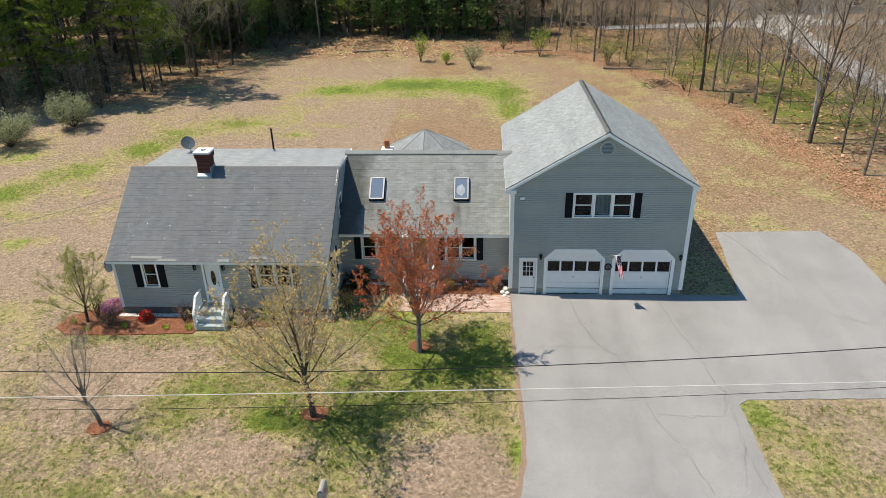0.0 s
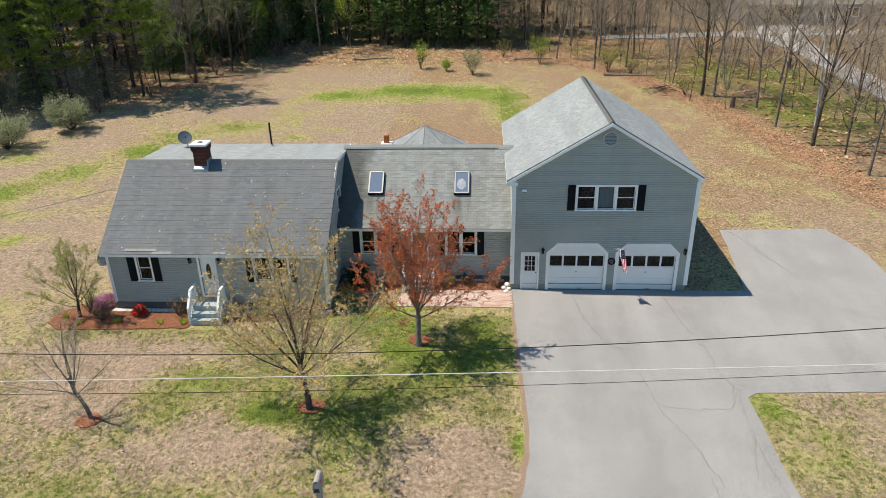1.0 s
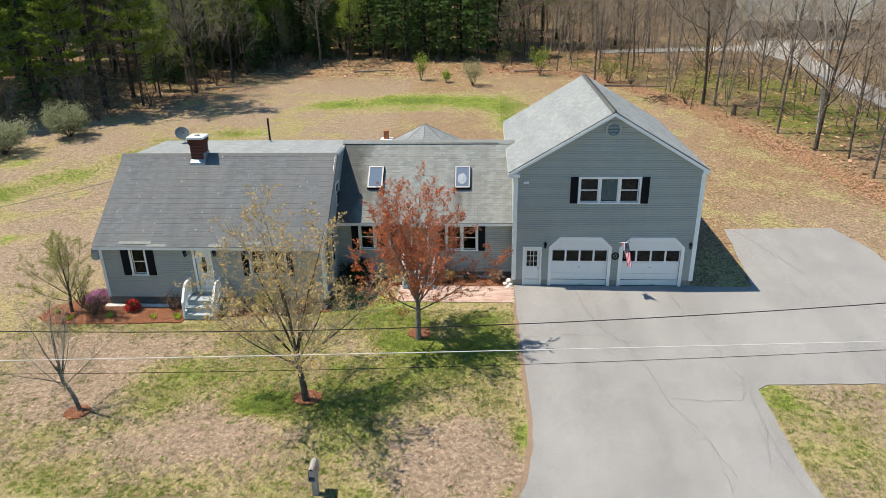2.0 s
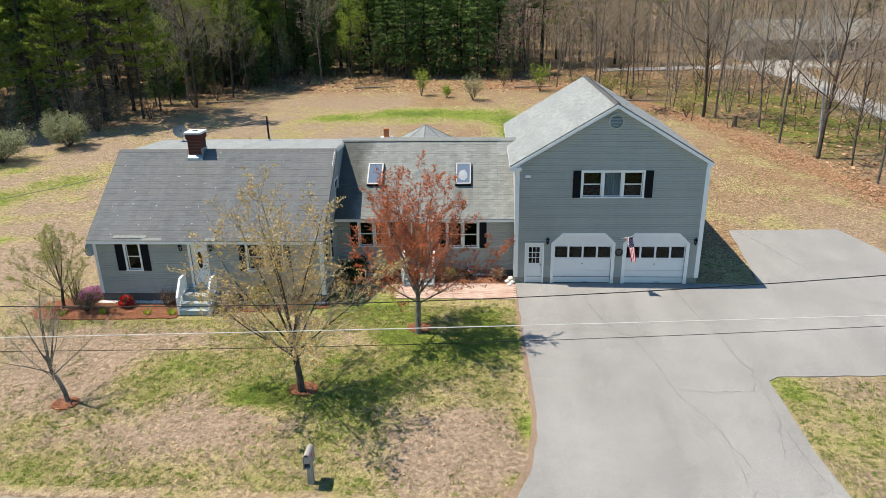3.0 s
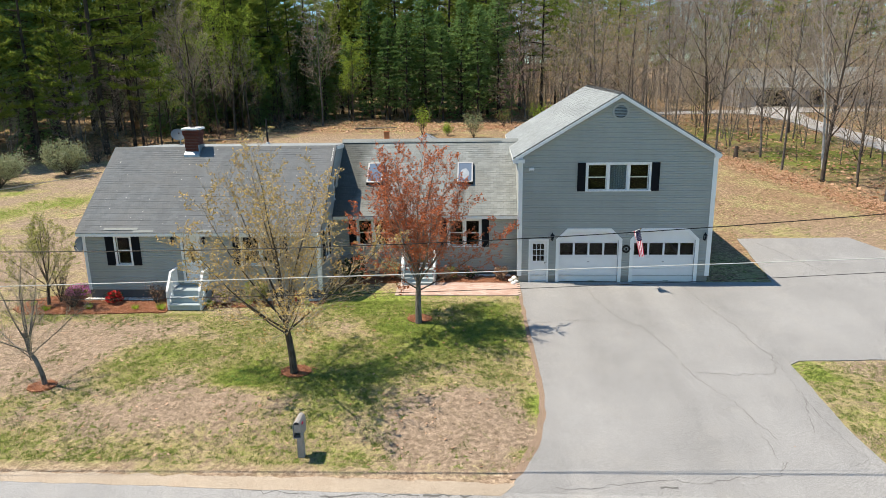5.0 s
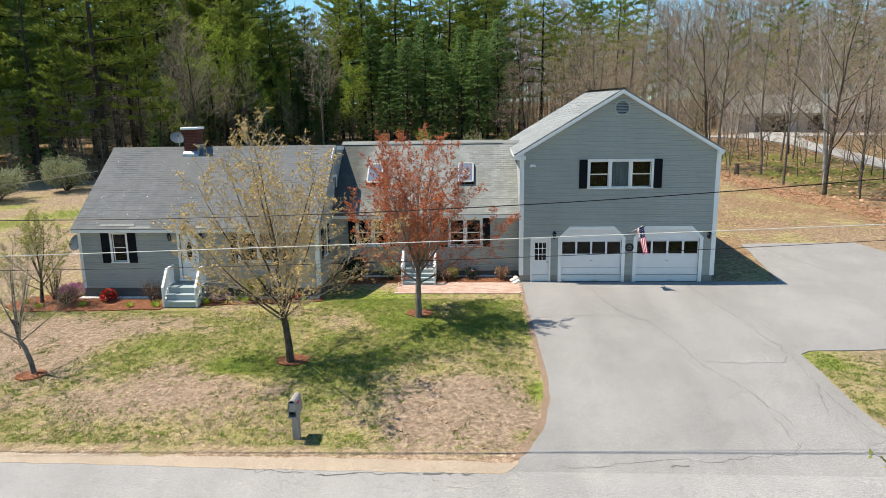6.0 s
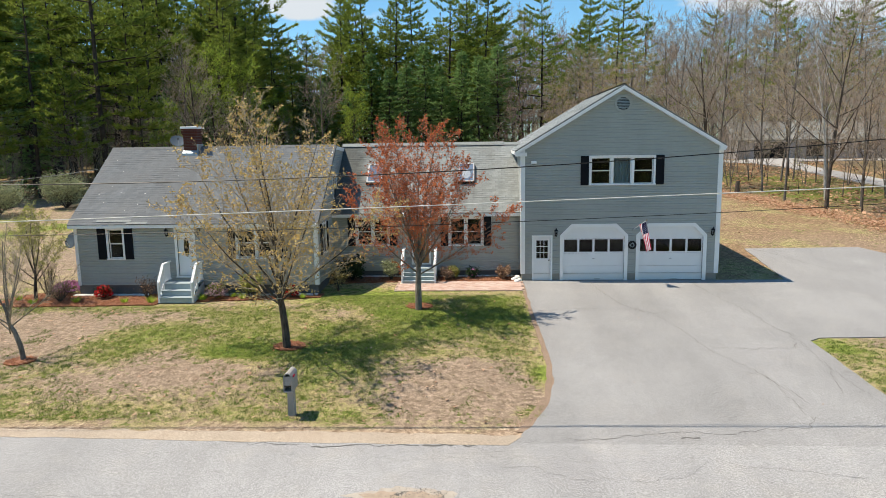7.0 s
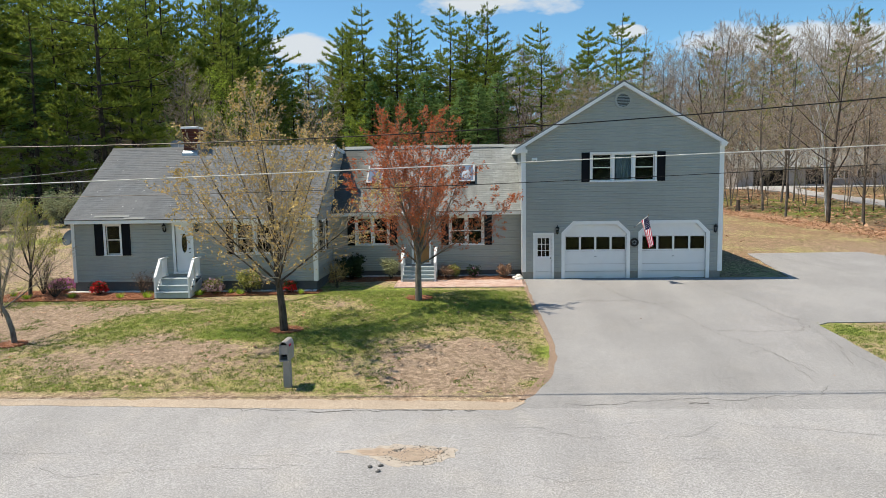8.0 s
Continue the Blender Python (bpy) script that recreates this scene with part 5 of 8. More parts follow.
# chimney on the cape
chim = thing("chimney", (-13.91, 32.8, 5.9), "dark red brick chimney with white capstone", "chimney")
cx0, cx1, cy0, cy1 = -14.23, -13.57, 32.45, 33.1
g = Geo().box(cx0 + 0.012, cx1 - 0.012, cy0 + 0.012, cy1 - 0.012, 5.6, 7.06)
part("mortar_core", g, MORTAR, chim)
g, z, r = Geo(), 5.85, 0
rng = random.Random(3)
while z < 7.05:
    out = 0.0 if z < 6.72 else (0.03 if z < 6.80 else 0.055)
    for side in range(4):
        L = (cx1 - cx0 if side % 2 == 0 else cy1 - cy0) + 2 * out
        s = -0.11 if r % 2 else 0.0
        while s < L - 0.01:
            a, b = max(0.0, s), min(L, s + 0.205)
            if b - a > 0.03:
                e = rng.uniform(-0.003, 0.003) + out
                if side == 0:
                    g.box(cx0 - out + a, cx0 - out + b, cy0 - e, cy0 + 0.05, z, z + 0.06)
                elif side == 1:
                    g.box(cx1 - 0.05, cx1 + e, cy0 - out + a, cy0 - out + b, z, z + 0.06)
                elif side == 2:
                    g.box(cx0 - out + a, cx0 - out + b, cy1 - 0.05, cy1 + e, z, z + 0.06)
                else:
                    g.box(cx0 - e, cx0 + 0.05, cy0 - out + a, cy0 - out + b, z, z + 0.06)
            s += 0.215
    z += 0.072
    r += 1
part("bricks", g, BRICK_RED, chim, "dark red bricks", kind="stuff")
part("capstone", Geo().bevel_box(cx0 - 0.09, cx1 + 0.09, cy0 - 0.09, cy1 + 0.09, 7.07, 7.17, 0.02), TRIM, chim, "white capstone")
part("flue", Geo().lathe(-13.9, 32.78, [(0.13, 7.16), (0.13, 7.20), (0.09, 7.20), (0.09, 7.10)], 12), CONCRETE_DARK, chim)
g = Geo()
zf = lambda y: EAVE_H + SLOPE_H * (y - 28.52)
g.hexa([(cx0 - 0.06, cy0 - 0.16, zf(cy0 - 0.16) + 0.015), (cx1 + 0.06, cy0 - 0.16, zf(cy0 - 0.16) + 0.015), (cx1 + 0.06, cy0, zf(cy0)), (cx0 - 0.06, cy0, zf(cy0)), (cx0 - 0.03, cy0 - 0.14, zf(cy0) + 0.02), (cx1 + 0.03, cy0 - 0.14, zf(cy0) + 0.02), (cx1 + 0.03, cy0, zf(cy0) + 0.15), (cx0 - 0.03, cy0, zf(cy0) + 0.15)])
g.box(cx1 - 0.01, cx1 + 0.03, cy0 - 0.02, cy1, zf(cy0) - 0.05, zf(cy0) + 0.45)
part("flashing", g, LEAD, chim, "pale lead flashing")

# small flue behind the wing's ridge
flue = thing("flue_stack", (-5.05, 36.2, 5.4), "small orange clay flue on a white base", "flue")
part("base", Geo().box(-5.35, -4.72, 35.95, 36.5, 5.3, 6.13), TRIM, flue)
part("pot", Geo().bevel_box(-5.18, -4.92, 36.1, 36.36, 6.13, 6.58, 0.02), BRICK_ORANGE, flue, "orange clay pot")

# eight-sided sunroom roof behind the wing
sun_room = thing("sunroom", (-3.26, 39.9, 0.3), "eight-sided sunroom with pale shingled roof", "sunroom")
R, ez, az, c = 3.1, 4.55, 6.10, (-3.26, 39.9)
ring = [Vector((c[0] + R * math.cos(-math.pi / 2 + k * math.pi / 4), c[1] + R * math.sin(-math.pi / 2 + k * math.pi / 4), ez)) for k in range(8)]
apex = Vector((c[0], c[1], az))
g = Geo()
g.loft([[(c[0] + (p.x - c[0]) * 0.9, c[1] + (p.y - c[1]) * 0.9, z) for p in ring] for z in (0.2, ez + 0.1)])
part("wall", g, SIDING, sun_room)
for k in range(8):
    a, b = ring[k], ring[(k + 1) % 8]
    g, mid = Geo(), (a + b) / 2
    rows = 22
    for j in range(rows):
        t0, t1 = j / rows, min(1.0, (j + 1.15) / rows)
        p0, p1, q0, q1 = a.lerp(apex, t0), b.lerp(apex, t0), a.lerp(apex, t1), b.lerp(apex, t1)
        n = (p1 - p0).cross(apex - p0).normalized()
        cells = max(1, int((p1 - p0).length / 0.3))
        for i in range(cells):
            s0, s1 = i / cells + 0.012, (i + 1) / cells - 0.012
            g.quad(p0.lerp(p1, s0) + n * 0.014, p0.lerp(p1, s1) + n * 0.014, q0.lerp(q1, s1) + n * 0.003, q0.lerp(q1, s0) + n * 0.003)
            g.quad(p0.lerp(p1, s0), p0.lerp(p1, s1), p0.lerp(p1, s1) + n * 0.014, p0.lerp(p1, s0) + n * 0.014)
    part("roof_face", g, SHINGLE_NEW, sun_room, kind="stuff")
    g = Geo()
    n = (b - a).cross(apex - a).normalized()
    g.quad(a, b, apex)
    part("roof_deck", g, RIDGECAP, sun_room)
    g = Geo()
    g.tube([a, apex], 0.03, 4)
    part("hip_cap", g, RIDGECAP, sun_room)


# ---- trees ----
UP = Vector((0, 0, 1))


def turned(d, angle, azimuth):
    """d tipped away by angle, to the side that azimuth names (radians)."""
    side = d.orthogonal().normalized()
    other = d.cross(side)
    return (d * math.cos(angle) + (side * math.cos(azimuth) + other * math.sin(azimuth)) * math.sin(angle)).normalized()


class Tree:
    """A branching skeleton in tapered tubes; leaf quads go to a mesh of their own."""

    def __init__(self, seed, levels, kids, ratio, angle, rise, wobble, sides, segs, first, leaf=0.0, leaves=0, spread=0.10, taper=0.8, decay=0.7, leaf_from=None, twigs_from=9, chance=1.0, thin=0.0035, slim=1.0):
        self.rng = random.Random(seed)
        self.wood, self.leafage, self.twigs = Geo(), Geo(), Geo()
        self.twigs_from, self.chance, self.thin, self.slim = twigs_from, chance, thin, slim
        self.levels, self.kids, self.ratio, self.angle, self.rise, self.wobble = levels, kids, ratio, angle, rise, wobble
        self.sides, self.segs, self.first, self.leaf, self.leaves, self.spread, self.taper, self.decay = sides, segs, first, leaf, leaves, spread, taper, decay
        self.leaf_from = levels if leaf_from is None else leaf_from

    def branch(self, p, d, length, radius, level=0):
        r = self.rng
        n = self.segs[level]
        pts, radii, dirs = [p.copy()], [radius], [d.copy()]
        for k in range(n):
            w = self.wobble[level]
            d = (d + Vector((r.uniform(-w, w), r.uniform(-w, w), r.uniform(-w, w))) + UP * self.rise[level]).normalized()
            p = p + d * (length / n)
            pts.append(p)
            dirs.append(d)
            radii.append(max(self.thin * 0.8, radius * (1 - self.taper * (k + 1) / n)))
        (self.twigs if level >= self.twigs_from else self.wood).tube(pts, radii, self.sides[level], False)
        if level < self.levels:
            turn = r.uniform(0, 6.28)
            count = self.kids[level]
            for k in range(count):
                t = self.first[level] + (0.97 - self.first[level]) * (k + r.uniform(0.1, 0.9)) / count
                i = min(n - 1, int(t * n))
                f = t * n - i
                q = pts[i].lerp(pts[i + 1], f)
                turn += 2.4 + r.uniform(-0.5, 0.5)
                a = self.angle[level] * r.uniform(0.75, 1.25)
                size = length * self.ratio[level] * (1 - self.decay * t) * r.uniform(0.75, 1.2)
                rad = min(radii[i] * 0.62, (0.012 * size + 0.002) * self.slim) if level else radii[i] * 0.50
                self.branch(q, turned(dirs[i + 1], a, turn), size, max(self.thin, rad), level + 1)
        if level >= self.leaf_from and r.random() < self.chance:
            for k in range(self.leaves):
                t = r.uniform(0.15, 1.0)
                i = min(n - 1, int(t * n))
                q = pts[i].lerp(pts[i + 1], t * n - i)
                self.put_leaf(q + Vector((r.gauss(0, 1), r.gauss(0, 1), r.gauss(0, 1))) * self.spread * 0.6)

    def put_leaf(self, q):
        r = self.rng
        s = self.leaf * r.uniform(0.6, 1.4)
        a = Vector((r.gauss(0, 1), r.gauss(0, 1), r.gauss(0, 0.8))).normalized()
        b = a.orthogonal().normalized()
        b = (b * math.cos(s * 900) + a.cross(b) * math.sin(s * 900))
        g, i = self.leafage, len(self.leafage.v)
        g.v += [tuple(q - a * s), tuple(q + b * s * 0.45), tuple(q + a * s), tuple(q - b * s * 0.45)]
        g.f.append((i, i + 1, i + 2, i + 3))


def tree_thing(name, tree, bark, leaf, label, category="tree", group="", crown="crown", trunk="trunk", twig=None):
    t = thing(name, (0, 0, 0), label, category, group)
    part(trunk, tree.wood, bark, t, "", True)
    if tree.twigs.f:
        part("branchwork", tree.twigs, twig or bark, t, "", True)
    if leaf is not None and tree.leafage.f:
        part(crown, tree.leafage, leaf, t)
    return t


def place(ob, x, y, turn=0.0, size=1.0, sink=0.05, lean=0.0):
    ob.matrix_basis = pose(x, y, ground_z(y, x) - sink, lean, 0, turn) @ Matrix.Diagonal((size, size, size, 1))
    return ob


def plant(ob, x, y, turn, size, sink=0.05, lean=0.0, tall=1.0):
    return copy_thing(ob, pose(x, y, ground_z(y, x) - sink, lean, 0, turn) @ Matrix.Diagonal((size, size, size * tall, 1)))


# three young trees on the front lawn and one beside the house
def vase(t, fork, top, limbs, girth, lean=0.0):
    """A short trunk that parts into limbs of about equal rank, the outer ones tipped far over."""
    crotch = Vector((lean, 0, fork))
    t.wood.tube([(0, 0, -0.1), (lean * 0.2, 0.01, fork * 0.4), (lean * 0.6, 0, fork * 0.8), tuple(crotch), (lean * 1.3, 0.0, fork + 0.7)], [girth * 1.15, girth, girth * 0.90, girth * 0.78, girth * 0.40], 10, False)
    turn = 0.0
    for k in range(limbs):
        f = k / (limbs - 1)
        turn += 2.4 + t.rng.uniform(-0.35, 0.35)
        tilt = 0.14 + 0.96 * f + t.rng.uniform(-0.06, 0.06)
        start = crotch + Vector((0, 0, 0.55 * (1 - f) - 0.30 * f))
        way = Vector((math.sin(tilt) * math.cos(turn), math.sin(tilt) * math.sin(turn), math.cos(tilt)))
        t.branch(start, way, (top - start.z) * (1.0 - 0.26 * tilt) * t.rng.uniform(0.92, 1.06), girth * (0.42 - 0.14 * f), 1)


t = Tree(11, 4, (0, 14, 8, 4), (0.78, 0.42, 0.46, 0.52), (0.9, 0.60, 0.58, 0.6), (0.0, 0.045, 0.05, 0.04, 0.01), (0.06, 0.06, 0.11, 0.16, 0.2),
         (10, 7, 5, 3, 3), (9, 8, 5, 3, 1), (0.20, 0.10, 0.10, 0.15), leaf=0.048, leaves=3, spread=0.055, taper=0.93, decay=0.50, leaf_from=4, twigs_from=2, chance=0.50, thin=0.0045, slim=0.72)
vase(t, 1.75, 7.7, 13, 0.118, -0.16)
place(tree_thing("maple_tree", t, BARK, LEAF_BUD, "young grey-barked tree with sparse golden buds on lawn", twig=TWIG), -6.50, 21.45, 0)

t = Tree(23, 4, (0, 14, 8, 4), (0.74, 0.40, 0.46, 0.52), (0.9, 0.60, 0.55, 0.55), (0.0, 0.050, 0.05, 0.04, 0.01), (0.04, 0.05, 0.11, 0.16, 0.2),
         (10, 7, 5, 3, 3), (9, 8, 5, 3, 1), (0.20, 0.10, 0.10, 0.15), leaf=0.041, leaves=5, spread=0.048, taper=0.93, decay=0.50, leaf_from=4, twigs_from=2, chance=0.74, thin=0.0042, slim=0.70)
vase(t, 1.70, 7.0, 13, 0.12, 0.02)
place(tree_thing("red_maple_tree", t, BARK_PALE, LEAF_RED, "young red maple in copper flower on the lawn", twig=TWIG_RED), -2.6, 25.75, 40)

t = Tree(36, 4, (0, 10, 6, 3), (1.05, 0.42, 0.45, 0.45), (1.0, 0.55, 0.55, 0.5), (0.0, 0.025, 0.05, 0.02, 0.0), (0.06, 0.09, 0.14, 0.2, 0.2),
         (9, 6, 4, 3, 3), (7, 8, 4, 3, 1), (0.30, 0.2, 0.2, 0.2), taper=0.93, decay=0.6, twigs_from=2, thin=0.0042, slim=0.8)
vase(t, 1.25, 4.75, 10, 0.078, -0.36)
place(tree_thing("bare_lawn_tree", t, BARK_PALE, None, "small leaning bare tree on the lawn", twig=TWIG), -15.05, 20.95, 0)

t = Tree(47, 4, (0, 8, 6, 3), (0.80, 0.44, 0.46, 0.45), (0.62, 0.55, 0.5, 0.5), (0.0, 0.06, 0.06, 0.03, 0.0), (0.07, 0.08, 0.13, 0.2, 0.2),
         (8, 5, 4, 3, 3), (6, 6, 4, 3, 1), (0.24, 0.2, 0.2, 0.2), leaf=0.036, leaves=4, spread=0.09, taper=0.93, decay=0.55, leaf_from=3, twigs_from=2, chance=0.8, thin=0.0055)
vase(t, 0.95, 4.0, 10, 0.075, 0.10)
place(tree_thing("ornamental_tree", t, BARK, LEAF_OLIVE, "small spreading tree with thin yellow-green young leaves", twig=TWIG), -19.25, 28.0, 0)


# ---- conifers ----
def needle_fan(g, rng, q, d, size, count, wide, lift):
    """A tuft of long thin blades that fan out round d."""
    for k in range(count):
        a = (d + Vector((rng.gauss(0, 0.55), rng.gauss(0, 0.55), rng.gauss(0, 0.40) + lift))).normalized()
        b = a.cross(Vector((rng.gauss(0, 1), rng.gauss(0, 1), rng.gauss(0, 1)))).normalized() * wide * rng.uniform(0.7, 1.3)
        s = size * rng.uniform(0.7, 1.25)
        i = len(g.v)
        g.v += [tuple(q - b), tuple(q + b), tuple(q + a * s)]
        g.f.append((i, i + 1, i + 2))


def conifer(seed, h, bare, reach, gap, per, droop, tuft, count, wide, lift, ragged, dead=0):
    """Trunk with whorls of limbs that carry needle tufts. bare: share of the trunk without green."""
    rng, wood, green = random.Random(seed), Geo(), Geo()
    bend = [Vector((rng.gauss(0, 0.10), rng.gauss(0, 0.10), 0)) * (k / 6) for k in range(7)]
    spine = [Vector((0, 0, h * k / 6)) + bend[k] for k in range(7)]
    wood.tube(spine, [h * 0.0115 * (1 - 0.93 * k / 6) + 0.01 for k in range(7)], 7, False)
    at = lambda z: spine[min(5, int(z / h * 6))].lerp(spine[min(5, int(z / h * 6)) + 1], z / h * 6 - min(5, int(z / h * 6)))
    for k in range(dead):
        z = h * rng.uniform(0.10, bare + 0.1)
        a = rng.uniform(0, 6.28)
        d = Vector((math.cos(a), math.sin(a), rng.uniform(-0.25, 0.15)))
        L = rng.uniform(0.8, 2.4)
        p = at(z)
        wood.tube([p, p + d * L * 0.5, p + d * L + Vector((0, 0, -0.15))], [0.03, 0.018, 0.006], 3, False)
    z = h * bare
    while z < h * 0.985:
        t = (z - h * bare) / (h * (1 - bare))
        prof = (1 - t) ** 0.62 * (0.62 + 0.38 * min(1.0, t / 0.22)) + 0.035
        a0 = rng.uniform(0, 6.28)
        n = per + rng.choice((-1, 0, 0, 1))
        for k in range(n):
            if rng.random() < 0.10 * ragged:
                continue
            a = a0 + 6.283 * k / n + rng.uniform(-0.35, 0.35)
            L = reach * prof * (1 + ragged * rng.uniform(-0.45, 0.35))
            up = 0.55 * t + rng.uniform(-0.10, 0.14) - droop * (1 - t)
            d = Vector((math.cos(a), math.sin(a), up)).normalized()
            p = at(z)
            mid, end = p + d * L * 0.55, p + d * L + Vector((0, 0, 0.10 * L if droop < 0.1 else -0.10 * L))
            wood.tube([p, mid, end], [0.012 + 0.012 * L, 0.008 + 0.006 * L, 0.006], 3, False)
            m = max(3, int(L / 0.26))
            for j in range(m):
                s = 0.22 + 0.80 * (j + rng.random()) / m
                q = (p.lerp(mid, s / 0.55) if s < 0.55 else mid.lerp(end, min(1.0, (s - 0.55) / 0.45)))
                side = d.cross(UP).normalized() * rng.choice((-1, 1)) * L * 0.36 * (1.1 - 0.7 * s) * rng.uniform(0.1, 1.1)
                w = (d + side.normalized() * 0.7).normalized()
                needle_fan(green, rng, q + side + Vector((0, 0, rng.uniform(-0.08, 0.10))), w, tuft, count, wide, lift)
        z += gap * rng.uniform(0.75, 1.25) * (1.0 - 0.45 * t)
    needle_fan(green, rng, at(h * 0.99), UP, tuft, 8, wide, 0.6)
    return wood, green


def conifer_thing(name, made, needles, label, group):
    e = thing(name, (0, 0, 0), label, "tree", group)
    part("trunk", made[0], BARK_DARK, e, "", True)
    part("crown", made[1], needles, e)
    return e


def white_pine(seed, h, bare, reach, gap, dead):
    """A straight trunk with storeys of level limbs; every limb carries one flat spray of upturned needle brushes."""
    rng, wood, green = random.Random(seed), Geo(), Geo()
    bend = [Vector((rng.gauss(0, 0.12), rng.gauss(0, 0.12), 0)) * (k / 6) for k in range(7)]
    spine = [Vector((0, 0, h * k / 6)) + bend[k] for k in range(7)]
    wood.tube(spine, [h * 0.0105 * (1 - 0.93 * k / 6) + 0.01 for k in range(7)], 7, False)
    at = lambda z: spine[min(5, int(z / h * 6))].lerp(spine[min(5, int(z / h * 6)) + 1], z / h * 6 - min(5, int(z / h * 6)))
    for k in range(dead):
        a, L, p = rng.uniform(0, 6.28), rng.uniform(0.8, 2.8), at(h * rng.uniform(0.08, bare + 0.12))
        d = Vector((math.cos(a), math.sin(a), rng.uniform(-0.2, 0.2)))
        wood.tube([p, p + d * L * 0.5, p + d * L + Vector((0, 0, -0.15))], [0.03, 0.018, 0.006], 3, False)
    z = h * bare
    while z < h * 0.975:
        t = (z - h * bare) / (h * (1 - bare))
        prof = (1 - t) ** 0.75 * (0.60 + 0.40 * min(1.0, t / 0.25)) + 0.04
        a0, n = rng.uniform(0, 6.28), rng.choice((3, 4, 4, 5))
        for k in range(n):
            if rng.random() < 0.14:
                continue
            a = a0 + 6.283 * k / n + rng.uniform(-0.3, 0.3)
            L = reach * prof * rng.uniform(0.45, 1.45)
            d = Vector((math.cos(a), math.sin(a), 0.06 + 0.55 * t * t + rng.uniform(-0.08, 0.10))).normalized()
            side = d.cross(UP).normalized()
            p = at(z + rng.uniform(-0.2, 0.2))
            mid, end = p + d * L * 0.6 - UP * 0.03 * L, p + d * L + UP * 0.09 * L
            wood.tube([p, mid, end], [0.012 + 0.010 * L, 0.008 + 0.005 * L, 0.006], 3, False)
            m = max(4, int(L / 0.105))
            for j in range(m):
                s = 0.25 + 0.78 * (j + rng.random()) / m
                q = p.lerp(mid, s / 0.6) if s < 0.6 else mid.lerp(end, min(1.05, (s - 0.6) / 0.4))
                out = side * rng.choice((-1, 1)) * L * 0.50 * (1.12 - 0.85 * s) * rng.uniform(0.0, 1.0)
                q = q + out + UP * rng.gauss(0, 0.05)
                for i in range(9):
                    w = (d * 0.7 + out.normalized() * 0.4 + Vector((rng.gauss(0, 0.55), rng.gauss(0, 0.55), 0.45 + rng.gauss(0, 0.30)))).normalized()
                    b = w.cross(Vector((rng.gauss(0, 1), rng.gauss(0, 1), rng.gauss(0, 1)))).normalized() * rng.uniform(0.036, 0.066)
                    f, e = len(green.v), q + w * rng.uniform(0.28, 0.56)
                    green.v += [tuple(q - b), tuple(q + b), tuple(e)]
                    green.f.append((f, f + 1, f + 2))
        z += gap * rng.uniform(0.7, 1.3) * (1.0 - 0.45 * t)
    needle_fan(green, rng, at(h * 0.98), UP, 0.5, 14, 0.04, 0.9)
    return wood, green


PINES = [conifer_thing("pine_tree", white_pine(101 + k, 24.0, b, r, 1.62, 60), NEEDLE_PINE, "tall white pine at the edge of the woods", "pines of the wood") for k, (b, r) in enumerate(((0.24, 6.0), (0.38, 5.4), (0.14, 6.4), (0.48, 5.0)))]
EDGE_PINES = [conifer_thing("young_pine", white_pine(171 + k, 13.0, b, r, 1.05, 26), NEEDLE_PINE, "young white pine with level boughs before the wood", "young pines at the rim") for k, (b, r) in enumerate(((0.42, 4.6), (0.36, 4.2)))]
HEMLOCKS = [conifer_thing("hemlock_tree", conifer(131 + k, 15.0, b, r, 0.56, 6, 0.22, 0.36, 8, 0.058, -0.05, 0.7, 14), NEEDLE_HEMLOCK, "dark dense hemlock in the back woods", "hemlocks of the wood") for k, (b, r) in enumerate(((0.06, 3.3), (0.16, 2.9)))]


def bare_tree(seed, h, radius, kids, leaf=0.0, leaves=0, angle=0.55, lean=0.0, thin=0.010, stems=1, first=0.22, ratio=0.42, wobble=0.06, rise=0.055):
    """A leafless or budding hardwood; several stems from one stool lean apart."""
    t = Tree(seed, 3, kids, (ratio, 0.48, 0.50), (angle, 0.66, 0.66), (0.0, rise, 0.03, 0.01), (wobble, 0.13, 0.20, 0.22),
             (6, 4, 3, 3), (9, 5, 3, 1), (first, 0.2, 0.15), leaf=leaf, leaves=leaves, spread=0.22, decay=0.55, twigs_from=2, thin=thin)
    for k in range(stems):
        a = 2.4 * k + seed
        out = 0.0 if stems == 1 else 0.13
        t.branch(Vector((out * 1.6 * math.cos(a), out * 1.6 * math.sin(a), 0)), Vector((lean + out * math.cos(a), out * math.sin(a), 1)).normalized(), h * (1.0 - 0.10 * k), radius * (1.0 - 0.12 * k))
    return t


GREYBARK = "leafless grey hardwood at the edge of the woods"
BARES = [tree_thing("bare_tree", bare_tree(201 + k, h, r, kids, angle=a, stems=n, first=f, ratio=q), m, None, GREYBARK, "tree", "bare hardwoods", twig=TWIG_WOOD) for k, (h, r, kids, a, n, f, q, m) in enumerate((
    (14.0, 0.18, (16, 9, 7), 0.84, 1, 0.24, 0.58, BARK), (16.5, 0.13, (20, 9, 6), 0.74, 1, 0.26, 0.44, BARK_GREY), (13.0, 0.080, (11, 8, 5), 0.70, 3, 0.18, 0.44, BARK_GREY), (13.5, 0.065, (19, 8, 5), 0.86, 1, 0.12, 0.38, BARK_GREY)))]
THINS = BARES[2:]
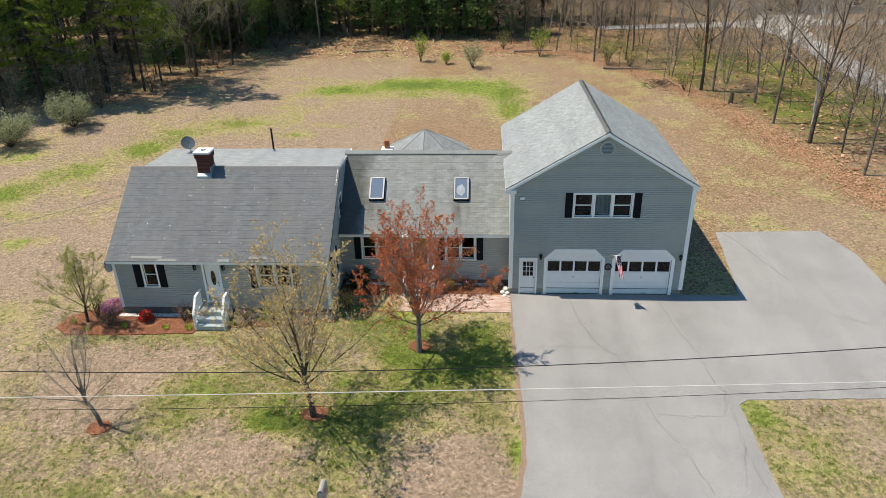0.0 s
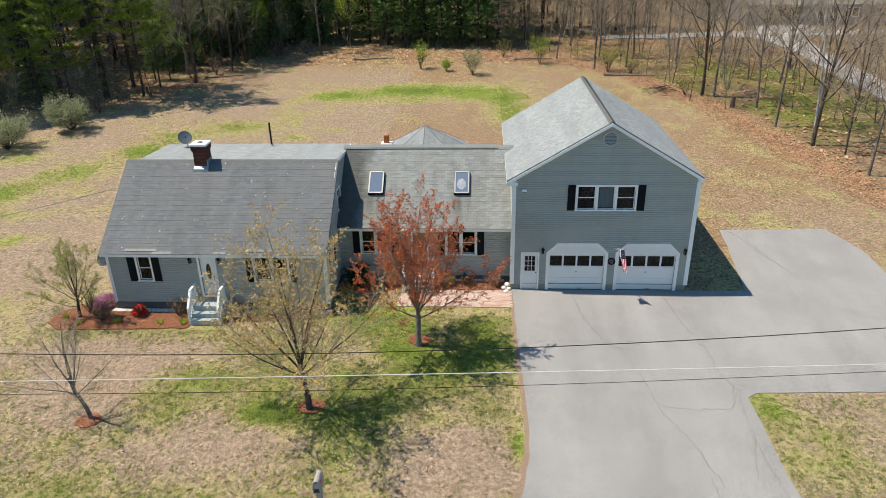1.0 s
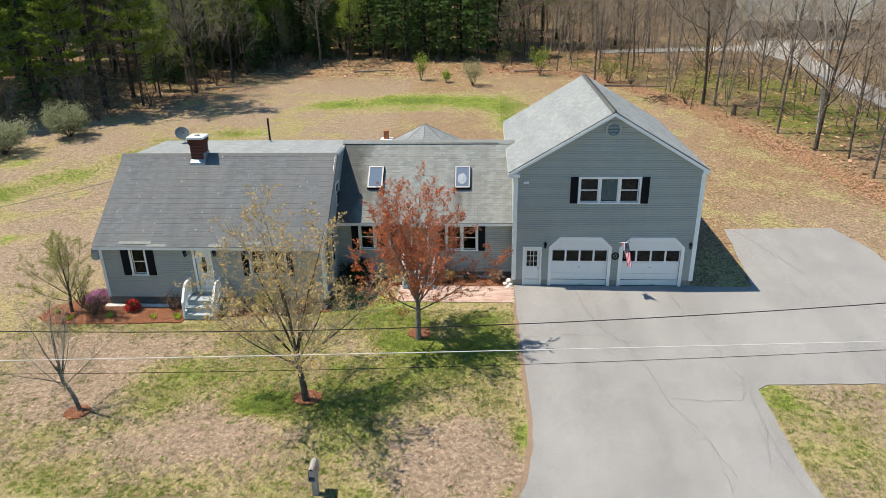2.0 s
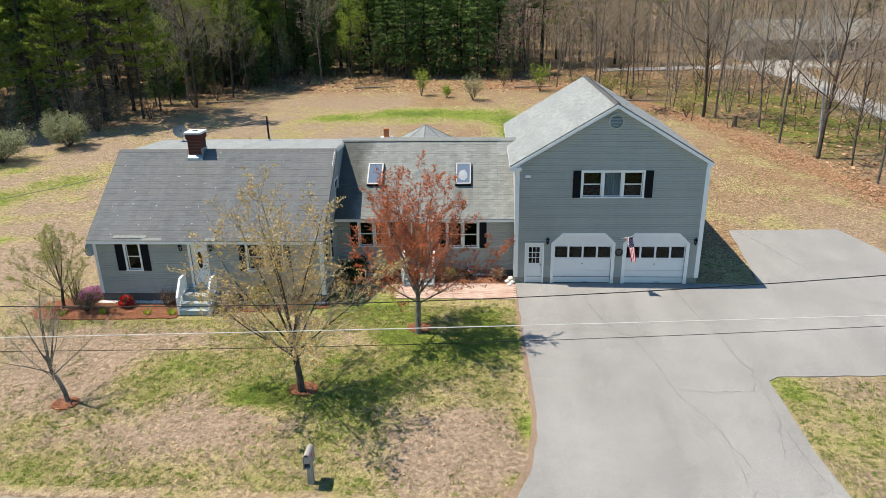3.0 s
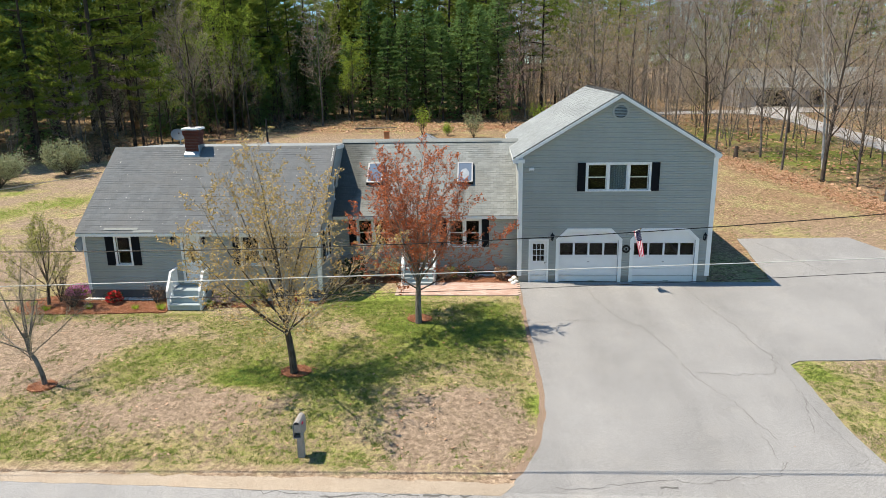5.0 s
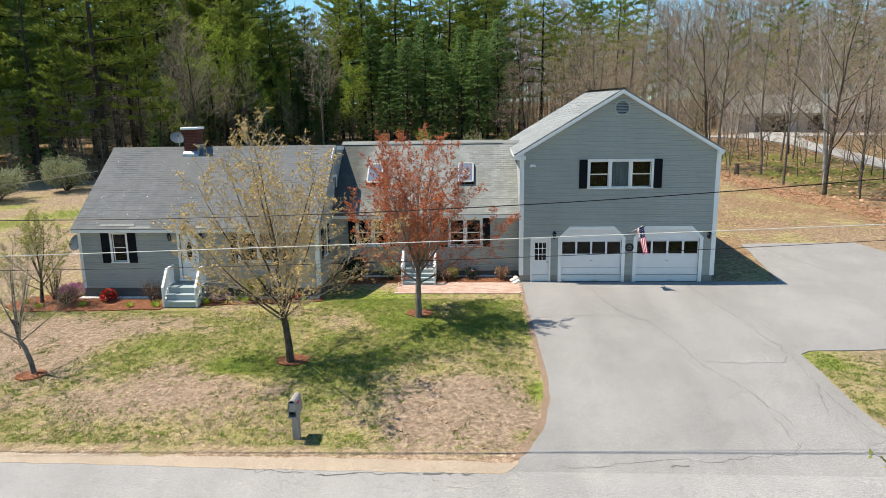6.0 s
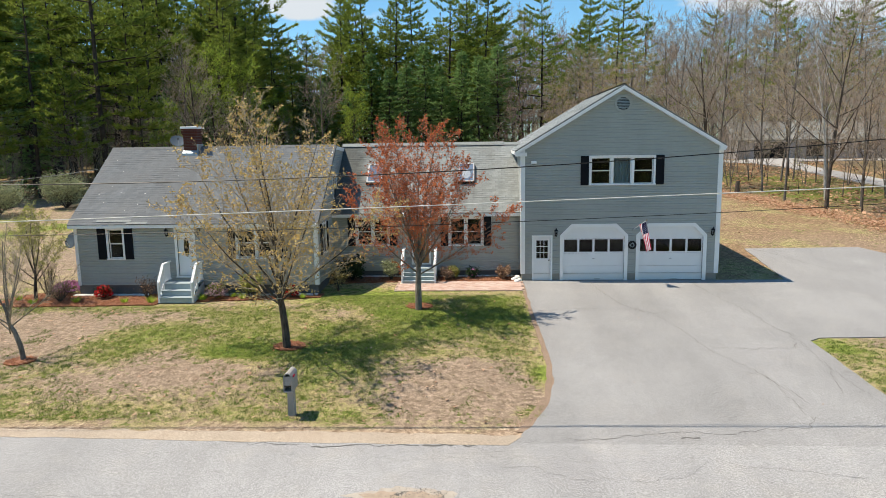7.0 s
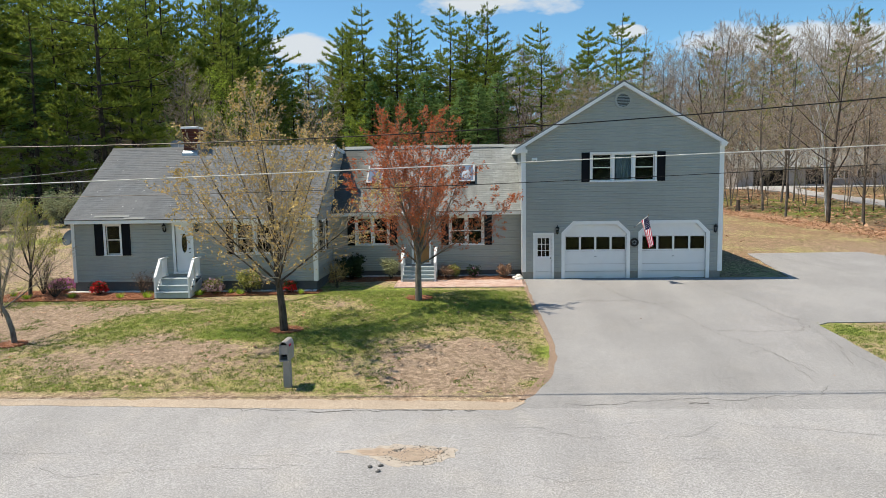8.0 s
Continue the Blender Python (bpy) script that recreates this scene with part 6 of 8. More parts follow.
BUDDED = [tree_thing("budding_tree", bare_tree(221 + k, h, r, kids, 0.060, 2, 0.80, stems=n, first=f, ratio=0.46), b, m, lab, "tree", "budding hardwoods", twig=TWIG_WOOD) for k, (h, r, kids, n, f, b, m, lab) in enumerate((
    (15.0, 0.13, (17, 8, 6), 1, 0.20, BARK_GREY, LEAF_BUD, "hardwood with sparse golden buds in the woods"), (13.5, 0.070, (10, 7, 5), 2, 0.14, BARK_GREY, LEAF_OLIVE, "hardwood with thin olive leaves in the woods"), (12.0, 0.080, (17, 8, 5), 1, 0.15, BARK, LEAF_RUST, "hardwood hung with rusty buds in the woods")))]
LIMES = [tree_thing("leafy_tree", bare_tree(241, 13.0, 0.13, (17, 8, 6), 0.085, 8, 0.78, ratio=0.46), BARK, LEAF_LIME, "hardwood in fresh lime-green leaf", "tree", "lime-green hardwoods")]
BIRCH = [tree_thing("birch_tree", bare_tree(251, 14.0, 0.12, (11, 7, 5), angle=0.5, lean=0.10, first=0.35), BARK_BIRCH, None, "white-barked leaning birch in the open woods", "tree", "birches", twig=TWIG_WOOD)]
SAPLINGS = [tree_thing("sapling", bare_tree(261, 7.0, 0.05, (10, 5, 4), 0.07, 1, 0.45), BARK, LEAF_OLIVE, "thin understorey sapling with few leaves", "tree", "saplings")]

wood_rng = random.Random(77)
taken, first_use = [], set()


def grow_one(kinds, x, y, size, tall=1.0, gap=2.0, lean=2.0):
    if any((x - a) ** 2 + (y - b) ** 2 < gap * gap for a, b in taken):
        return False
    taken.append((x, y))
    src = wood_rng.choice(kinds)
    turn = wood_rng.uniform(0, 360)
    if src.name not in first_use:
        first_use.add(src.name)
        src.matrix_basis = pose(x, y, ground_z(y) - 0.05, wood_rng.uniform(-lean, lean), 0, turn) @ Matrix.Diagonal((size, size, size * tall, 1))
    else:
        plant(src, x, y, turn, size, 0.05, wood_rng.uniform(-lean, lean), tall)
    return True


def in_sight(x, y):
    """A wedge of land in front of the house's outlook, with room to spare for shadows."""
    return -0.80 * y - 12 < x < 0.68 * y + 6


BARE_RIM = [(-37.6, 63.5, 0.62), (-31.0, 74.5, 0.85), (-33.5, 78.5, 0.95), (-28.6, 79.5, 0.8), (-43.5, 61.5, 0.6)]


def open_lane(x, y):
    """The gap in the evergreens at the left rear, filled with low hardwoods."""
    u = x / y
    return -0.325 < u < -0.210 or (-0.43 < u < -0.325 and y < 84) or (-41 < x < -27 and 76 < y < 92)


# grey bare trees before the pine wood
for x, y, s in BARE_RIM:
    grow_one(BARES, x, y, s, 1.0, 0.5)
# single trees that stand out along the right-hand edge
for x, y, kinds, s in ((21.2, 68.2, BARES[:1], 1.05), (22.2, 67.8, BARES[1:2], 1.0), (17.6, 76.6, BARES, 0.8), (24.4, 58.0, BARES[1:2], 0.85), (25.5, 53.3, BARES[:1], 1.05), (26.6, 46.8, BARES[1:2], 0.75), (21.9, 63.2, BARES[3:], 0.8),
                       (24.8, 63.7, BUDDED, 0.9), (27.0, 51.2, BUDDED, 0.8), (27.5, 57.7, BIRCH, 1.0), (29.3, 45.2, BARES, 0.8), (31.5, 66.0, BARES, 0.9), (34.0, 63.0, BUDDED, 0.9), (33.5, 79.0, BARES, 1.0), (44.0, 92.0, BUDDED, 0.9), (34.2, 90.5, BARES, 0.9), (48.0, 94.0, BARES, 1.0), (43.0, 76.0, BUDDED, 1.0), (30.0, 87.0, BUDDED, 1.0), (27.5, 74.0, BARES, 1.0), (33.1, 71.6, BUDDED, 1.0), (21.9, 81.5, BARES, 1.0), (17.7, 84.5, BUDDED, 1.0),
                       (14.4, 89.1, BARES, 1.0), (10.5, 85.4, BARES, 0.9), (8.8, 84.8, BUDDED, 0.8), (5.7, 96.4, BARES, 1.1), (28.5, 54.2, BUDDED, 0.9), (31.0, 50.5, BARES, 0.9), (30.0, 60.0, BARES, 1.0)):
    grow_one(kinds, x, y, s, 1.0, 0.5)
# pines that stand out on the skyline, and young ones with low boughs before the wood
for x, y, s in ((-16.9, 101.0, 1.12), (-12.7, 102.0, 1.08), (-5.0, 103.0, 1.00), (-0.2, 102.0, 1.00), (8.5, 103.0, 0.90), (18.9, 104.0, 0.84), (-25.4, 101.0, 0.92), (-30.2, 101.0, 1.04), (-8.6, 105.0, 0.98), (-2.8, 107.0, 1.0), (2.6, 106.0, 0.95), (5.6, 109.0, 0.98), (11.4, 113.0, 0.95), (14.4, 108.0, 0.80), (-20.8, 104.0, 0.95), (-10.6, 110.0, 1.02), (27.5, 124.0, 0.92), (41.0, 128.0, 0.95), (54.0, 130.0, 0.98), (62.0, 126.0, 0.95)):
    grow_one(PINES, x, y, s, 1.0, 0.5)
for x, y, s in ((-44.0, 60.8, 1.0), (-38.8, 63.6, 0.9), (-34.4, 69.0, 0.95)):
    grow_one(EDGE_PINES, x, y, s, 1.0, 0.5)
# hemlocks and pines behind the back lawn
for x, y in ((-15.2, 96.5), (-12.5, 94.2), (-10.0, 92.8), (-7.6, 94.4), (-5.2, 92.6), (-2.8, 94.0), (-0.6, 92.6), (2.0, 94.5), (-13.6, 98.6), (-10.8, 97.2), (-6.3, 97.4), (-3.4, 97.6), (0.6, 97.0)):
    grow_one(HEMLOCKS, x, y, wood_rng.uniform(0.85, 1.1), 1.0, 0.5)
for x, y, s in ((-14.2, 107.0, 1.06), (-9.0, 107.0, 0.98), (-2.2, 108.0, 0.92), (-19.8, 106.0, 0.9)):
    grow_one(PINES, x, y, s, 1.0, 0.5)
for x, y, s in ((-31.3, 81.5, 1.02), (-28.4, 84.0, 0.92), (-30.5, 88.0, 0.95), (-17.2, 93.0, 0.72), (-27.0, 92.0, 0.7), (-34.5, 76.0, 0.6)):
    grow_one(LIMES, x, y, s, 1.0, 0.5)
# the pine wood to the left
tries = 0
while tries < 4200 and len(taken) < 390:
    tries += 1
    y = wood_rng.uniform(42, 122)
    x = left_edge(y) - 0.5 - abs(wood_rng.gauss(0, 12))
    if not in_sight(x, y):
        continue
    near, k = left_edge(y) - x < 3.0, wood_rng.random()
    if open_lane(x, y):
        grow_one(BARES if k < 0.5 else BUDDED, x, y, wood_rng.uniform(0.55, 0.85), 1.0, 3.2)
    elif k < (0.22 if near else 0.10):
        grow_one(BARES, x, y, wood_rng.uniform(0.6, 1.0), 1.0, 2.5)
    else:
        grow_one(HEMLOCKS if k > (0.86 if near else 0.90) else (PINES[1], PINES[3]) if near else PINES, x, y, wood_rng.uniform(0.90, 1.10), wood_rng.uniform(1.12, 1.28), 3.3)
# low hemlocks close the depth of the pine wood
for k in range(330):
    y = wood_rng.uniform(60, 165)
    x = left_edge(y) - wood_rng.uniform(9, 60)
    if in_sight(x, y) and not open_lane(x, y):
        grow_one(HEMLOCKS, x, y, wood_rng.uniform(0.7, 1.2), wood_rng.uniform(0.8, 1.2), 2.6)
for x, y in ((-27.5, 95.5), (-24.6, 97.0), (-21.4, 95.0), (-18.4, 96.6), (-29.0, 99.0), (-26.0, 102.0), (-22.6, 101.0), (-19.2, 103.0), (-31.5, 104.0), (-16.6, 105.0), (-24.0, 107.0), (-28.5, 108.0)):
    grow_one(HEMLOCKS, x, y, wood_rng.uniform(0.60, 0.85), 1.0, 0.8)
# mixed woods behind, then the open hardwood stand to the right
tries = 0
while tries < 900:
    tries += 1
    x, y = wood_rng.uniform(-30, 24), wood_rng.uniform(88, 128)
    if not in_sight(x, y) or edge_distance(x, y) < 1.0 and y < 86 or -18 < x < 3 and y < 98:
        continue
    k = wood_rng.random()
    kinds = PINES if k < 0.26 else HEMLOCKS if k < 0.34 else BARES if k < 0.66 else LIMES if k < 0.69 and x < -4 else BUDDED
    if (open_lane(x, y) or x > 2) and k < 0.34:
        kinds = BARES if k < 0.20 else BUDDED
    grow_one(kinds, x, y, wood_rng.uniform(0.8, 1.1), 1.0, 3.1)
tries = 0
while tries < 1400:
    tries += 1
    y = wood_rng.uniform(44, 135)
    x = wood_rng.uniform(12, 0.68 * y + 6)
    d = edge_distance(x, y)
    on_path = abs(x - 39.5) < 4.5 and y < 104 or 24 < x < 64 and 96 < y < 118
    if d < 0.8 or not in_sight(x, y) or on_path:
        continue
    k = wood_rng.random()
    kinds = THINS if k < 0.42 else BUDDED if k < 0.84 else BIRCH if k < 0.87 else SAPLINGS
    grow_one(kinds, x, y, wood_rng.uniform(0.70, 1.20), 1.0, 2.7 if y < 96 else 2.3)
# thin far woods that close the view
FARS = [tree_thing("far_tree", bare_tree(271 + k, 16.0, 0.10, (15, 8, 4), 0.05, q, 0.78, thin=0.0150, first=0.24, ratio=0.44), BARK_GREY, m, "leafless hardwood deep in the woods", "tree", "far hardwoods", twig=w) for k, (m, q, w) in enumerate(((LEAF_OLIVE, 1, TWIG_WOOD), (LEAF_RUST, 1, TWIG_RED), (LEAF_RUST, 0, TWIG_WOOD)))]
for k in range(560):
    x, y = wood_rng.uniform(-130, 110), wood_rng.uniform(112, 175)
    if in_sight(x, y):
        k = wood_rng.random()
        grow_one(FARS if k < (0.95 if x > -8 else 0.74 if x > -25 else 0.45) else HEMLOCKS if k > 0.86 and x < 0 else FARS if open_lane(x, y) and y < 124 else PINES, x, y, wood_rng.uniform(1.20, 1.50) if x > -8 else wood_rng.uniform(0.8, 1.1), 1.0, 2.4)
DEEP = [tree_thing("deep_wood_tree", bare_tree(281 + k, 15.0, 0.12, (15, 8, 3), 0.0, 0, 0.85, thin=0.030, first=0.16, ratio=0.46), BARK_GREY, None, "leafless hardwood far behind the clearing", "tree", "deep hardwoods", twig=w) for k, w in enumerate((TWIG_WOOD, TWIG_RED))]
for k in range(230):
    x, y = wood_rng.uniform(-170, 170), wood_rng.uniform(165, 250)
    if in_sight(x, y):
        grow_one(DEEP, x, y, wood_rng.uniform(1.0, 1.3), 1.0, 3.5)
# hemlocks that shade the rear corner of the lawn
for x, y, s in ((-35.8, 80.2, 0.60), (-38.0, 83.6, 0.70), (-35.2, 85.8, 0.72), (-33.0, 83.6, 0.62), (-32.4, 90.2, 0.75), (-29.6, 90.6, 0.72), (-28.2, 87.6, 0.62), (-36.6, 90.4, 0.80), (-33.8, 94.6, 0.80), (-28.8, 95.0, 0.72), (-40.4, 88.0, 0.80), (-31.0, 98.6, 0.78), (-26.6, 92.6, 0.66), (-25.2, 95.8, 0.66), (-36.0, 75.6, 0.5)):
    grow_one(HEMLOCKS, x, y, s, 1.0, 0.6)
for x, y, s in ((-30.4, 84.8, 0.80), (-29.2, 89.0, 0.85), (-28.0, 93.6, 0.85), (-26.4, 97.6, 0.80), (-32.4, 87.4, 0.90), (-31.0, 92.4, 0.90)):
    grow_one((PINES[1], PINES[3]), x, y, s, 1.0, 0.6)
# thicket of thin stems that closes the woods low down
stem_rng, thicket = random.Random(88), Geo()
for k in range(5500):
    x, y = stem_rng.uniform(-110, 105), stem_rng.uniform(92, 190)
    if not in_sight(x, y) or 24 < x < 66 and 94 < y < 122:
        continue
    h, z = stem_rng.uniform(1.5, 6.0), ground_z(y) - 0.1
    lean = Vector((stem_rng.gauss(0, 0.16), stem_rng.gauss(0, 0.16), 1.0))
    p = Vector((x, y, z))
    thicket.tube([p, p + lean * h * 0.5, p + lean * h + Vector((stem_rng.gauss(0, 0.3), 0, 0))], [0.035, 0.024, 0.010], 3, False)
    for j in range(5):
        q = p + lean * h * stem_rng.uniform(0.25, 0.95)
        thicket.tube([q, q + Vector((stem_rng.gauss(0, 0.6), stem_rng.gauss(0, 0.6), stem_rng.uniform(0.2, 0.9)))], [0.016, 0.008], 3, False)
solo("thicket", thicket, TWIG_WOOD, "grey-brown thicket of thin stems deep in the woods", "thicket", "", "stuff")
# saplings at the rims
for k in range(46):
    y = wood_rng.uniform(48, 96)
    x = left_edge(y) + wood_rng.uniform(-6, 0.5) if k % 2 else wood_rng.uniform(-26, 26)
    if k % 2 == 0:
        y = wood_rng.uniform(86, 98) if x < 12 else wood_rng.uniform(60, 96)
        if edge_distance(x, y) < 0.5 or -18 < x < 3:
            continue
    grow_one(SAPLINGS, x, y, wood_rng.uniform(0.5, 1.1), 1.0, 1.0)


# ---- things round the house ----
def stairs(name, x0, x1, wall_y, deck_y, deck_z, front_y, ground, steps, label):
    """A small painted porch: deck, treads, risers, and a white railing on either side."""
    s = thing(name, ((x0 + x1) / 2, wall_y, ground), label, "steps")
    part("deck", Geo().box(x0, x1, deck_y, wall_y - 0.02, deck_z - 0.05, deck_z), DECK, s)
    run, rise = (deck_y - front_y) / (steps - 1), (deck_z - ground) / steps
    for k in range(steps):
        top = deck_z - rise * k
        y = deck_y - run * k
        if k:
            part("tread", Geo().bevel_box(x0 + 0.03, x1 - 0.03, y - 0.02, y + run + 0.02, top - 0.04, top, 0.008), DECK, s)
        part("riser", Geo().box(x0 + 0.05, x1 - 0.05, y + 0.01, y + 0.03, top - rise, top - 0.042), DECK, s)
    for x in (x0, x1):
        a, b = (x, x + 0.045) if x == x0 else (x - 0.045, x)
        g = Geo()
        p = [(a, front_y, ground), (b, front_y, ground), (b, wall_y - 0.02, ground), (a, wall_y - 0.02, ground), (a, front_y, ground + rise), (b, front_y, ground + rise), (b, wall_y - 0.02, deck_z - 0.052), (a, wall_y - 0.02, deck_z - 0.052)]
        g.hexa(p)
        part("stringer", g, TRIM, s)
        c = (a + b) / 2
        rail = [(front_y + 0.04, ground + 0.88), (deck_y + 0.05, deck_z + 0.84), (wall_y - 0.04, deck_z + 0.86)]
        foot = [(front_y + 0.04, ground + 0.22), (deck_y + 0.05, deck_z + 0.10), (wall_y - 0.04, deck_z + 0.10)]
        for line, w, h in ((rail, 0.055, 0.05), (foot, 0.03, 0.04)):
            g = Geo()
            for (ya, za), (yb, zb) in zip(line, line[1:]):
                g.hexa([(c - w, ya, za - h), (c + w, ya, za - h), (c + w, yb, zb - h), (c - w, yb, zb - h), (c - w, ya, za), (c + w, ya, za), (c + w, yb, zb), (c - w, yb, zb)])
            part("rail", g, RAIL, s)
        for y, z0, z1 in ((front_y + 0.05, ground, ground + 0.86), (deck_y + 0.05, deck_z - 0.3, deck_z + 0.82)):
            part("newel_post", Geo().bevel_box(c - 0.045, c + 0.045, y - 0.045, y + 0.045, z0, z1, 0.01), RAIL, s)
        n = 13
        for k in range(1, n):
            y = front_y + 0.04 + (wall_y - 0.08 - front_y) * k / n
            (ya, za), (yb, zb) = (rail[0], rail[1]) if y < rail[1][0] else (rail[1], rail[2])
            zt = za + (zb - za) * (y - ya) / (yb - ya)
            (ya, za), (yb, zb) = (foot[0], foot[1]) if y < foot[1][0] else (foot[1], foot[2])
            zl = za + (zb - za) * (y - ya) / (yb - ya)
            part("baluster", Geo().box(c - 0.018, c + 0.018, y - 0.018, y + 0.018, zl, zt - 0.05), RAIL, s)
    return s


stairs("front_steps", -13.60, -12.14, HY0 - 0.03, 27.98, 0.56, 27.46, -0.16, 3, "grey painted porch steps with white baluster railing")
stairs("side_steps", -3.80, -2.28, WY0 - 0.03, 31.12, 0.58, 30.48, -0.02, 4, "grey painted entry steps with white railing")


def lantern(x, y, z):
    e = thing("wall_lantern", (x, y, z), "black carriage lantern on the siding", "lamp", "wall lanterns")
    part("back_plate", Geo().bevel_box(x - 0.05, x + 0.05, y - 0.025, y, z - 0.10, z + 0.08, 0.01), DARKMETAL, e)
    part("arm", Geo().tube([(x, y - 0.02, z - 0.04), (x, y - 0.09, z - 0.12), (x, y - 0.13, z - 0.06)], 0.012, 6), DARKMETAL, e)
    part("lamp_glass", Geo().lathe(x, y - 0.13, [(0.045, z - 0.04), (0.075, z + 0.14)], 6), BULB, e, "clear lantern glass")
    g = Geo()
    for k in range(6):
        a = math.pi * k / 3
        g.tube([(x + 0.047 * math.cos(a), y - 0.13 + 0.047 * math.sin(a), z - 0.05), (x + 0.077 * math.cos(a), y - 0.13 + 0.077 * math.sin(a), z + 0.14)], 0.006, 4)
    part("cage", g, DARKMETAL, e)
    part("hood", Geo().lathe(x, y - 0.13, [(0.10, z + 0.14), (0.07, z + 0.19), (0.03, z + 0.22), (0.012, z + 0.27), (0.004, z + 0.29)], 8), DARKMETAL, e)
    part("base_cup", Geo().lathe(x, y - 0.13, [(0.01, z - 0.11), (0.035, z - 0.08), (0.05, z - 0.04)], 8), DARKMETAL, e)


for x, y, z in ((-13.62, HY0 - 0.03, 2.58), (-12.22, HY0 - 0.03, 2.58), (3.12, GY0 - 0.03, 2.14), (9.96, GY0 - 0.03, 2.14)):
    lantern(x, y, z)


def flood_lamp(x, y, z, group):
    e = thing("flood_lamp", (x, y, z), "small white flood lamp under the eave", "lamp", group)
    part("base", Geo().tube([(x, y, z), (x, y - 0.03, z)], 0.06, 10), TRIM, e)
    for s in (-1, 1):
        d = Vector((s * 0.75, -0.55, -0.35)).normalized()
        p = Vector((x, y - 0.03, z))
        part("lamp_head", Geo().tube([p, p + d * 0.05, p + d * 0.07, p + d * 0.19], [0.02, 0.025, 0.045, 0.062], 10), TRIM, e)


lamp = thing("wall_sensor", (2.12, GY0 - 0.03, 5.30), "small white lamp box under the eave", "lamp")
part("housing", Geo().bevel_box(2.00, 2.24, GY0 - 0.17, GY0 - 0.03, 5.27, 5.39, 0.03), TRIM, lamp)
part("lens", Geo().bevel_box(2.05, 2.19, GY0 - 0.15, GY0 - 0.06, 5.24, 5.27, 0.01), CONCRETE_DARK, lamp, "dark lens under the housing")
flood_lamp(-3.72, 31.60, 3.06, "flood lamps")
flood_lamp(-2.46, 31.60, 3.06, "flood lamps")

# round plaque between the garage doors
e = thing("wall_plaque", (6.49, GY0 - 0.03, 1.62), "round dark plaque with a pale star pattern", "plaque")
disc = lambda r, o: [(6.49 + r * math.cos(math.pi * k / 12), GY0 - 0.03 - o, 1.62 + r * math.sin(math.pi * k / 12)) for k in range(24)]
part("disc", Geo().loft([disc(0.19, 0), disc(0.19, 0.03), disc(0.15, 0.03), disc(0.14, 0.015)]), DARKMETAL, e)
g = Geo()
for k in range(10):
    a, b, c = math.pi * k / 5, math.pi * (k + 0.5) / 5, math.pi * (k + 1) / 5
    pt = lambda an, r: (6.49 + r * math.cos(an), GY0 - 0.03 - 0.022, 1.62 + r * math.sin(an))
    g.quad(pt(a, 0.06), pt(b, 0.13), pt(c, 0.06))
part("star_pattern", g, LEAD, e, "pale star pattern")

# flag on a short slanting pole
flag = thing("flag", (6.5, GY0 - 0.05, 2.32), "striped red and white flag with blue canton on a pole", "flag")
root, tip = Vector((6.50, GY0 - 0.04, 2.30)), Vector((6.80, 29.72, 2.86))
part("pole", Geo().tube([root, tip], 0.014, 8), TRIM, flag)
part("finial", Geo().lathe(tip.x, tip.y, [(0.005, tip.z - 0.02), (0.03, tip.z), (0.03, tip.z + 0.02), (0.005, tip.z + 0.045)], 8), BRASS, flag)
part("bracket", Geo().tube([root + Vector((0, 0.03, 0)), root + (tip - root) * 0.10], [0.035, 0.022], 8), STEEL, flag)
RED, BLUE, WHITE = plain("faded red cloth", (0.52, 0.008, 0.055), 0.9), plain("navy cloth", (0.010, 0.012, 0.055), 0.9), plain("white cloth", (0.76, 0.76, 0.78), 0.9)
along = (root - tip).normalized()


def cloth(h, f):
    """h: metres from the tip down the pole; f: metres down the hanging fly."""
    q = tip + along * (0.04 + h * (1 - 0.35 * min(1, f)))
    return q + Vector((0.08 * f + 0.10 * f * f + 0.05 * math.sin(9 * h + 2.5 * f), 0.06 * math.sin(7 * h + 3 * f) * f, -f))


hoist, fly, NH, NF = 0.72, 1.22, 26, 24
for n in range(14):
    name, mat = ("canton", BLUE) if n == 13 else ("stripe", WHITE if n % 2 else RED)
    g = Geo()
    for j in range(NH):
        for i in range(NF):
            in_canton = j < 14 and i < 10
            if in_canton if n == 13 else j // 2 == n and not in_canton:
                h0, h1, f0, f1 = hoist * j / NH, hoist * (j + 1) / NH, fly * i / NF, fly * (i + 1) / NF
                g.quad(cloth(h0, f0), cloth(h1, f0), cloth(h1, f1), cloth(h0, f1))
    part(name, g, mat, flag)
g = Geo()
for j in range(6):
    for i in range(5):
        q = cloth(0.03 + 0.06 * j, 0.05 + 0.09 * i + (0.045 if j % 2 else 0))
        for off in (-0.006, 0.006):
            g.quad(q + Vector((-0.012, off, -0.012)), q + Vector((0.012, off, -0.012)), q + Vector((0.012, off, 0.012)), q + Vector((-0.012, off, 0.012)))
part("stars", g, WHITE, flag)

# mailbox of grey moulded plastic on its own post
box = thing("mailbox", (-5.17, 17.1, ground_z(17.1)), "grey moulded mailbox on a broad post by the road", "mailbox")
GREYBOX = plain("sun-bleached grey plastic", (0.33, 0.31, 0.29), 0.7, vary=0.15, scale=6)
gz = ground_z(17.1)
part("post", Geo().loft([[(-5.17 + sx * w, 17.1 + sy * 0.075, z) for sx, sy in ((-1, -1), (1, -1), (1, 1), (-1, 1))] for w, z in ((0.095, gz - 0.1), (0.088, gz + 0.4), (0.080, gz + 0.80))]), GREYBOX, box)
arch = [(-0.112, 0.0), (0.112, 0.0), (0.112, 0.36), (0.10, 0.43), (0.06, 0.49), (0.0, 0.515), (-0.06, 0.49), (-0.10, 0.43), (-0.112, 0.36)]
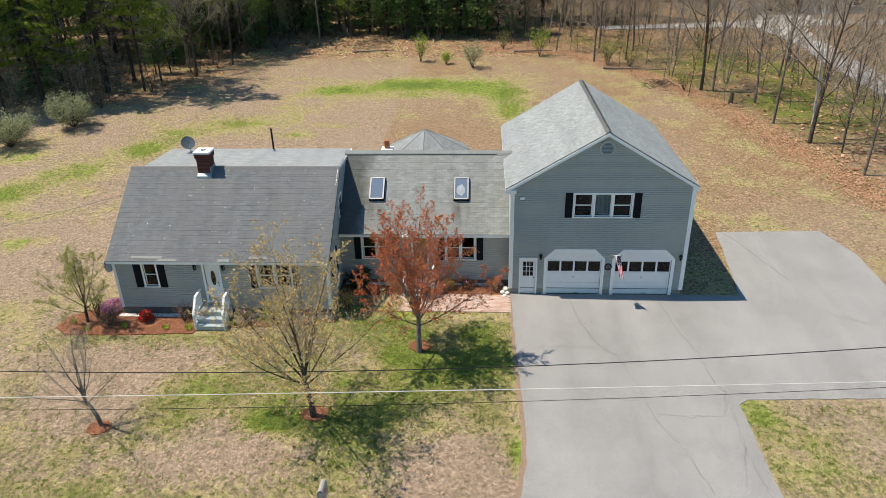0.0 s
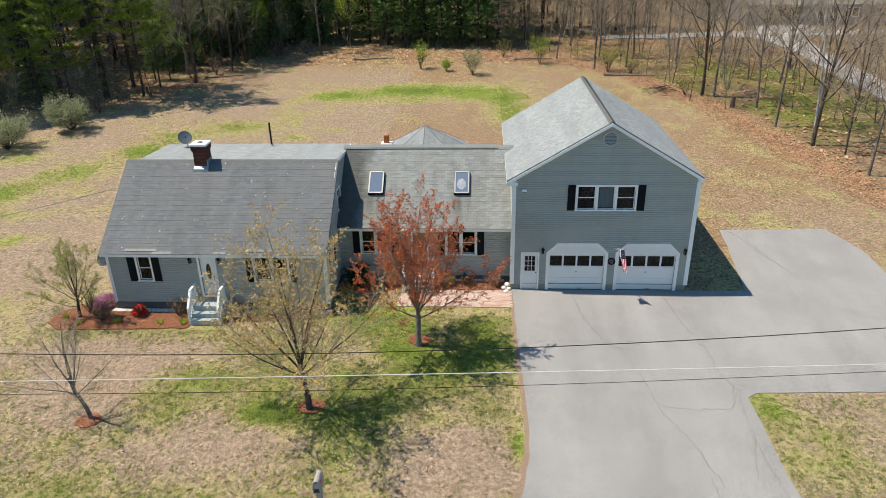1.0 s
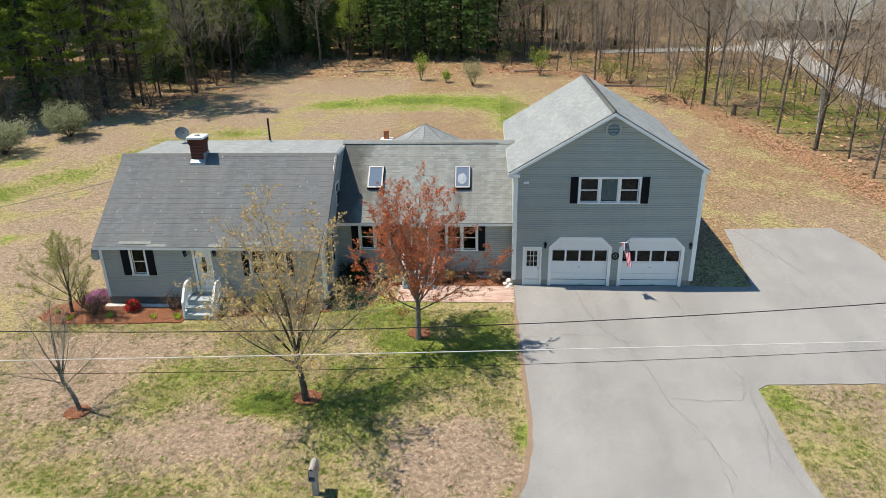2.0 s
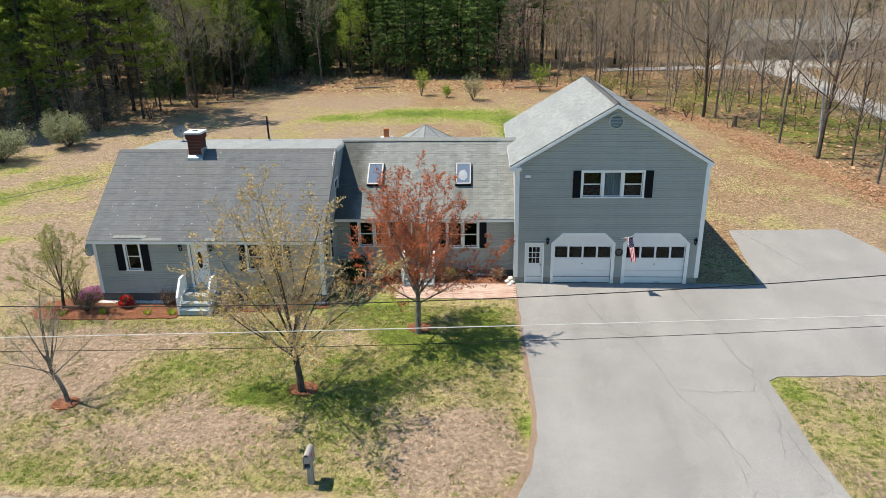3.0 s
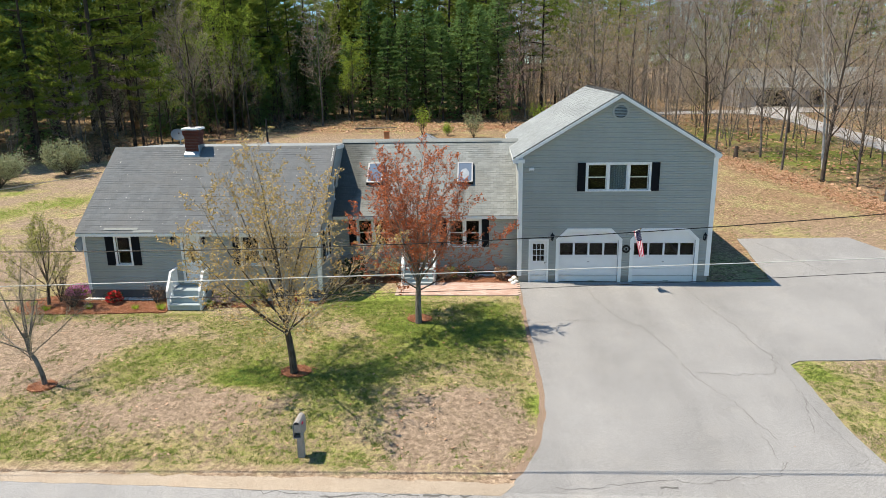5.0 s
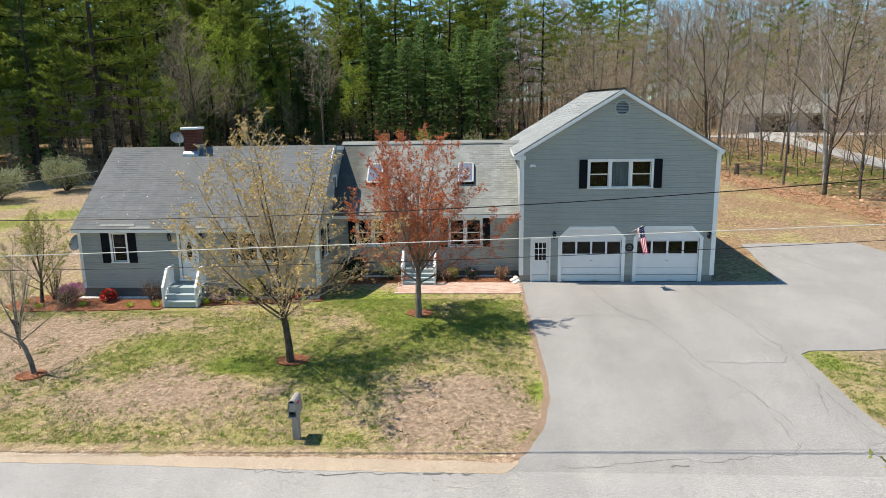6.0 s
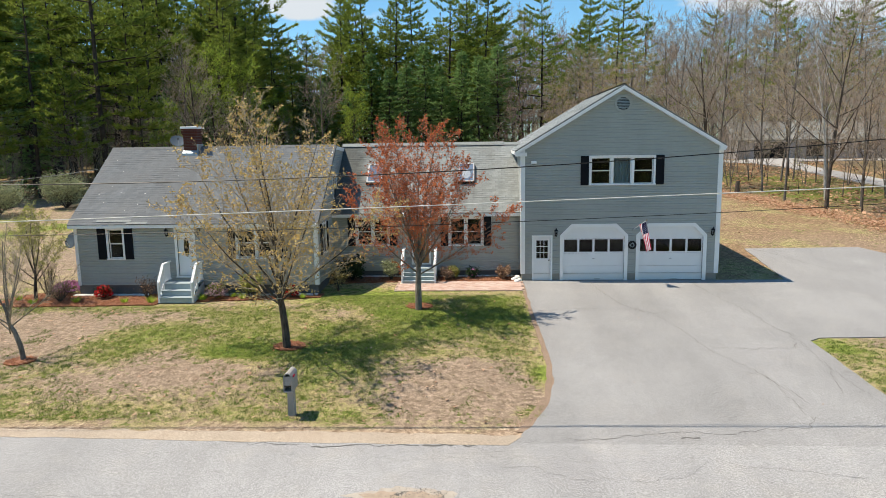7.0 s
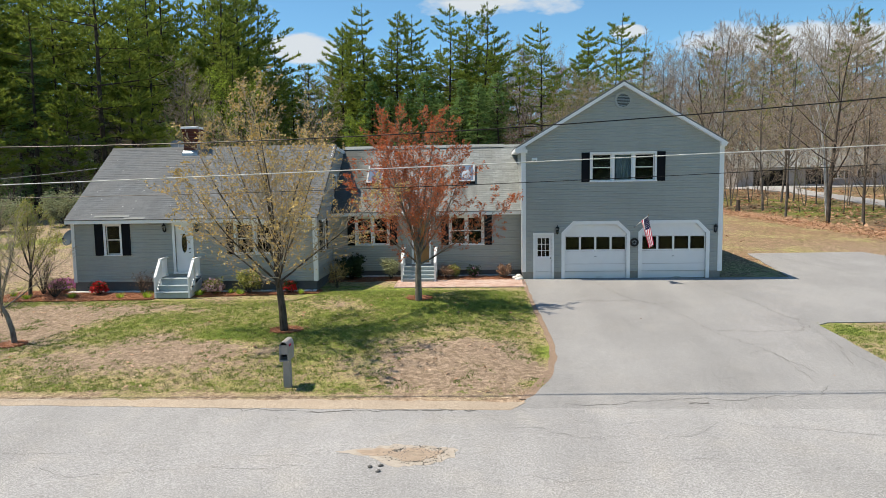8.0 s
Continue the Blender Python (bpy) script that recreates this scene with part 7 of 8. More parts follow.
x0, z0 = -5.17, gz + 0.73
g = Geo()
g.loft([[(x0 + a, y, z0 + b) for a, b in arch] for y in (16.80, 17.36)][::-1], False)
g.quad(*[(x0 + a, 17.36, z0 + b) for a, b in arch])
inner = [(a * 0.86, 0.03 + b * 0.90) for a, b in arch]
for k in range(len(arch)):
    m = (k + 1) % len(arch)
    g.quad((x0 + arch[k][0], 16.80, z0 + arch[k][1]), (x0 + arch[m][0], 16.80, z0 + arch[m][1]), (x0 + inner[m][0], 16.80, z0 + inner[m][1]), (x0 + inner[k][0], 16.80, z0 + inner[k][1]))
    g.quad((x0 + inner[k][0], 16.80, z0 + inner[k][1]), (x0 + inner[m][0], 16.80, z0 + inner[m][1]), (x0 + inner[m][0], 17.30, z0 + inner[m][1]), (x0 + inner[k][0], 17.30, z0 + inner[k][1]))
part("shell", g, GREYBOX, box, "rounded grey shell with open front")
part("slot_lining", Geo().box(x0 - 0.09, x0 + 0.09, 17.2, 17.25, z0 + 0.04, z0 + 0.44), SHUTTER, box)
part("mail_door", Geo().bevel_box(x0 - 0.09, x0 + 0.09, 16.82, 16.84, z0 + 0.20, z0 + 0.42, 0.01), GREYBOX, box)
part("divider", Geo().box(x0 - 0.094, x0 + 0.094, 16.82, 17.2, z0 + 0.18, z0 + 0.20), GREYBOX, box)
part("signal_flag", Geo().box(x0 + 0.114, x0 + 0.124, 16.92, 17.06, z0 + 0.36, z0 + 0.41), RED, box, "faded red signal flag")


def dish(x, y, z, r, aim, foot, label):
    e = thing("satellite_dish", foot, label, "satellite dish", "satellite dishes")
    d = Vector(aim).normalized()
    side = d.cross(UP).normalized()
    up = side.cross(d)
    c = Vector((x, y, z))
    rings = []
    for k in range(6):
        s = k / 5
        rings.append([c + (side * math.cos(a) + up * math.sin(a) * 1.1) * r * s + d * 0.16 * r * s * s for a in (2 * math.pi * j / 20 for j in range(20))])
    g = Geo().loft(rings[1:], False)
    g.quad(*rings[1])
    back = [[p - d * 0.02 for p in ring] for ring in rings]
    g.loft(back[1:][::-1], False)
    g.quad(*back[1][::-1])
    part("reflector", g, DISHGREY, e)
    f = c + d * r * 0.95 - up * r * 0.45
    part("feed_arm", Geo().tube([c - up * r * 1.0 + d * 0.1 * r, f], 0.012, 6), STEEL, e)
    part("feed_horn", Geo().tube([f - d * 0.06, f, f + d * 0.02], [0.03, 0.04, 0.03], 8), DARKMETAL, e)
    p = Vector(foot)
    part("mast", Geo().tube([p, Vector((p.x, p.y, c.z - 0.15)) if abs(p.x - c.x) < 0.2 else p.lerp(c, 0.6), c - d * 0.04], 0.022, 8), STEEL, e)
    part("foot_plate", Geo().box(p.x - 0.09, p.x + 0.09, p.y - 0.09, p.y + 0.09, p.z - 0.03, p.z + 0.01), STEEL, e)


DISHGREY = plain("slate grey dish enamel", (0.050, 0.075, 0.10), 0.7, 0.0)
dish(-16.08, 36.0, 6.50, 0.37, (0.35, -0.60, 0.75), (-16.05, 36.12, 6.0), "grey satellite dish on the shed dormer roof")
dish(-18.45, 29.75, 2.18, 0.34, (-0.25, -0.85, 0.45), (-17.84, 29.95, 1.95), "grey satellite dish on the gable wall")
pipe = thing("vent_pipe", (-11.37, 36.2, 5.97), "dark upright vent pipe on the dormer roof", "pipe")
part("stack", Geo().tube([(-11.37, 36.2, 5.9), (-11.39, 36.22, 7.26)], 0.05, 10), DARKMETAL, pipe)
part("collar", Geo().lathe(-11.37, 36.2, [(0.14, 5.96), (0.12, 6.0), (0.06, 6.08)], 10), LEAD, pipe)

# overhead lines along the road: height at x = 0, slope, sag, y at x = 0, skew, radius
CABLE = plain("pale aluminium cable", (0.60, 0.60, 0.58), 0.6, 0.0)
CABLE_GREY = plain("weathered grey cable", (0.22, 0.22, 0.21), 0.7, 0.0)
LINES = [(5.64, 0.0428, 0.0020, 16.8, 0.02, 0.013, DARKMETAL, "black twisted power line over the lawn"), (4.82, 0.0292, 0.0002, 16.8, 0.02, 0.012, CABLE, "pale bare cable over the lawn"), (4.34, 0.0257, 0.0010, 16.8, 0.04, 0.008, DARKMETAL, "thin black cable over the lawn")]
for a, b, c, y0, k, r, m, lab in LINES:
    solo("overhead_cable", Geo().tube([(x, y0 + k * x, a + b * x + c * x * x) for x in range(-46, 47, 2)], r, 6), m, lab, "cable", "overhead cables")
for x in (-46.0, 46.0):
    py = 16.8 + 0.02 * x + 0.12
    pole = thing("utility_pole", (x, py, ground_z(py)), "weathered wooden utility pole beside the road", "utility pole", "utility poles")
    part("shaft", Geo().tube([(x, py, ground_z(py) - 0.3), (x, py, 14.0)], [0.16, 0.11], 10), BARK_PALE, pole)
    for a, b, c, y0, k, r, m, lab in LINES:
        z = a + b * x + c * x * x
        part("insulator", Geo().tube([(x, py, z), (x, y0 + k * x, z)], 0.035, 8), STEEL, pole)

drop = Geo().tube([Vector((-17.92, 31.42, 5.26)).lerp(Vector((-46.0, 16.0, 6.6)), k / 16) - Vector((0, 0, 5.6 * (k / 16) * (1 - k / 16))) for k in range(17)], 0.014, 6)
solo("service_cable", drop, CABLE_GREY, "grey twisted service cable from the gable to the pole", "cable")

# young leafy tree on the near verge of the road
t = Tree(58, 3, (14, 8, 6), (0.42, 0.45, 0.45), (0.9, 0.7, 0.6), (0.0, 0.03, 0.02, 0.0), (0.05, 0.1, 0.15, 0.2), (8, 5, 3, 3), (8, 5, 3, 2), (0.25, 0.2, 0.2), leaf=0.06, leaves=5, spread=0.08, taper=0.92, decay=0.5, leaf_from=2)
t.branch(Vector((0, 0, 0)), UP.copy(), 7.6, 0.10)
place(tree_thing("verge_tree", t, BARK, LEAF_OLIVE, "young leafy tree on the near verge"), 7.72, 7.8, 0)

# ---- beds, pavers, edging ----
def bed(outline, label, lift=0.05, seed=1):
    pts = jagged(outline + [outline[0]], 0.05, 0.3, seed)[:-1]
    m = sheet(pts, lift, 0.08)
    m.materials.append(MULCH)
    body = tagged(new("mulch_bed", m), label, "mulch", "mulch beds", "structure")
    xs, ys = [p[0] for p in outline], [p[1] for p in outline]
    rng, g = random.Random(seed + 900), Geo()
    for k in range(int((max(xs) - min(xs)) * (max(ys) - min(ys)) * 330)):
        x, y = rng.uniform(min(xs), max(xs)), rng.uniform(min(ys), max(ys))
        inside = False
        for (ax, ay), (bx, by) in zip(outline, outline[1:] + outline[:1]):
            if (ay > y) != (by > y) and x < ax + (bx - ax) * (y - ay) / (by - ay):
                inside = not inside
        if not inside:
            continue
        spill = y < min(ys) + 0.75 * (max(ys) - min(ys)) or max(xs) - min(xs) < 1.5
        x, y = x + (rng.gauss(0, 0.07) if spill else 0), y + (rng.gauss(0, 0.10) if spill else 0)
        a, s, w = rng.uniform(0, 6.283), rng.uniform(0.02, 0.055), rng.uniform(0.006, 0.014)
        p, d, e = Vector((x, y, ground_z(y, x) + lift + 0.006)), Vector((math.cos(a), math.sin(a), rng.uniform(-0.2, 0.5))) * s, Vector((-math.sin(a), math.cos(a), rng.uniform(-0.5, 0.5))) * w
        p.z += abs(d.z)
        g.quad(p - d - e, p + d - e, p + d + e, p - d + e)
    part("bark_chips", g, CHIP, body, "", kind="stuff")
    return body


bed([(-20.6, 27.5), (-19.8, 26.95), (-16.2, 27.05), (-13.62, 27.25), (-13.62, 28.84), (-17.7, 28.84), (-19.2, 29.25), (-20.4, 28.5)], "rust-red bark mulch bed along the house", 0.05, 81)
bed([(-12.12, 27.7), (-9.6, 27.95), (-7.0, 28.25), (-6.95, 28.84), (-12.12, 28.84)], "rust-red bark mulch bed along the house", 0.05, 82)
bed([(-2.26, 30.88), (1.30, 30.88), (1.50, 31.94), (-2.26, 31.94)], "rust-red bark mulch bed by the wing", 0.05, 83)
bed([(-7.1, 30.6), (-3.82, 30.9), (-3.82, 31.94), (-7.1, 31.94)], "shaded bark mulch bed by the wing", 0.04, 84)
for x, y, r, s in ((-6.47, 21.62, 0.55, 85), (-2.6, 26.16, 0.52, 86), (-15.1, 20.82, 0.50, 87)):
    bed([(x + r * math.cos(k * math.pi / 5), y + 0.8 * r * math.sin(k * math.pi / 5)) for k in range(10)], "rust-red mulch ring round a young tree", 0.045, s)


def pebbles(x0, x1, y0, y1, n, seed, size, label):
    rng, g = random.Random(seed), Geo()
    for k in range(n):
        x, y, s = rng.uniform(x0, x1), rng.uniform(y0, y1), size * rng.uniform(0.6, 1.4)
        z = ground_z(y) + 0.05
        a = rng.uniform(0, 1.5)
        ring = lambda f, h: [(x + s * f * math.cos(a + j * 1.2566), y + s * f * 0.8 * math.sin(a + j * 1.2566), z + h) for j in range(5)]
        g.loft([ring(1.0, -0.01), ring(0.9, s * 0.5), ring(0.4, s * 0.75)])
    return solo("edging_stones", g, STONE, label, "stones", "", "stuff")


pebbles(-17.9, -14.6, 28.52, 28.78, 900, 5, 0.035, "strip of white stones under the siding")
pebbles(-11.9, -7.2, 28.52, 28.78, 700, 6, 0.035, "strip of white stones under the siding")
pebbles(-2.1, 1.3, 31.70, 31.92, 500, 7, 0.035, "strip of white stones under the siding")
pebbles(-7.0, -3.9, 31.70, 31.92, 400, 8, 0.035, "strip of white stones under the siding")
for k, (x, y, s) in enumerate(((1.42, 31.35, 0.17), (1.25, 31.05, 0.14), (1.50, 30.98, 0.12), (1.36, 30.72, 0.13))):
    rng, g = random.Random(k), Geo()
    z = ground_z(y)
    rings = []
    for f, h in ((0.8, 0.0), (1.0, 0.35), (0.85, 0.8), (0.4, 1.1)):
        rings.append([(x + s * f * rng.uniform(0.85, 1.1) * math.cos(j * 0.785), y + s * f * rng.uniform(0.85, 1.1) * math.sin(j * 0.785), z + s * h) for j in range(8)])
    solo("white_stone", g.loft(rings), STONE, "large white stone at the bed's corner", "stone", "white stones", smooth=True)

# brick walk between the steps and the drive
walkway = thing("brick_walk", (-1.15, 30.07, ground_z(30.07)), "salmon brick walk in running bond by the lawn", "path", kind="structure")
m = sheet([(-4.0, 29.28), (1.64, 29.28), (1.64, 30.86), (-4.0, 30.86)], 0.022, 0.05)
part("sand_bed", m, SAND, walkway)
bm = Geo().bevel_box(-0.117, 0.117, -0.057, 0.057, 0.0, 0.030, 0.006).mesh("brick")
bm.materials.append(PAVER)
rng = random.Random(9)
for j in range(13):
    y = 29.35 + j * 0.1205
    x = -3.88 + (0.12 if j % 2 else 0.0)
    while x < 1.56:
        b = part("brick", bm, PAVER, walkway)
        b.location = Vector((x, y, ground_z(y) + 0.016 + rng.uniform(-0.003, 0.004))) - Vector(walkway.location)
        b.rotation_euler = (0.053 + rng.uniform(-0.01, 0.01), rng.uniform(-0.01, 0.01), rng.uniform(-0.012, 0.012))
        x += 0.2405

# pothole patch: thin washed sand, a ring of broken asphalt bits and pale gravel inside
DUST = plain("washed tan sand", (0.385, 0.342, 0.290), 1.0, vary=0.25, scale=6)
DUST_DARK = plain("reddish washed sand", (0.350, 0.275, 0.210), 1.0, vary=0.3, scale=9)
for outline, lift, mat, seed in (([(-3.15, 13.30), (-2.5, 13.48), (-1.9, 13.66), (-0.8, 13.50), (-0.75, 13.05), (-1.3, 12.72), (-1.8, 12.62), (-2.3, 12.98)], 0.0335, DUST, 15),
                                 ([(-2.75, 13.32), (-2.25, 13.47), (-1.95, 13.40), (-2.0, 13.1), (-2.35, 13.1)], 0.0375, DUST_DARK, 16), ([(-2.02, 13.32), (-1.5, 13.46), (-1.0, 13.36), (-1.10, 13.02), (-1.65, 12.86), (-1.98, 13.05)], 0.0405, DUST_DARK, 17)):
    m = sheet(jagged(outline + [outline[0]], 0.10, 0.10, seed)[:-1], lift, 0.003)
    m.materials.append(mat)
    tagged(new("sand_patch", m), "thin sand washed round the broken road patch", "sand", "", "structure")
rng = random.Random(31)
for label, count, colour, ring_at, wide, size in (("pale brown gravel in a broken road patch", 620, (0.36, 0.30, 0.235), 0.0, 0.30, (0.005, 0.013)), ("dark crumbs of broken asphalt round the patch", 420, (0.150, 0.140, 0.126), 0.50, 0.12, (0.006, 0.017))):
    g = Geo()
    for k in range(count):
        a, r = rng.uniform(0, 6.28), abs(rng.gauss(ring_at, wide))
        if ring_at and math.sin(a) < 0.2 and rng.random() < 0.55:
            continue
        x, y, size_k = -1.53 + r * math.cos(a), 13.16 + r * 0.60 * math.sin(a), rng.uniform(*size)
        z = ground_z(y) + 0.034
        ring = lambda f, h: [(x + size_k * f * math.cos(j * 1.2566 + k), y + size_k * f * math.sin(j * 1.2566 + k), z + h) for j in range(5)]
        g.loft([ring(1.0, 0.0), ring(0.8, size_k * 0.7), ring(0.3, size_k)])
    solo("loose_gravel", g, plain(label, colour, 1.0, vary=0.4, scale=25), label, "gravel", "", "stuff")
for k, (x, y) in enumerate(((-2.35, 12.62), (-2.16, 12.45), (-2.15, 12.68))):
    g, rng = Geo(), random.Random(k + 50)
    z = ground_z(y) + 0.03
    g.loft([[(x + 0.055 * f * rng.uniform(0.4, 1.3) * math.cos(j), y + 0.05 * f * rng.uniform(0.6, 1.2) * math.sin(j), z + h) for j in range(6)] for f, h in ((1.0, 0.0), (0.8, 0.03), (0.2, 0.05))])
    solo("asphalt_lump", g, CRACK, "small dark lump of broken asphalt", "debris", "asphalt lumps")


# ---- shrubs and flowers ----
def shrub(name, seed, w, h, leaf_mat, leaf, leaves, label, category="shrub", stems=7, kids=(6, 4), twiggy=BARK, flowers=None, group=""):
    t = Tree(seed, 2, kids, (0.55, 0.5), (0.6, 0.6), (0.04, 0.05, 0.0), (0.12, 0.16, 0.2), (4, 3, 3), (4, 3, 2), (0.15, 0.15), leaf=leaf, leaves=leaves, spread=leaf * 2.0, decay=0.4, leaf_from=1)
    for k in range(stems):
        a = 6.283 * k / stems + t.rng.uniform(-0.3, 0.3)
        s = w / h * t.rng.uniform(0.35, 1.0)
        t.branch(Vector((0.04 * math.cos(a), 0.04 * math.sin(a), 0)), Vector((s * math.cos(a), s * math.sin(a), 1)).normalized(), h * t.rng.uniform(0.75, 1.05), 0.012 + 0.006 * h)
    e = tree_thing(name, t, twiggy, leaf_mat, label, category, group, "foliage", "stem")
    if flowers:
        mat, size, count = flowers
        f = Tree(seed + 1, 0, (), (), (), (0,), (0,), (3,), (1,), (), leaf=size)
        for k in range(count):
            a, b = f.rng.uniform(0, 6.283), math.acos(f.rng.uniform(0.05, 1.0))
            q = Vector((w * math.sin(b) * math.cos(a), w * math.sin(b) * math.sin(a), h * 0.25 + h * 0.80 * math.cos(b))) * f.rng.uniform(0.75, 1.05)
            f.put_leaf(q)
        part("blossom", f.leafage, mat, e)
    return e


def put(ob, x, y, turn=0.0, size=1.0):
    return place(ob, x, y, turn, size, -0.03)


put(shrub("azalea", 301, 0.36, 0.55, LEAF_DARK, 0.04, 3, "scarlet flowering azalea in the mulch bed", flowers=(FLOWER_RED, 0.055, 420), group="red azaleas"), -16.35, 28.20)
put(shrub("azalea", 302, 0.30, 0.50, LEAF_DARK, 0.04, 3, "scarlet flowering azalea in the mulch bed", flowers=(FLOWER_RED, 0.055, 320), group="red azaleas"), -8.25, 28.35)
put(shrub("azalea", 303, 0.60, 0.52, LEAF_OLIVE, 0.04, 3, "pink flowering azalea at the house corner", flowers=(FLOWER_PINK, 0.06, 700)), -18.45, 29.1)
put(shrub("rhododendron", 304, 0.48, 0.62, LEAF_OLIVE, 0.05, 3, "pale lilac flowering bush beside the steps", flowers=(FLOWER_PALE, 0.06, 420)), -11.45, 28.25)
put(shrub("rhododendron", 305, 0.26, 0.42, LEAF_DARK, 0.045, 4, "small bush with crimson flowers by the wing", flowers=(FLOWER_PINK, 0.05, 90)), -0.62, 31.45)
put(shrub("round_bush", 306, 0.60, 0.98, LEAF_OLIVE, 0.05, 5, "round olive-green bush under the window", stems=10), -9.95, 28.30)
put(shrub("bare_bush", 307, 0.50, 0.80, LEAF_RUST, 0.028, 1, "twiggy reddish bush beside the steps", stems=12), -14.45, 28.25)
put(shrub("bare_bush", 308, 0.95, 0.95, LEAF_RUST, 0.028, 1, "wide twiggy reddish bush in the mulch bed", stems=16), -18.0, 27.75)
put(shrub("bare_bush", 309, 0.40, 1.5, LEAF_OLIVE, 0.03, 1, "tall thin twiggy shrub at the bed's end", stems=10), -18.9, 28.4)
put(shrub("yew_bush", 310, 0.75, 0.95, LEAF_DARK, 0.06, 7, "dark evergreen bush in the shaded corner", stems=12), -6.15, 31.2)
put(shrub("boxwood_bush", 311, 0.36, 0.85, LEAF_GREY, 0.045, 6, "upright leafy green bush by the entry steps", stems=9), -4.35, 31.25)
put(shrub("rusty_bush", 312, 0.42, 0.55, LEAF_RUST, 0.035, 5, "low rust-leaved bush by the wing", stems=10, group="rusty bushes"), 0.80, 31.35)
put(shrub("rusty_bush", 313, 0.40, 0.55, LEAF_RUST, 0.035, 3, "low rust-leaved bush by the entry steps", stems=10, group="rusty bushes"), -1.80, 31.2)
put(shrub("golden_bush", 314, 0.26, 0.5, LEAF_OLIVE, 0.04, 4, "small golden-green bush by the wing", stems=8), -1.45, 31.40)
put(shrub("golden_bush", 315, 1.0, 1.7, LEAF_BUD, 0.045, 3, "loose golden budding shrub at the house corner", stems=12), -6.45, 29.35, 0.0, 0.62)
# tufts of garden bulbs
for k, (x, y, s) in enumerate(((-17.2, 27.6, 1.0), (-15.1, 27.55, 0.9), (-13.95, 27.55, 1.2), (-11.95, 28.0, 1.2), (-10.3, 28.15, 1.1), (-7.75, 28.2, 0.8), (-19.0, 27.4, 1.0), (-19.9, 27.9, 0.9), (-10.75, 28.35, 0.9))):
    rng, g = random.Random(400 + k), Geo()
    z = ground_z(y) + 0.04
    for j in range(70):
        a, r = rng.uniform(0, 6.28), rng.uniform(0, 0.14) * s
        p = Vector((x + r * math.cos(a), y + r * math.sin(a), z))
        d = Vector((math.cos(a) * 0.6, math.sin(a) * 0.6, 1)).normalized() * rng.uniform(0.12, 0.30) * s
        b = d.cross(UP).normalized() * 0.014
        g.quad(p - b, p + b, p + d * 0.7 + b * 0.8 + Vector((0, 0, 0)), p + d)
    solo("daffodil_clump", g, LEAF_LIME, "clump of green bulb leaves in the mulch", "plant", "bulb clumps")

# shrubs out on the back lawn and by the pine wood
put(shrub("back_shrub", 321, 1.0, 2.6, LEAF_LIME, 0.07, 3, "thin budding shrub on the back lawn", stems=9, group="back shrubs"), -6.95, 80.0)
put(shrub("back_shrub", 322, 1.4, 2.4, LEAF_GREY, 0.07, 4, "grey-green shrub on the back lawn", stems=11, group="back shrubs"), -1.05, 77.2)
put(shrub("back_shrub", 323, 1.2, 2.8, LEAF_LIME, 0.07, 4, "leafy lime shrub by the woods", stems=9, group="back shrubs"), 6.6, 82.2)
put(shrub("back_shrub", 324, 1.3, 2.4, LEAF_OLIVE, 0.07, 3, "olive shrub by the woods' edge", stems=9, group="back shrubs"), 13.7, 77.9)
put(shrub("back_shrub", 325, 0.8, 1.2, LEAF_LIME, 0.06, 4, "low lime shrub on the back lawn", stems=8, group="back shrubs"), -4.0, 78.8)
for k, (x, y, w, h) in enumerate(((-38.4, 52.6, 3.2, 2.3), (-35.8, 57.6, 2.8, 2.2))):
    put(shrub("autumn_olive", 331 + k, w, h, LEAF_GREY, 0.060, 4, "wide grey-green shrub before the pine wood", stems=22, kids=(10, 7), group="grey shrubs"), x, y, 0, 1.22)
for k, (x, y) in enumerate(((-31.0, 74.0), (-30.0, 78.0), (-33.5, 68.5), (-28.5, 84.5), (-36.0, 63.0), (-25.5, 87.0), (-22.0, 88.5), (2.5, 86.0), (16.0, 77.0), (19.5, 68.0))):
    put(shrub("underbrush", 341 + k, 1.3, 1.9, LEAF_RUST if k < 7 else LEAF_OLIVE, 0.045, 2, "low underbrush at the foot of the woods", stems=9, group="underbrush"), x, y, 0, 1.0)
# brush pile at the rim of the woods
rng, g = random.Random(63), Geo()
for k in range(70):
    x, y = 17.6 + rng.gauss(0, 0.9), 69.2 + rng.gauss(0, 0.7)
    a, L, up = rng.uniform(0, 6.283), rng.uniform(0.6, 1.8), rng.uniform(-0.1, 0.7)
    p = Vector((x, y, ground_z(y) + rng.uniform(0.03, 0.5)))
    d = Vector((math.cos(a), math.sin(a), up)) * L * 0.5
    g.tube([p - d * 0.6, p + Vector((0, 0, 0.05)), p + d], [0.022, 0.018, 0.007], 4, False)
solo("brush_pile", g, BARK, "pile of cut grey brush at the edge of the woods", "brush", "", "stuff")
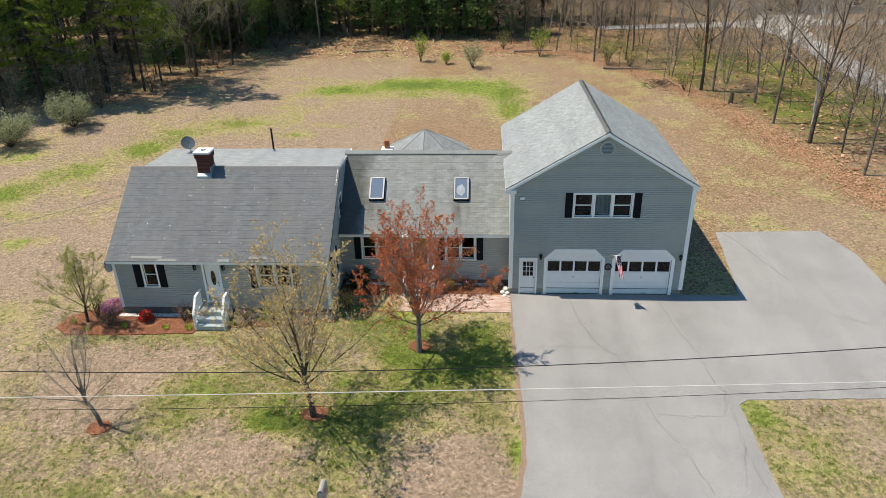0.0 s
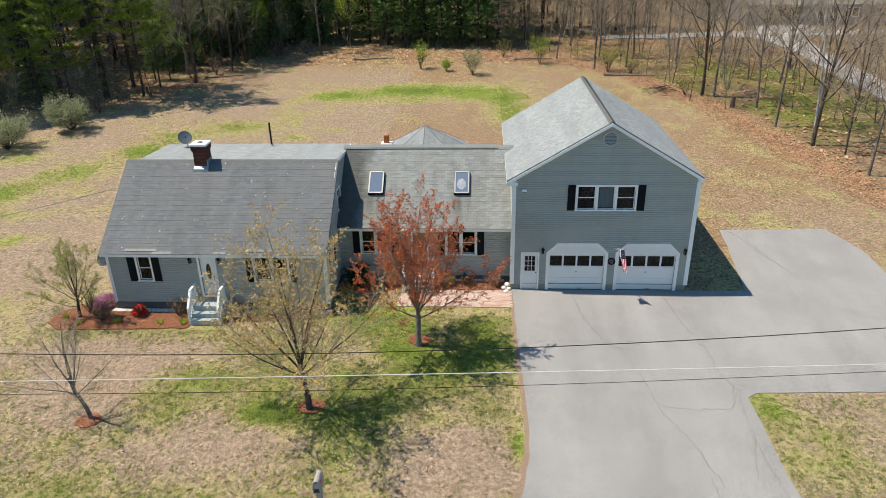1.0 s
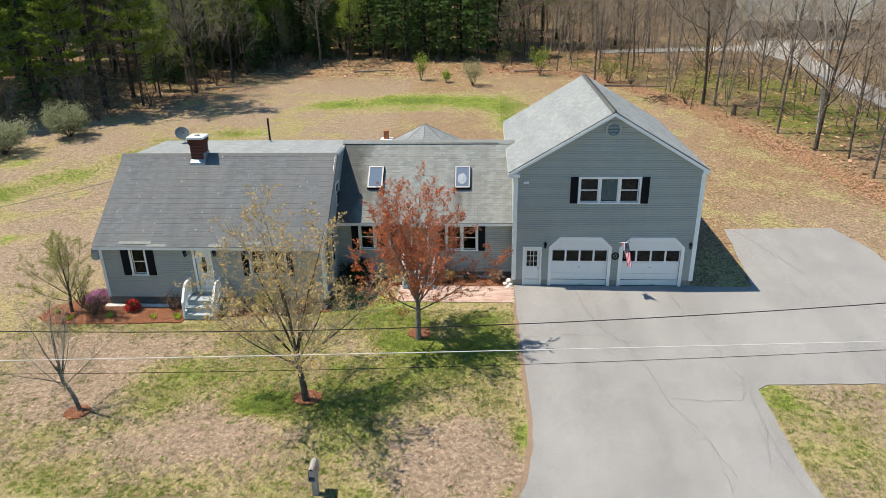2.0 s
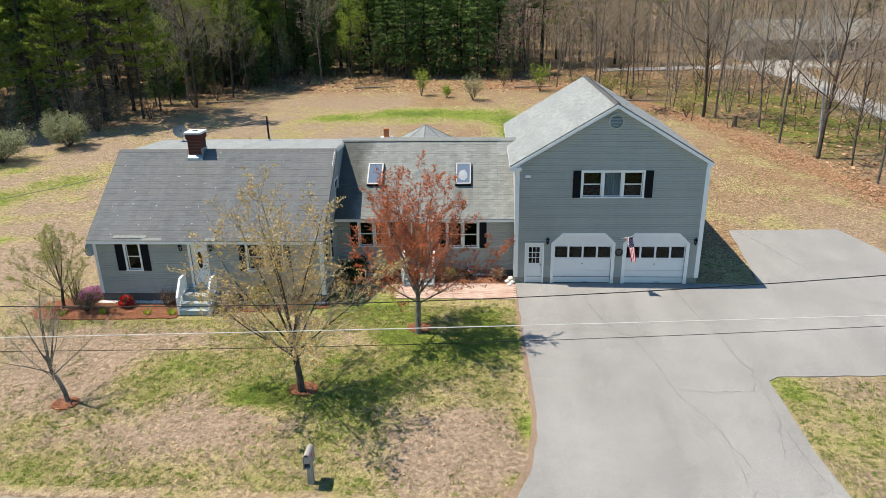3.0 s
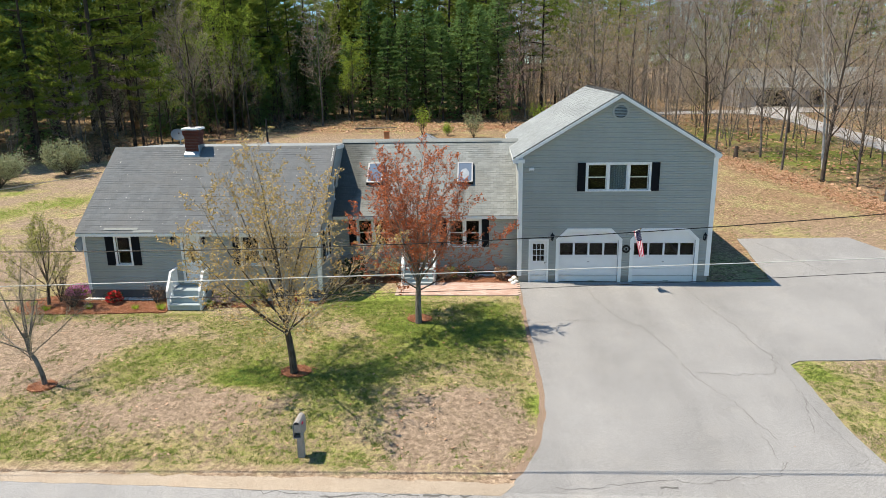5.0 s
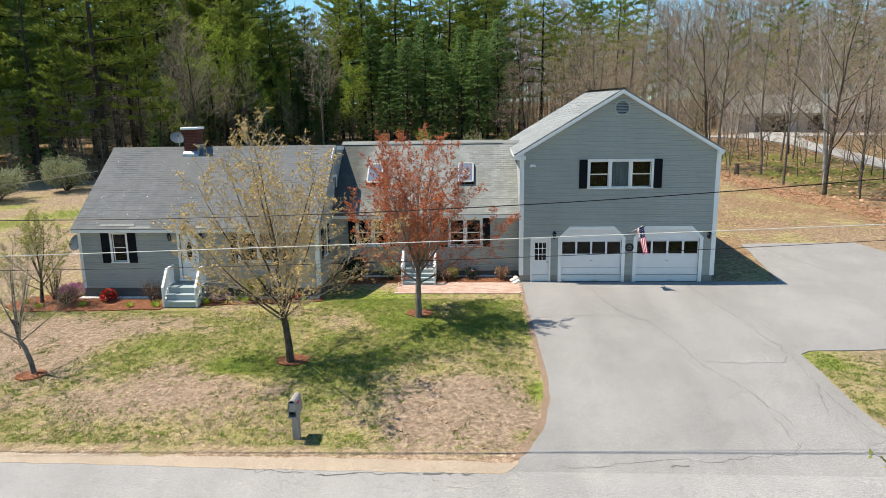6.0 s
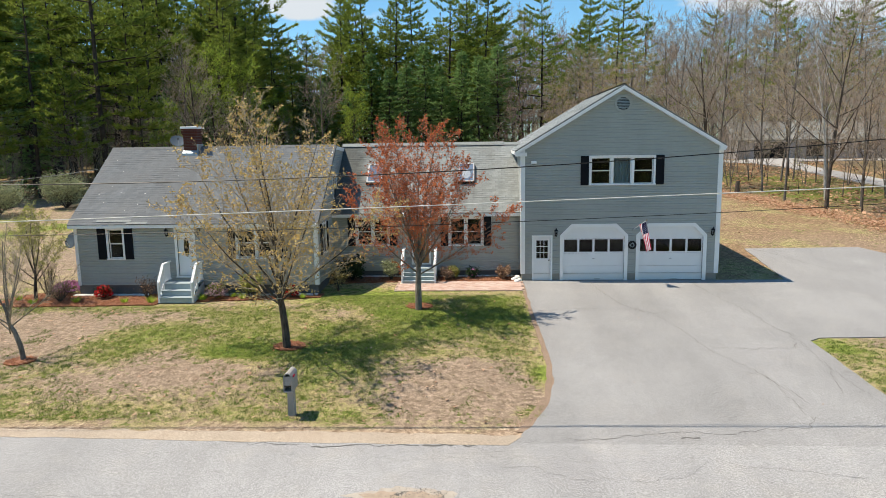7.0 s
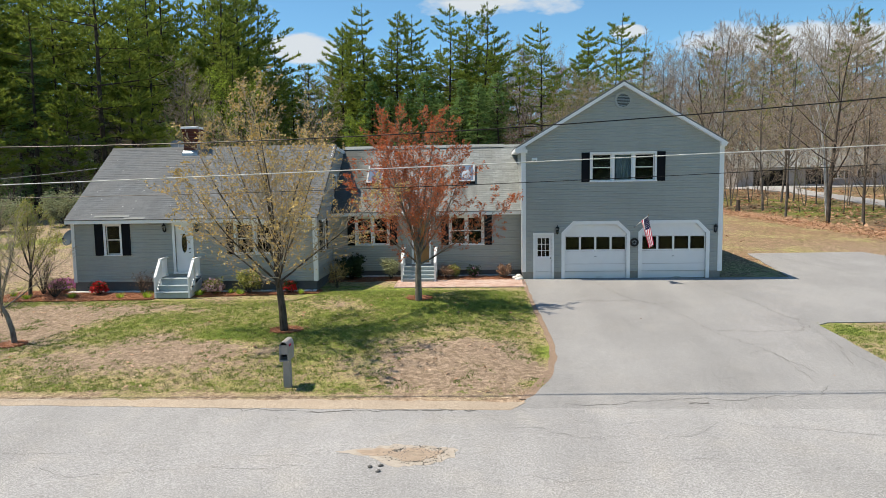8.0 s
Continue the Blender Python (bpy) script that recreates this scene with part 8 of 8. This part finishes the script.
# fallen branches and a stump by the woods
for k, (x, y, L, a, z) in enumerate(((16.2, 75.5, 6.5, -0.15, 0.16), (22.6, 63.6, 1.0, 1.4, 0.6), (-13.0, 85.0, 5.0, 0.2, 0.15), (6.0, 84.0, 4.5, 0.05, 0.2), (-28.6, 76.5, 4.0, 0.3, 0.15))):
    g = Geo()
    if k == 1:
        g.tube([(x, y, ground_z(y) - 0.1), (x, y, ground_z(y) + 0.5), (x + 0.03, y, ground_z(y) + 1.0)], [0.24, 0.19, 0.17], 9)
        solo("tree_stump", g, BARK, "broken dark tree stump by the woods", "stump")
    else:
        g.tube([(x - L / 2 * math.cos(a), y - L / 2 * math.sin(a), ground_z(y) + z), (x, y + 0.15, ground_z(y) + z), (x + L / 2 * math.cos(a), y + L / 2 * math.sin(a), ground_z(y) + z)], [0.10, 0.08, 0.04], 7)
        solo("fallen_log", g, BARK_PALE, "fallen grey log at the edge of the woods", "log", "fallen logs")

# ---- the neighbour's place behind the trees ----
nz = ground_z(108)
near_house = thing("neighbour_house", (48.5, 110.0, nz), "long pale ranch house behind the bare trees", "house")
NP = Plane(37.7, 107.0, (1, 0), (0, -1))
PALE = siding_material("pale grey clapboard", (0.33, 0.32, 0.33))
no = [(2.6, 7.6, 0.0, 2.5), (10.2, 13.0, 0.3, 2.5), (14.0, 15.8, 1.1, 2.3), (18.2, 19.8, 1.1, 2.3)]
part("wall", Geo().box(37.72, 60.0, 114.8, 115.0, nz - 0.3, nz + 3.0).box(37.7, 37.85, 107.2, 114.8, nz - 0.3, nz + 3.0).box(59.85, 60.0, 107.2, 114.8, nz - 0.3, nz + 3.0), PALE, near_house)
wall(NP, 22.3, nz - 0.3, [(0, nz + 3.0), (22.3, nz + 3.0)], [(a, b, nz + lo, nz + hi) for a, b, lo, hi in no], 0.18, near_house, "wall", PALE)
part("interior", Geo().box(37.9, 59.8, 109.5, 109.6, nz, nz + 3.0), ROOM, near_house)
for a, b, lo, hi in no[2:]:
    sash_window(NP, a, b, nz + lo, nz + hi, near_house, 2, shutters=0.35)
g = Geo()
NP.slab(g, 10.2, 13.0, nz + 0.3, nz + 2.5, -0.6, -0.5)
part("porch_wall", g, ROOM, near_house)
for sgn, yb in ((1, 106.4), (-1, 115.6)):
    o = (37.2, yb, nz + 2.85) if sgn > 0 else (60.5, yb, nz + 2.85)
    v = Vector((0, 111.0 - yb, 2.7))
    roof_slab(o, (sgn, 0, 0), v, 23.3, v.length, 0.2, SHINGLE_MID, near_house)
g = Geo()
for x in (37.7, 59.85):
    g = Geo()
    g.hexa([(x, 107.0, nz + 3.0), (x + 0.15, 107.0, nz + 3.0), (x + 0.15, 115.0, nz + 3.0), (x, 115.0, nz + 3.0), (x, 110.95, nz + 5.3), (x + 0.15, 110.95, nz + 5.3), (x + 0.15, 111.05, nz + 5.3), (x, 111.05, nz + 5.3)])
    part("gable", g, PALE, near_house)
part("corner_board", Geo().box(37.62, 37.85, 106.93, 107.0, nz - 0.3, nz + 2.9), TRIM, near_house)
track = [(16.0, 96.2), (27.5, 96.8), (33.0, 97.2), (36.0, 95.0), (37.2, 88.0), (36.9, 76.0), (36.8, 67.0), (38.5, 55.0), (42.0, 55.0), (40.2, 67.0), (40.3, 76.0), (40.6, 88.0), (42.0, 97.0), (56.0, 98.0), (56.0, 100.5), (46.5, 101.0), (46.0, 107.0), (39.5, 107.0), (37.5, 101.5), (27.5, 99.6), (16.0, 98.4)]
m = sheet(jagged(track + [track[0]], 0.25, 1.2, 19)[:-1], 0.10, 0.2)
m.materials.append(PAVEMENT_FAR)
tagged(new("neighbour_drive", m), "pale gravel drive behind the bare trees", "driveway", "", "structure")

# ---- grass blades, straw and fallen leaves ----
def scatter_blades(n, box, test, size, blades, seed, material, label, name):
    rng, g = random.Random(seed), Geo()
    made, tries = 0, 0
    while made < n and tries < n * 8:
        tries += 1
        x, y = rng.uniform(box[0], box[1]), rng.uniform(box[2], box[3])
        if not test(x, y, rng.random()):
            continue
        made += 1
        z = ground_z(y, x) - 0.005
        for k in range(blades):
            a = rng.uniform(0, 6.283)
            s = size * rng.uniform(0.6, 1.5)
            px, py = x + rng.gauss(0, 0.03), y + rng.gauss(0, 0.03)
            dx, dy = math.cos(a) * s * 0.9, math.sin(a) * s * 0.9
            wx, wy = -math.sin(a) * s * 0.10, math.cos(a) * s * 0.10
            i = len(g.v)
            g.v += [(px - wx, py - wy, z), (px + wx, py + wy, z), (px + dx, py + dy, z + s)]
            g.f.append((i, i + 1, i + 2))
    return solo(name, g, material, label, "grass", "", "stuff")


def on_lawn(x, y):
    """Open lawn: off the drive, the road, the beds and the house."""
    if y < 16.7 or (-20.6 < x < 1.7 and y > 27.1 and x < -7) or (x > -7.2 and x < 1.7 and y > 29.2):
        return False
    if 1.5 < x < 10.8 and y < 41 or 10.0 < x < 21.5 and 22.9 < y < 38.4:
        return False
    return not (HX0 - 0.3 < x < GX1 + 0.3 and 28.5 < y < 42)


scatter_blades(52000, (-21, 2.0, 16.6, 30.5), lambda x, y, r: on_lawn(x, y) and greenness(x, y) + 0.25 * noise.noise((x * 1.6, y * 1.6, 2.0)) > 0.28 + 0.36 * r, 0.046, 3, 501, GRASS, "tufts of short spring grass on the lawn", "grass")
tuft_rng, tufts = random.Random(505), Geo()
for k in range(17000):
    x, y = tuft_rng.uniform(-21, 19.0), tuft_rng.uniform(16.7, 29.5)
    if not on_lawn(x, y) or 10.0 < x < 10.8 or greenness(x, y) + 0.5 * noise.noise((x * 0.9, y * 0.9, 6.0)) < 0.00 + 0.46 * tuft_rng.random():
        continue
    spread = tuft_rng.uniform(0.025, 0.10)
    for j in range(int(6 + spread * 220)):
        a, s = tuft_rng.uniform(0, 6.283), tuft_rng.uniform(0.025, 0.055)
        p = Vector((x + tuft_rng.gauss(0, spread), y + tuft_rng.gauss(0, spread), 0))
        p.z = ground_z(p.y, p.x) - 0.004
        b = Vector((-math.sin(a), math.cos(a), 0)) * 0.009
        i = len(tufts.v)
        tufts.v += [tuple(p - b), tuple(p + b), (p.x + math.cos(a) * s * 0.6, p.y + math.sin(a) * s * 0.6, p.z + s)]
        tufts.f.append((i, i + 1, i + 2))
solo("grass_tufts", tufts, GRASS_DEEP, "scattered dark green grass tufts in the thin lawn", "grass", "", "stuff")
scatter_blades(9000, (-21, 2.0, 16.6, 30.5), lambda x, y, r: on_lawn(x, y), 0.050, 2, 502, GRASS_DRY, "dry straw-coloured blades in the lawn", "dry_grass")
scatter_blades(3600, (10.7, 19.0, 16.4, 23.2), lambda x, y, r: y > 16.5, 0.055, 3, 503, GRASS, "tufts of short grass beside the drive", "grass")
scatter_blades(9000, (-34, 12.0, 42.0, 76.0), lambda x, y, r: on_lawn(x, y) and greenness(x, y) > 0.42 + 0.25 * r, 0.11, 3, 504, GRASS, "grass tufts of the back lawn", "grass")


def scatter_leaves(n, box, test, size, seed, material, label):
    rng, g = random.Random(seed), Geo()
    made, tries = 0, 0
    while made < n and tries < n * 12:
        tries += 1
        x, y = rng.uniform(box[0], box[1]), rng.uniform(box[2], box[3])
        if not test(x, y, rng.random()):
            continue
        made += 1
        s, a, z = size * rng.uniform(0.6, 1.4), rng.uniform(0, 6.283), ground_z(y, x) + 0.02
        c, d = math.cos(a) * s, math.sin(a) * s
        t1, t2 = rng.uniform(-0.4, 0.8) * s, rng.uniform(-0.4, 0.8) * s
        i = len(g.v)
        g.v += [(x - c, y - d, z), (x + d * 0.6, y - c * 0.6, z + abs(t1)), (x + c, y + d, z + abs(t2)), (x - d * 0.6, y + c * 0.6, z)]
        g.f.append((i, i + 1, i + 2, i + 3))
    return solo("leaf_litter", g, material, label, "leaves", "", "stuff")


scatter_leaves(34000, (0, 42, 34, 88), lambda x, y, r: -0.8 < edge_distance(x, y) + 0.8 * noise.noise((x * 0.6, y * 0.6, 3.0)) < 5.0 and r < math.exp(-((edge_distance(x, y) - 1.6) / 1.35) ** 2), 0.066, 511, LITTER, "drift of fallen orange-brown leaves along the woods")
scatter_leaves(5000, (8, 45, 45, 100), lambda x, y, r: edge_distance(x, y) > 3, 0.16, 512, LITTER, "fallen leaves under the bare trees")
scatter_leaves(7000, (-50, 8, 46, 98), lambda x, y, r: x < left_edge(y) + 2 or y > 82, 0.16, 513, LITTER, "fallen leaves on the pine wood's floor")
scatter_leaves(900, (-21, 2, 16.6, 29), lambda x, y, r: on_lawn(x, y), 0.040, 514, GRASS_DRY, "pale dry leaves strewn over the lawn")
scatter_leaves(70, (2.2, 20.5, 16.5, 30.5), lambda x, y, r: x < 10.4 or y > 23.6, 0.030, 517, LITTER, "few dry leaves blown onto the drive")
scatter_leaves(420, (-21, 2, 16.6, 29), lambda x, y, r: on_lawn(x, y), 0.055, 516, LITTER, "dry brown leaves strewn over the lawn")
scatter_leaves(1500, (-30, 16, 42, 75), lambda x, y, r: on_lawn(x, y), 0.08, 515, LITTER, "dry leaves strewn over the back lawn")

# petals and bits of twig on the old roof, and a few newer tabs at its eave
rng, g = random.Random(61), Geo()
vh = slope_h.normalized()
nh = Vector((1, 0, 0)).cross(vh).normalized()
for k in range(70):
    p = Vector((rng.uniform(HX0, HX1), 28.52, EAVE_H)) + vh * rng.uniform(0.2, 5.2) + nh * 0.035
    r, a = rng.uniform(0.015, 0.04), rng.uniform(0, 3.14)
    u, w = Vector((math.cos(a), 0, 0)) + vh * math.sin(a), vh * math.cos(a) - Vector((math.sin(a), 0, 0))
    g.quad(p - u * r, p + w * r * 0.6, p + u * r + nh * 0.01, p - w * r * 0.6)
solo("roof_litter", g, STONE, "pale petals and bits strewn over the roof", "litter", "", "stuff")
for x0, n, row in ((-16.65, 5, 1), (-15.3, 3, 0), (-12.4, 2, 0), (-10.9, 3, 1)):
    for k in range(n):
        g = Geo()
        a, b = x0 + k * 0.305 + 0.006, x0 + (k + 1) * 0.305 - 0.006
        p = Vector((0, 28.52, EAVE_H)) + vh * (0.142 * row - 0.005)
        q = p + vh * 0.15
        top = [Vector((a, 0, 0)) + p + nh * 0.030, Vector((b, 0, 0)) + p + nh * 0.030, Vector((b, 0, 0)) + q + nh * 0.012, Vector((a, 0, 0)) + q + nh * 0.012]
        g.hexa([c - nh * 0.010 for c in top] + top)
        part("replaced_tab", g, SHINGLE_MID, cape)

# unseen pines added across the road, behind the viewer, to darken the windows' reflections
for k in range(60):
    x, y = wood_rng.uniform(-90, 90), wood_rng.uniform(-80, -20)
    grow_one(PINES, x, y, wood_rng.uniform(0.7, 0.9), 1.0, 4.0)
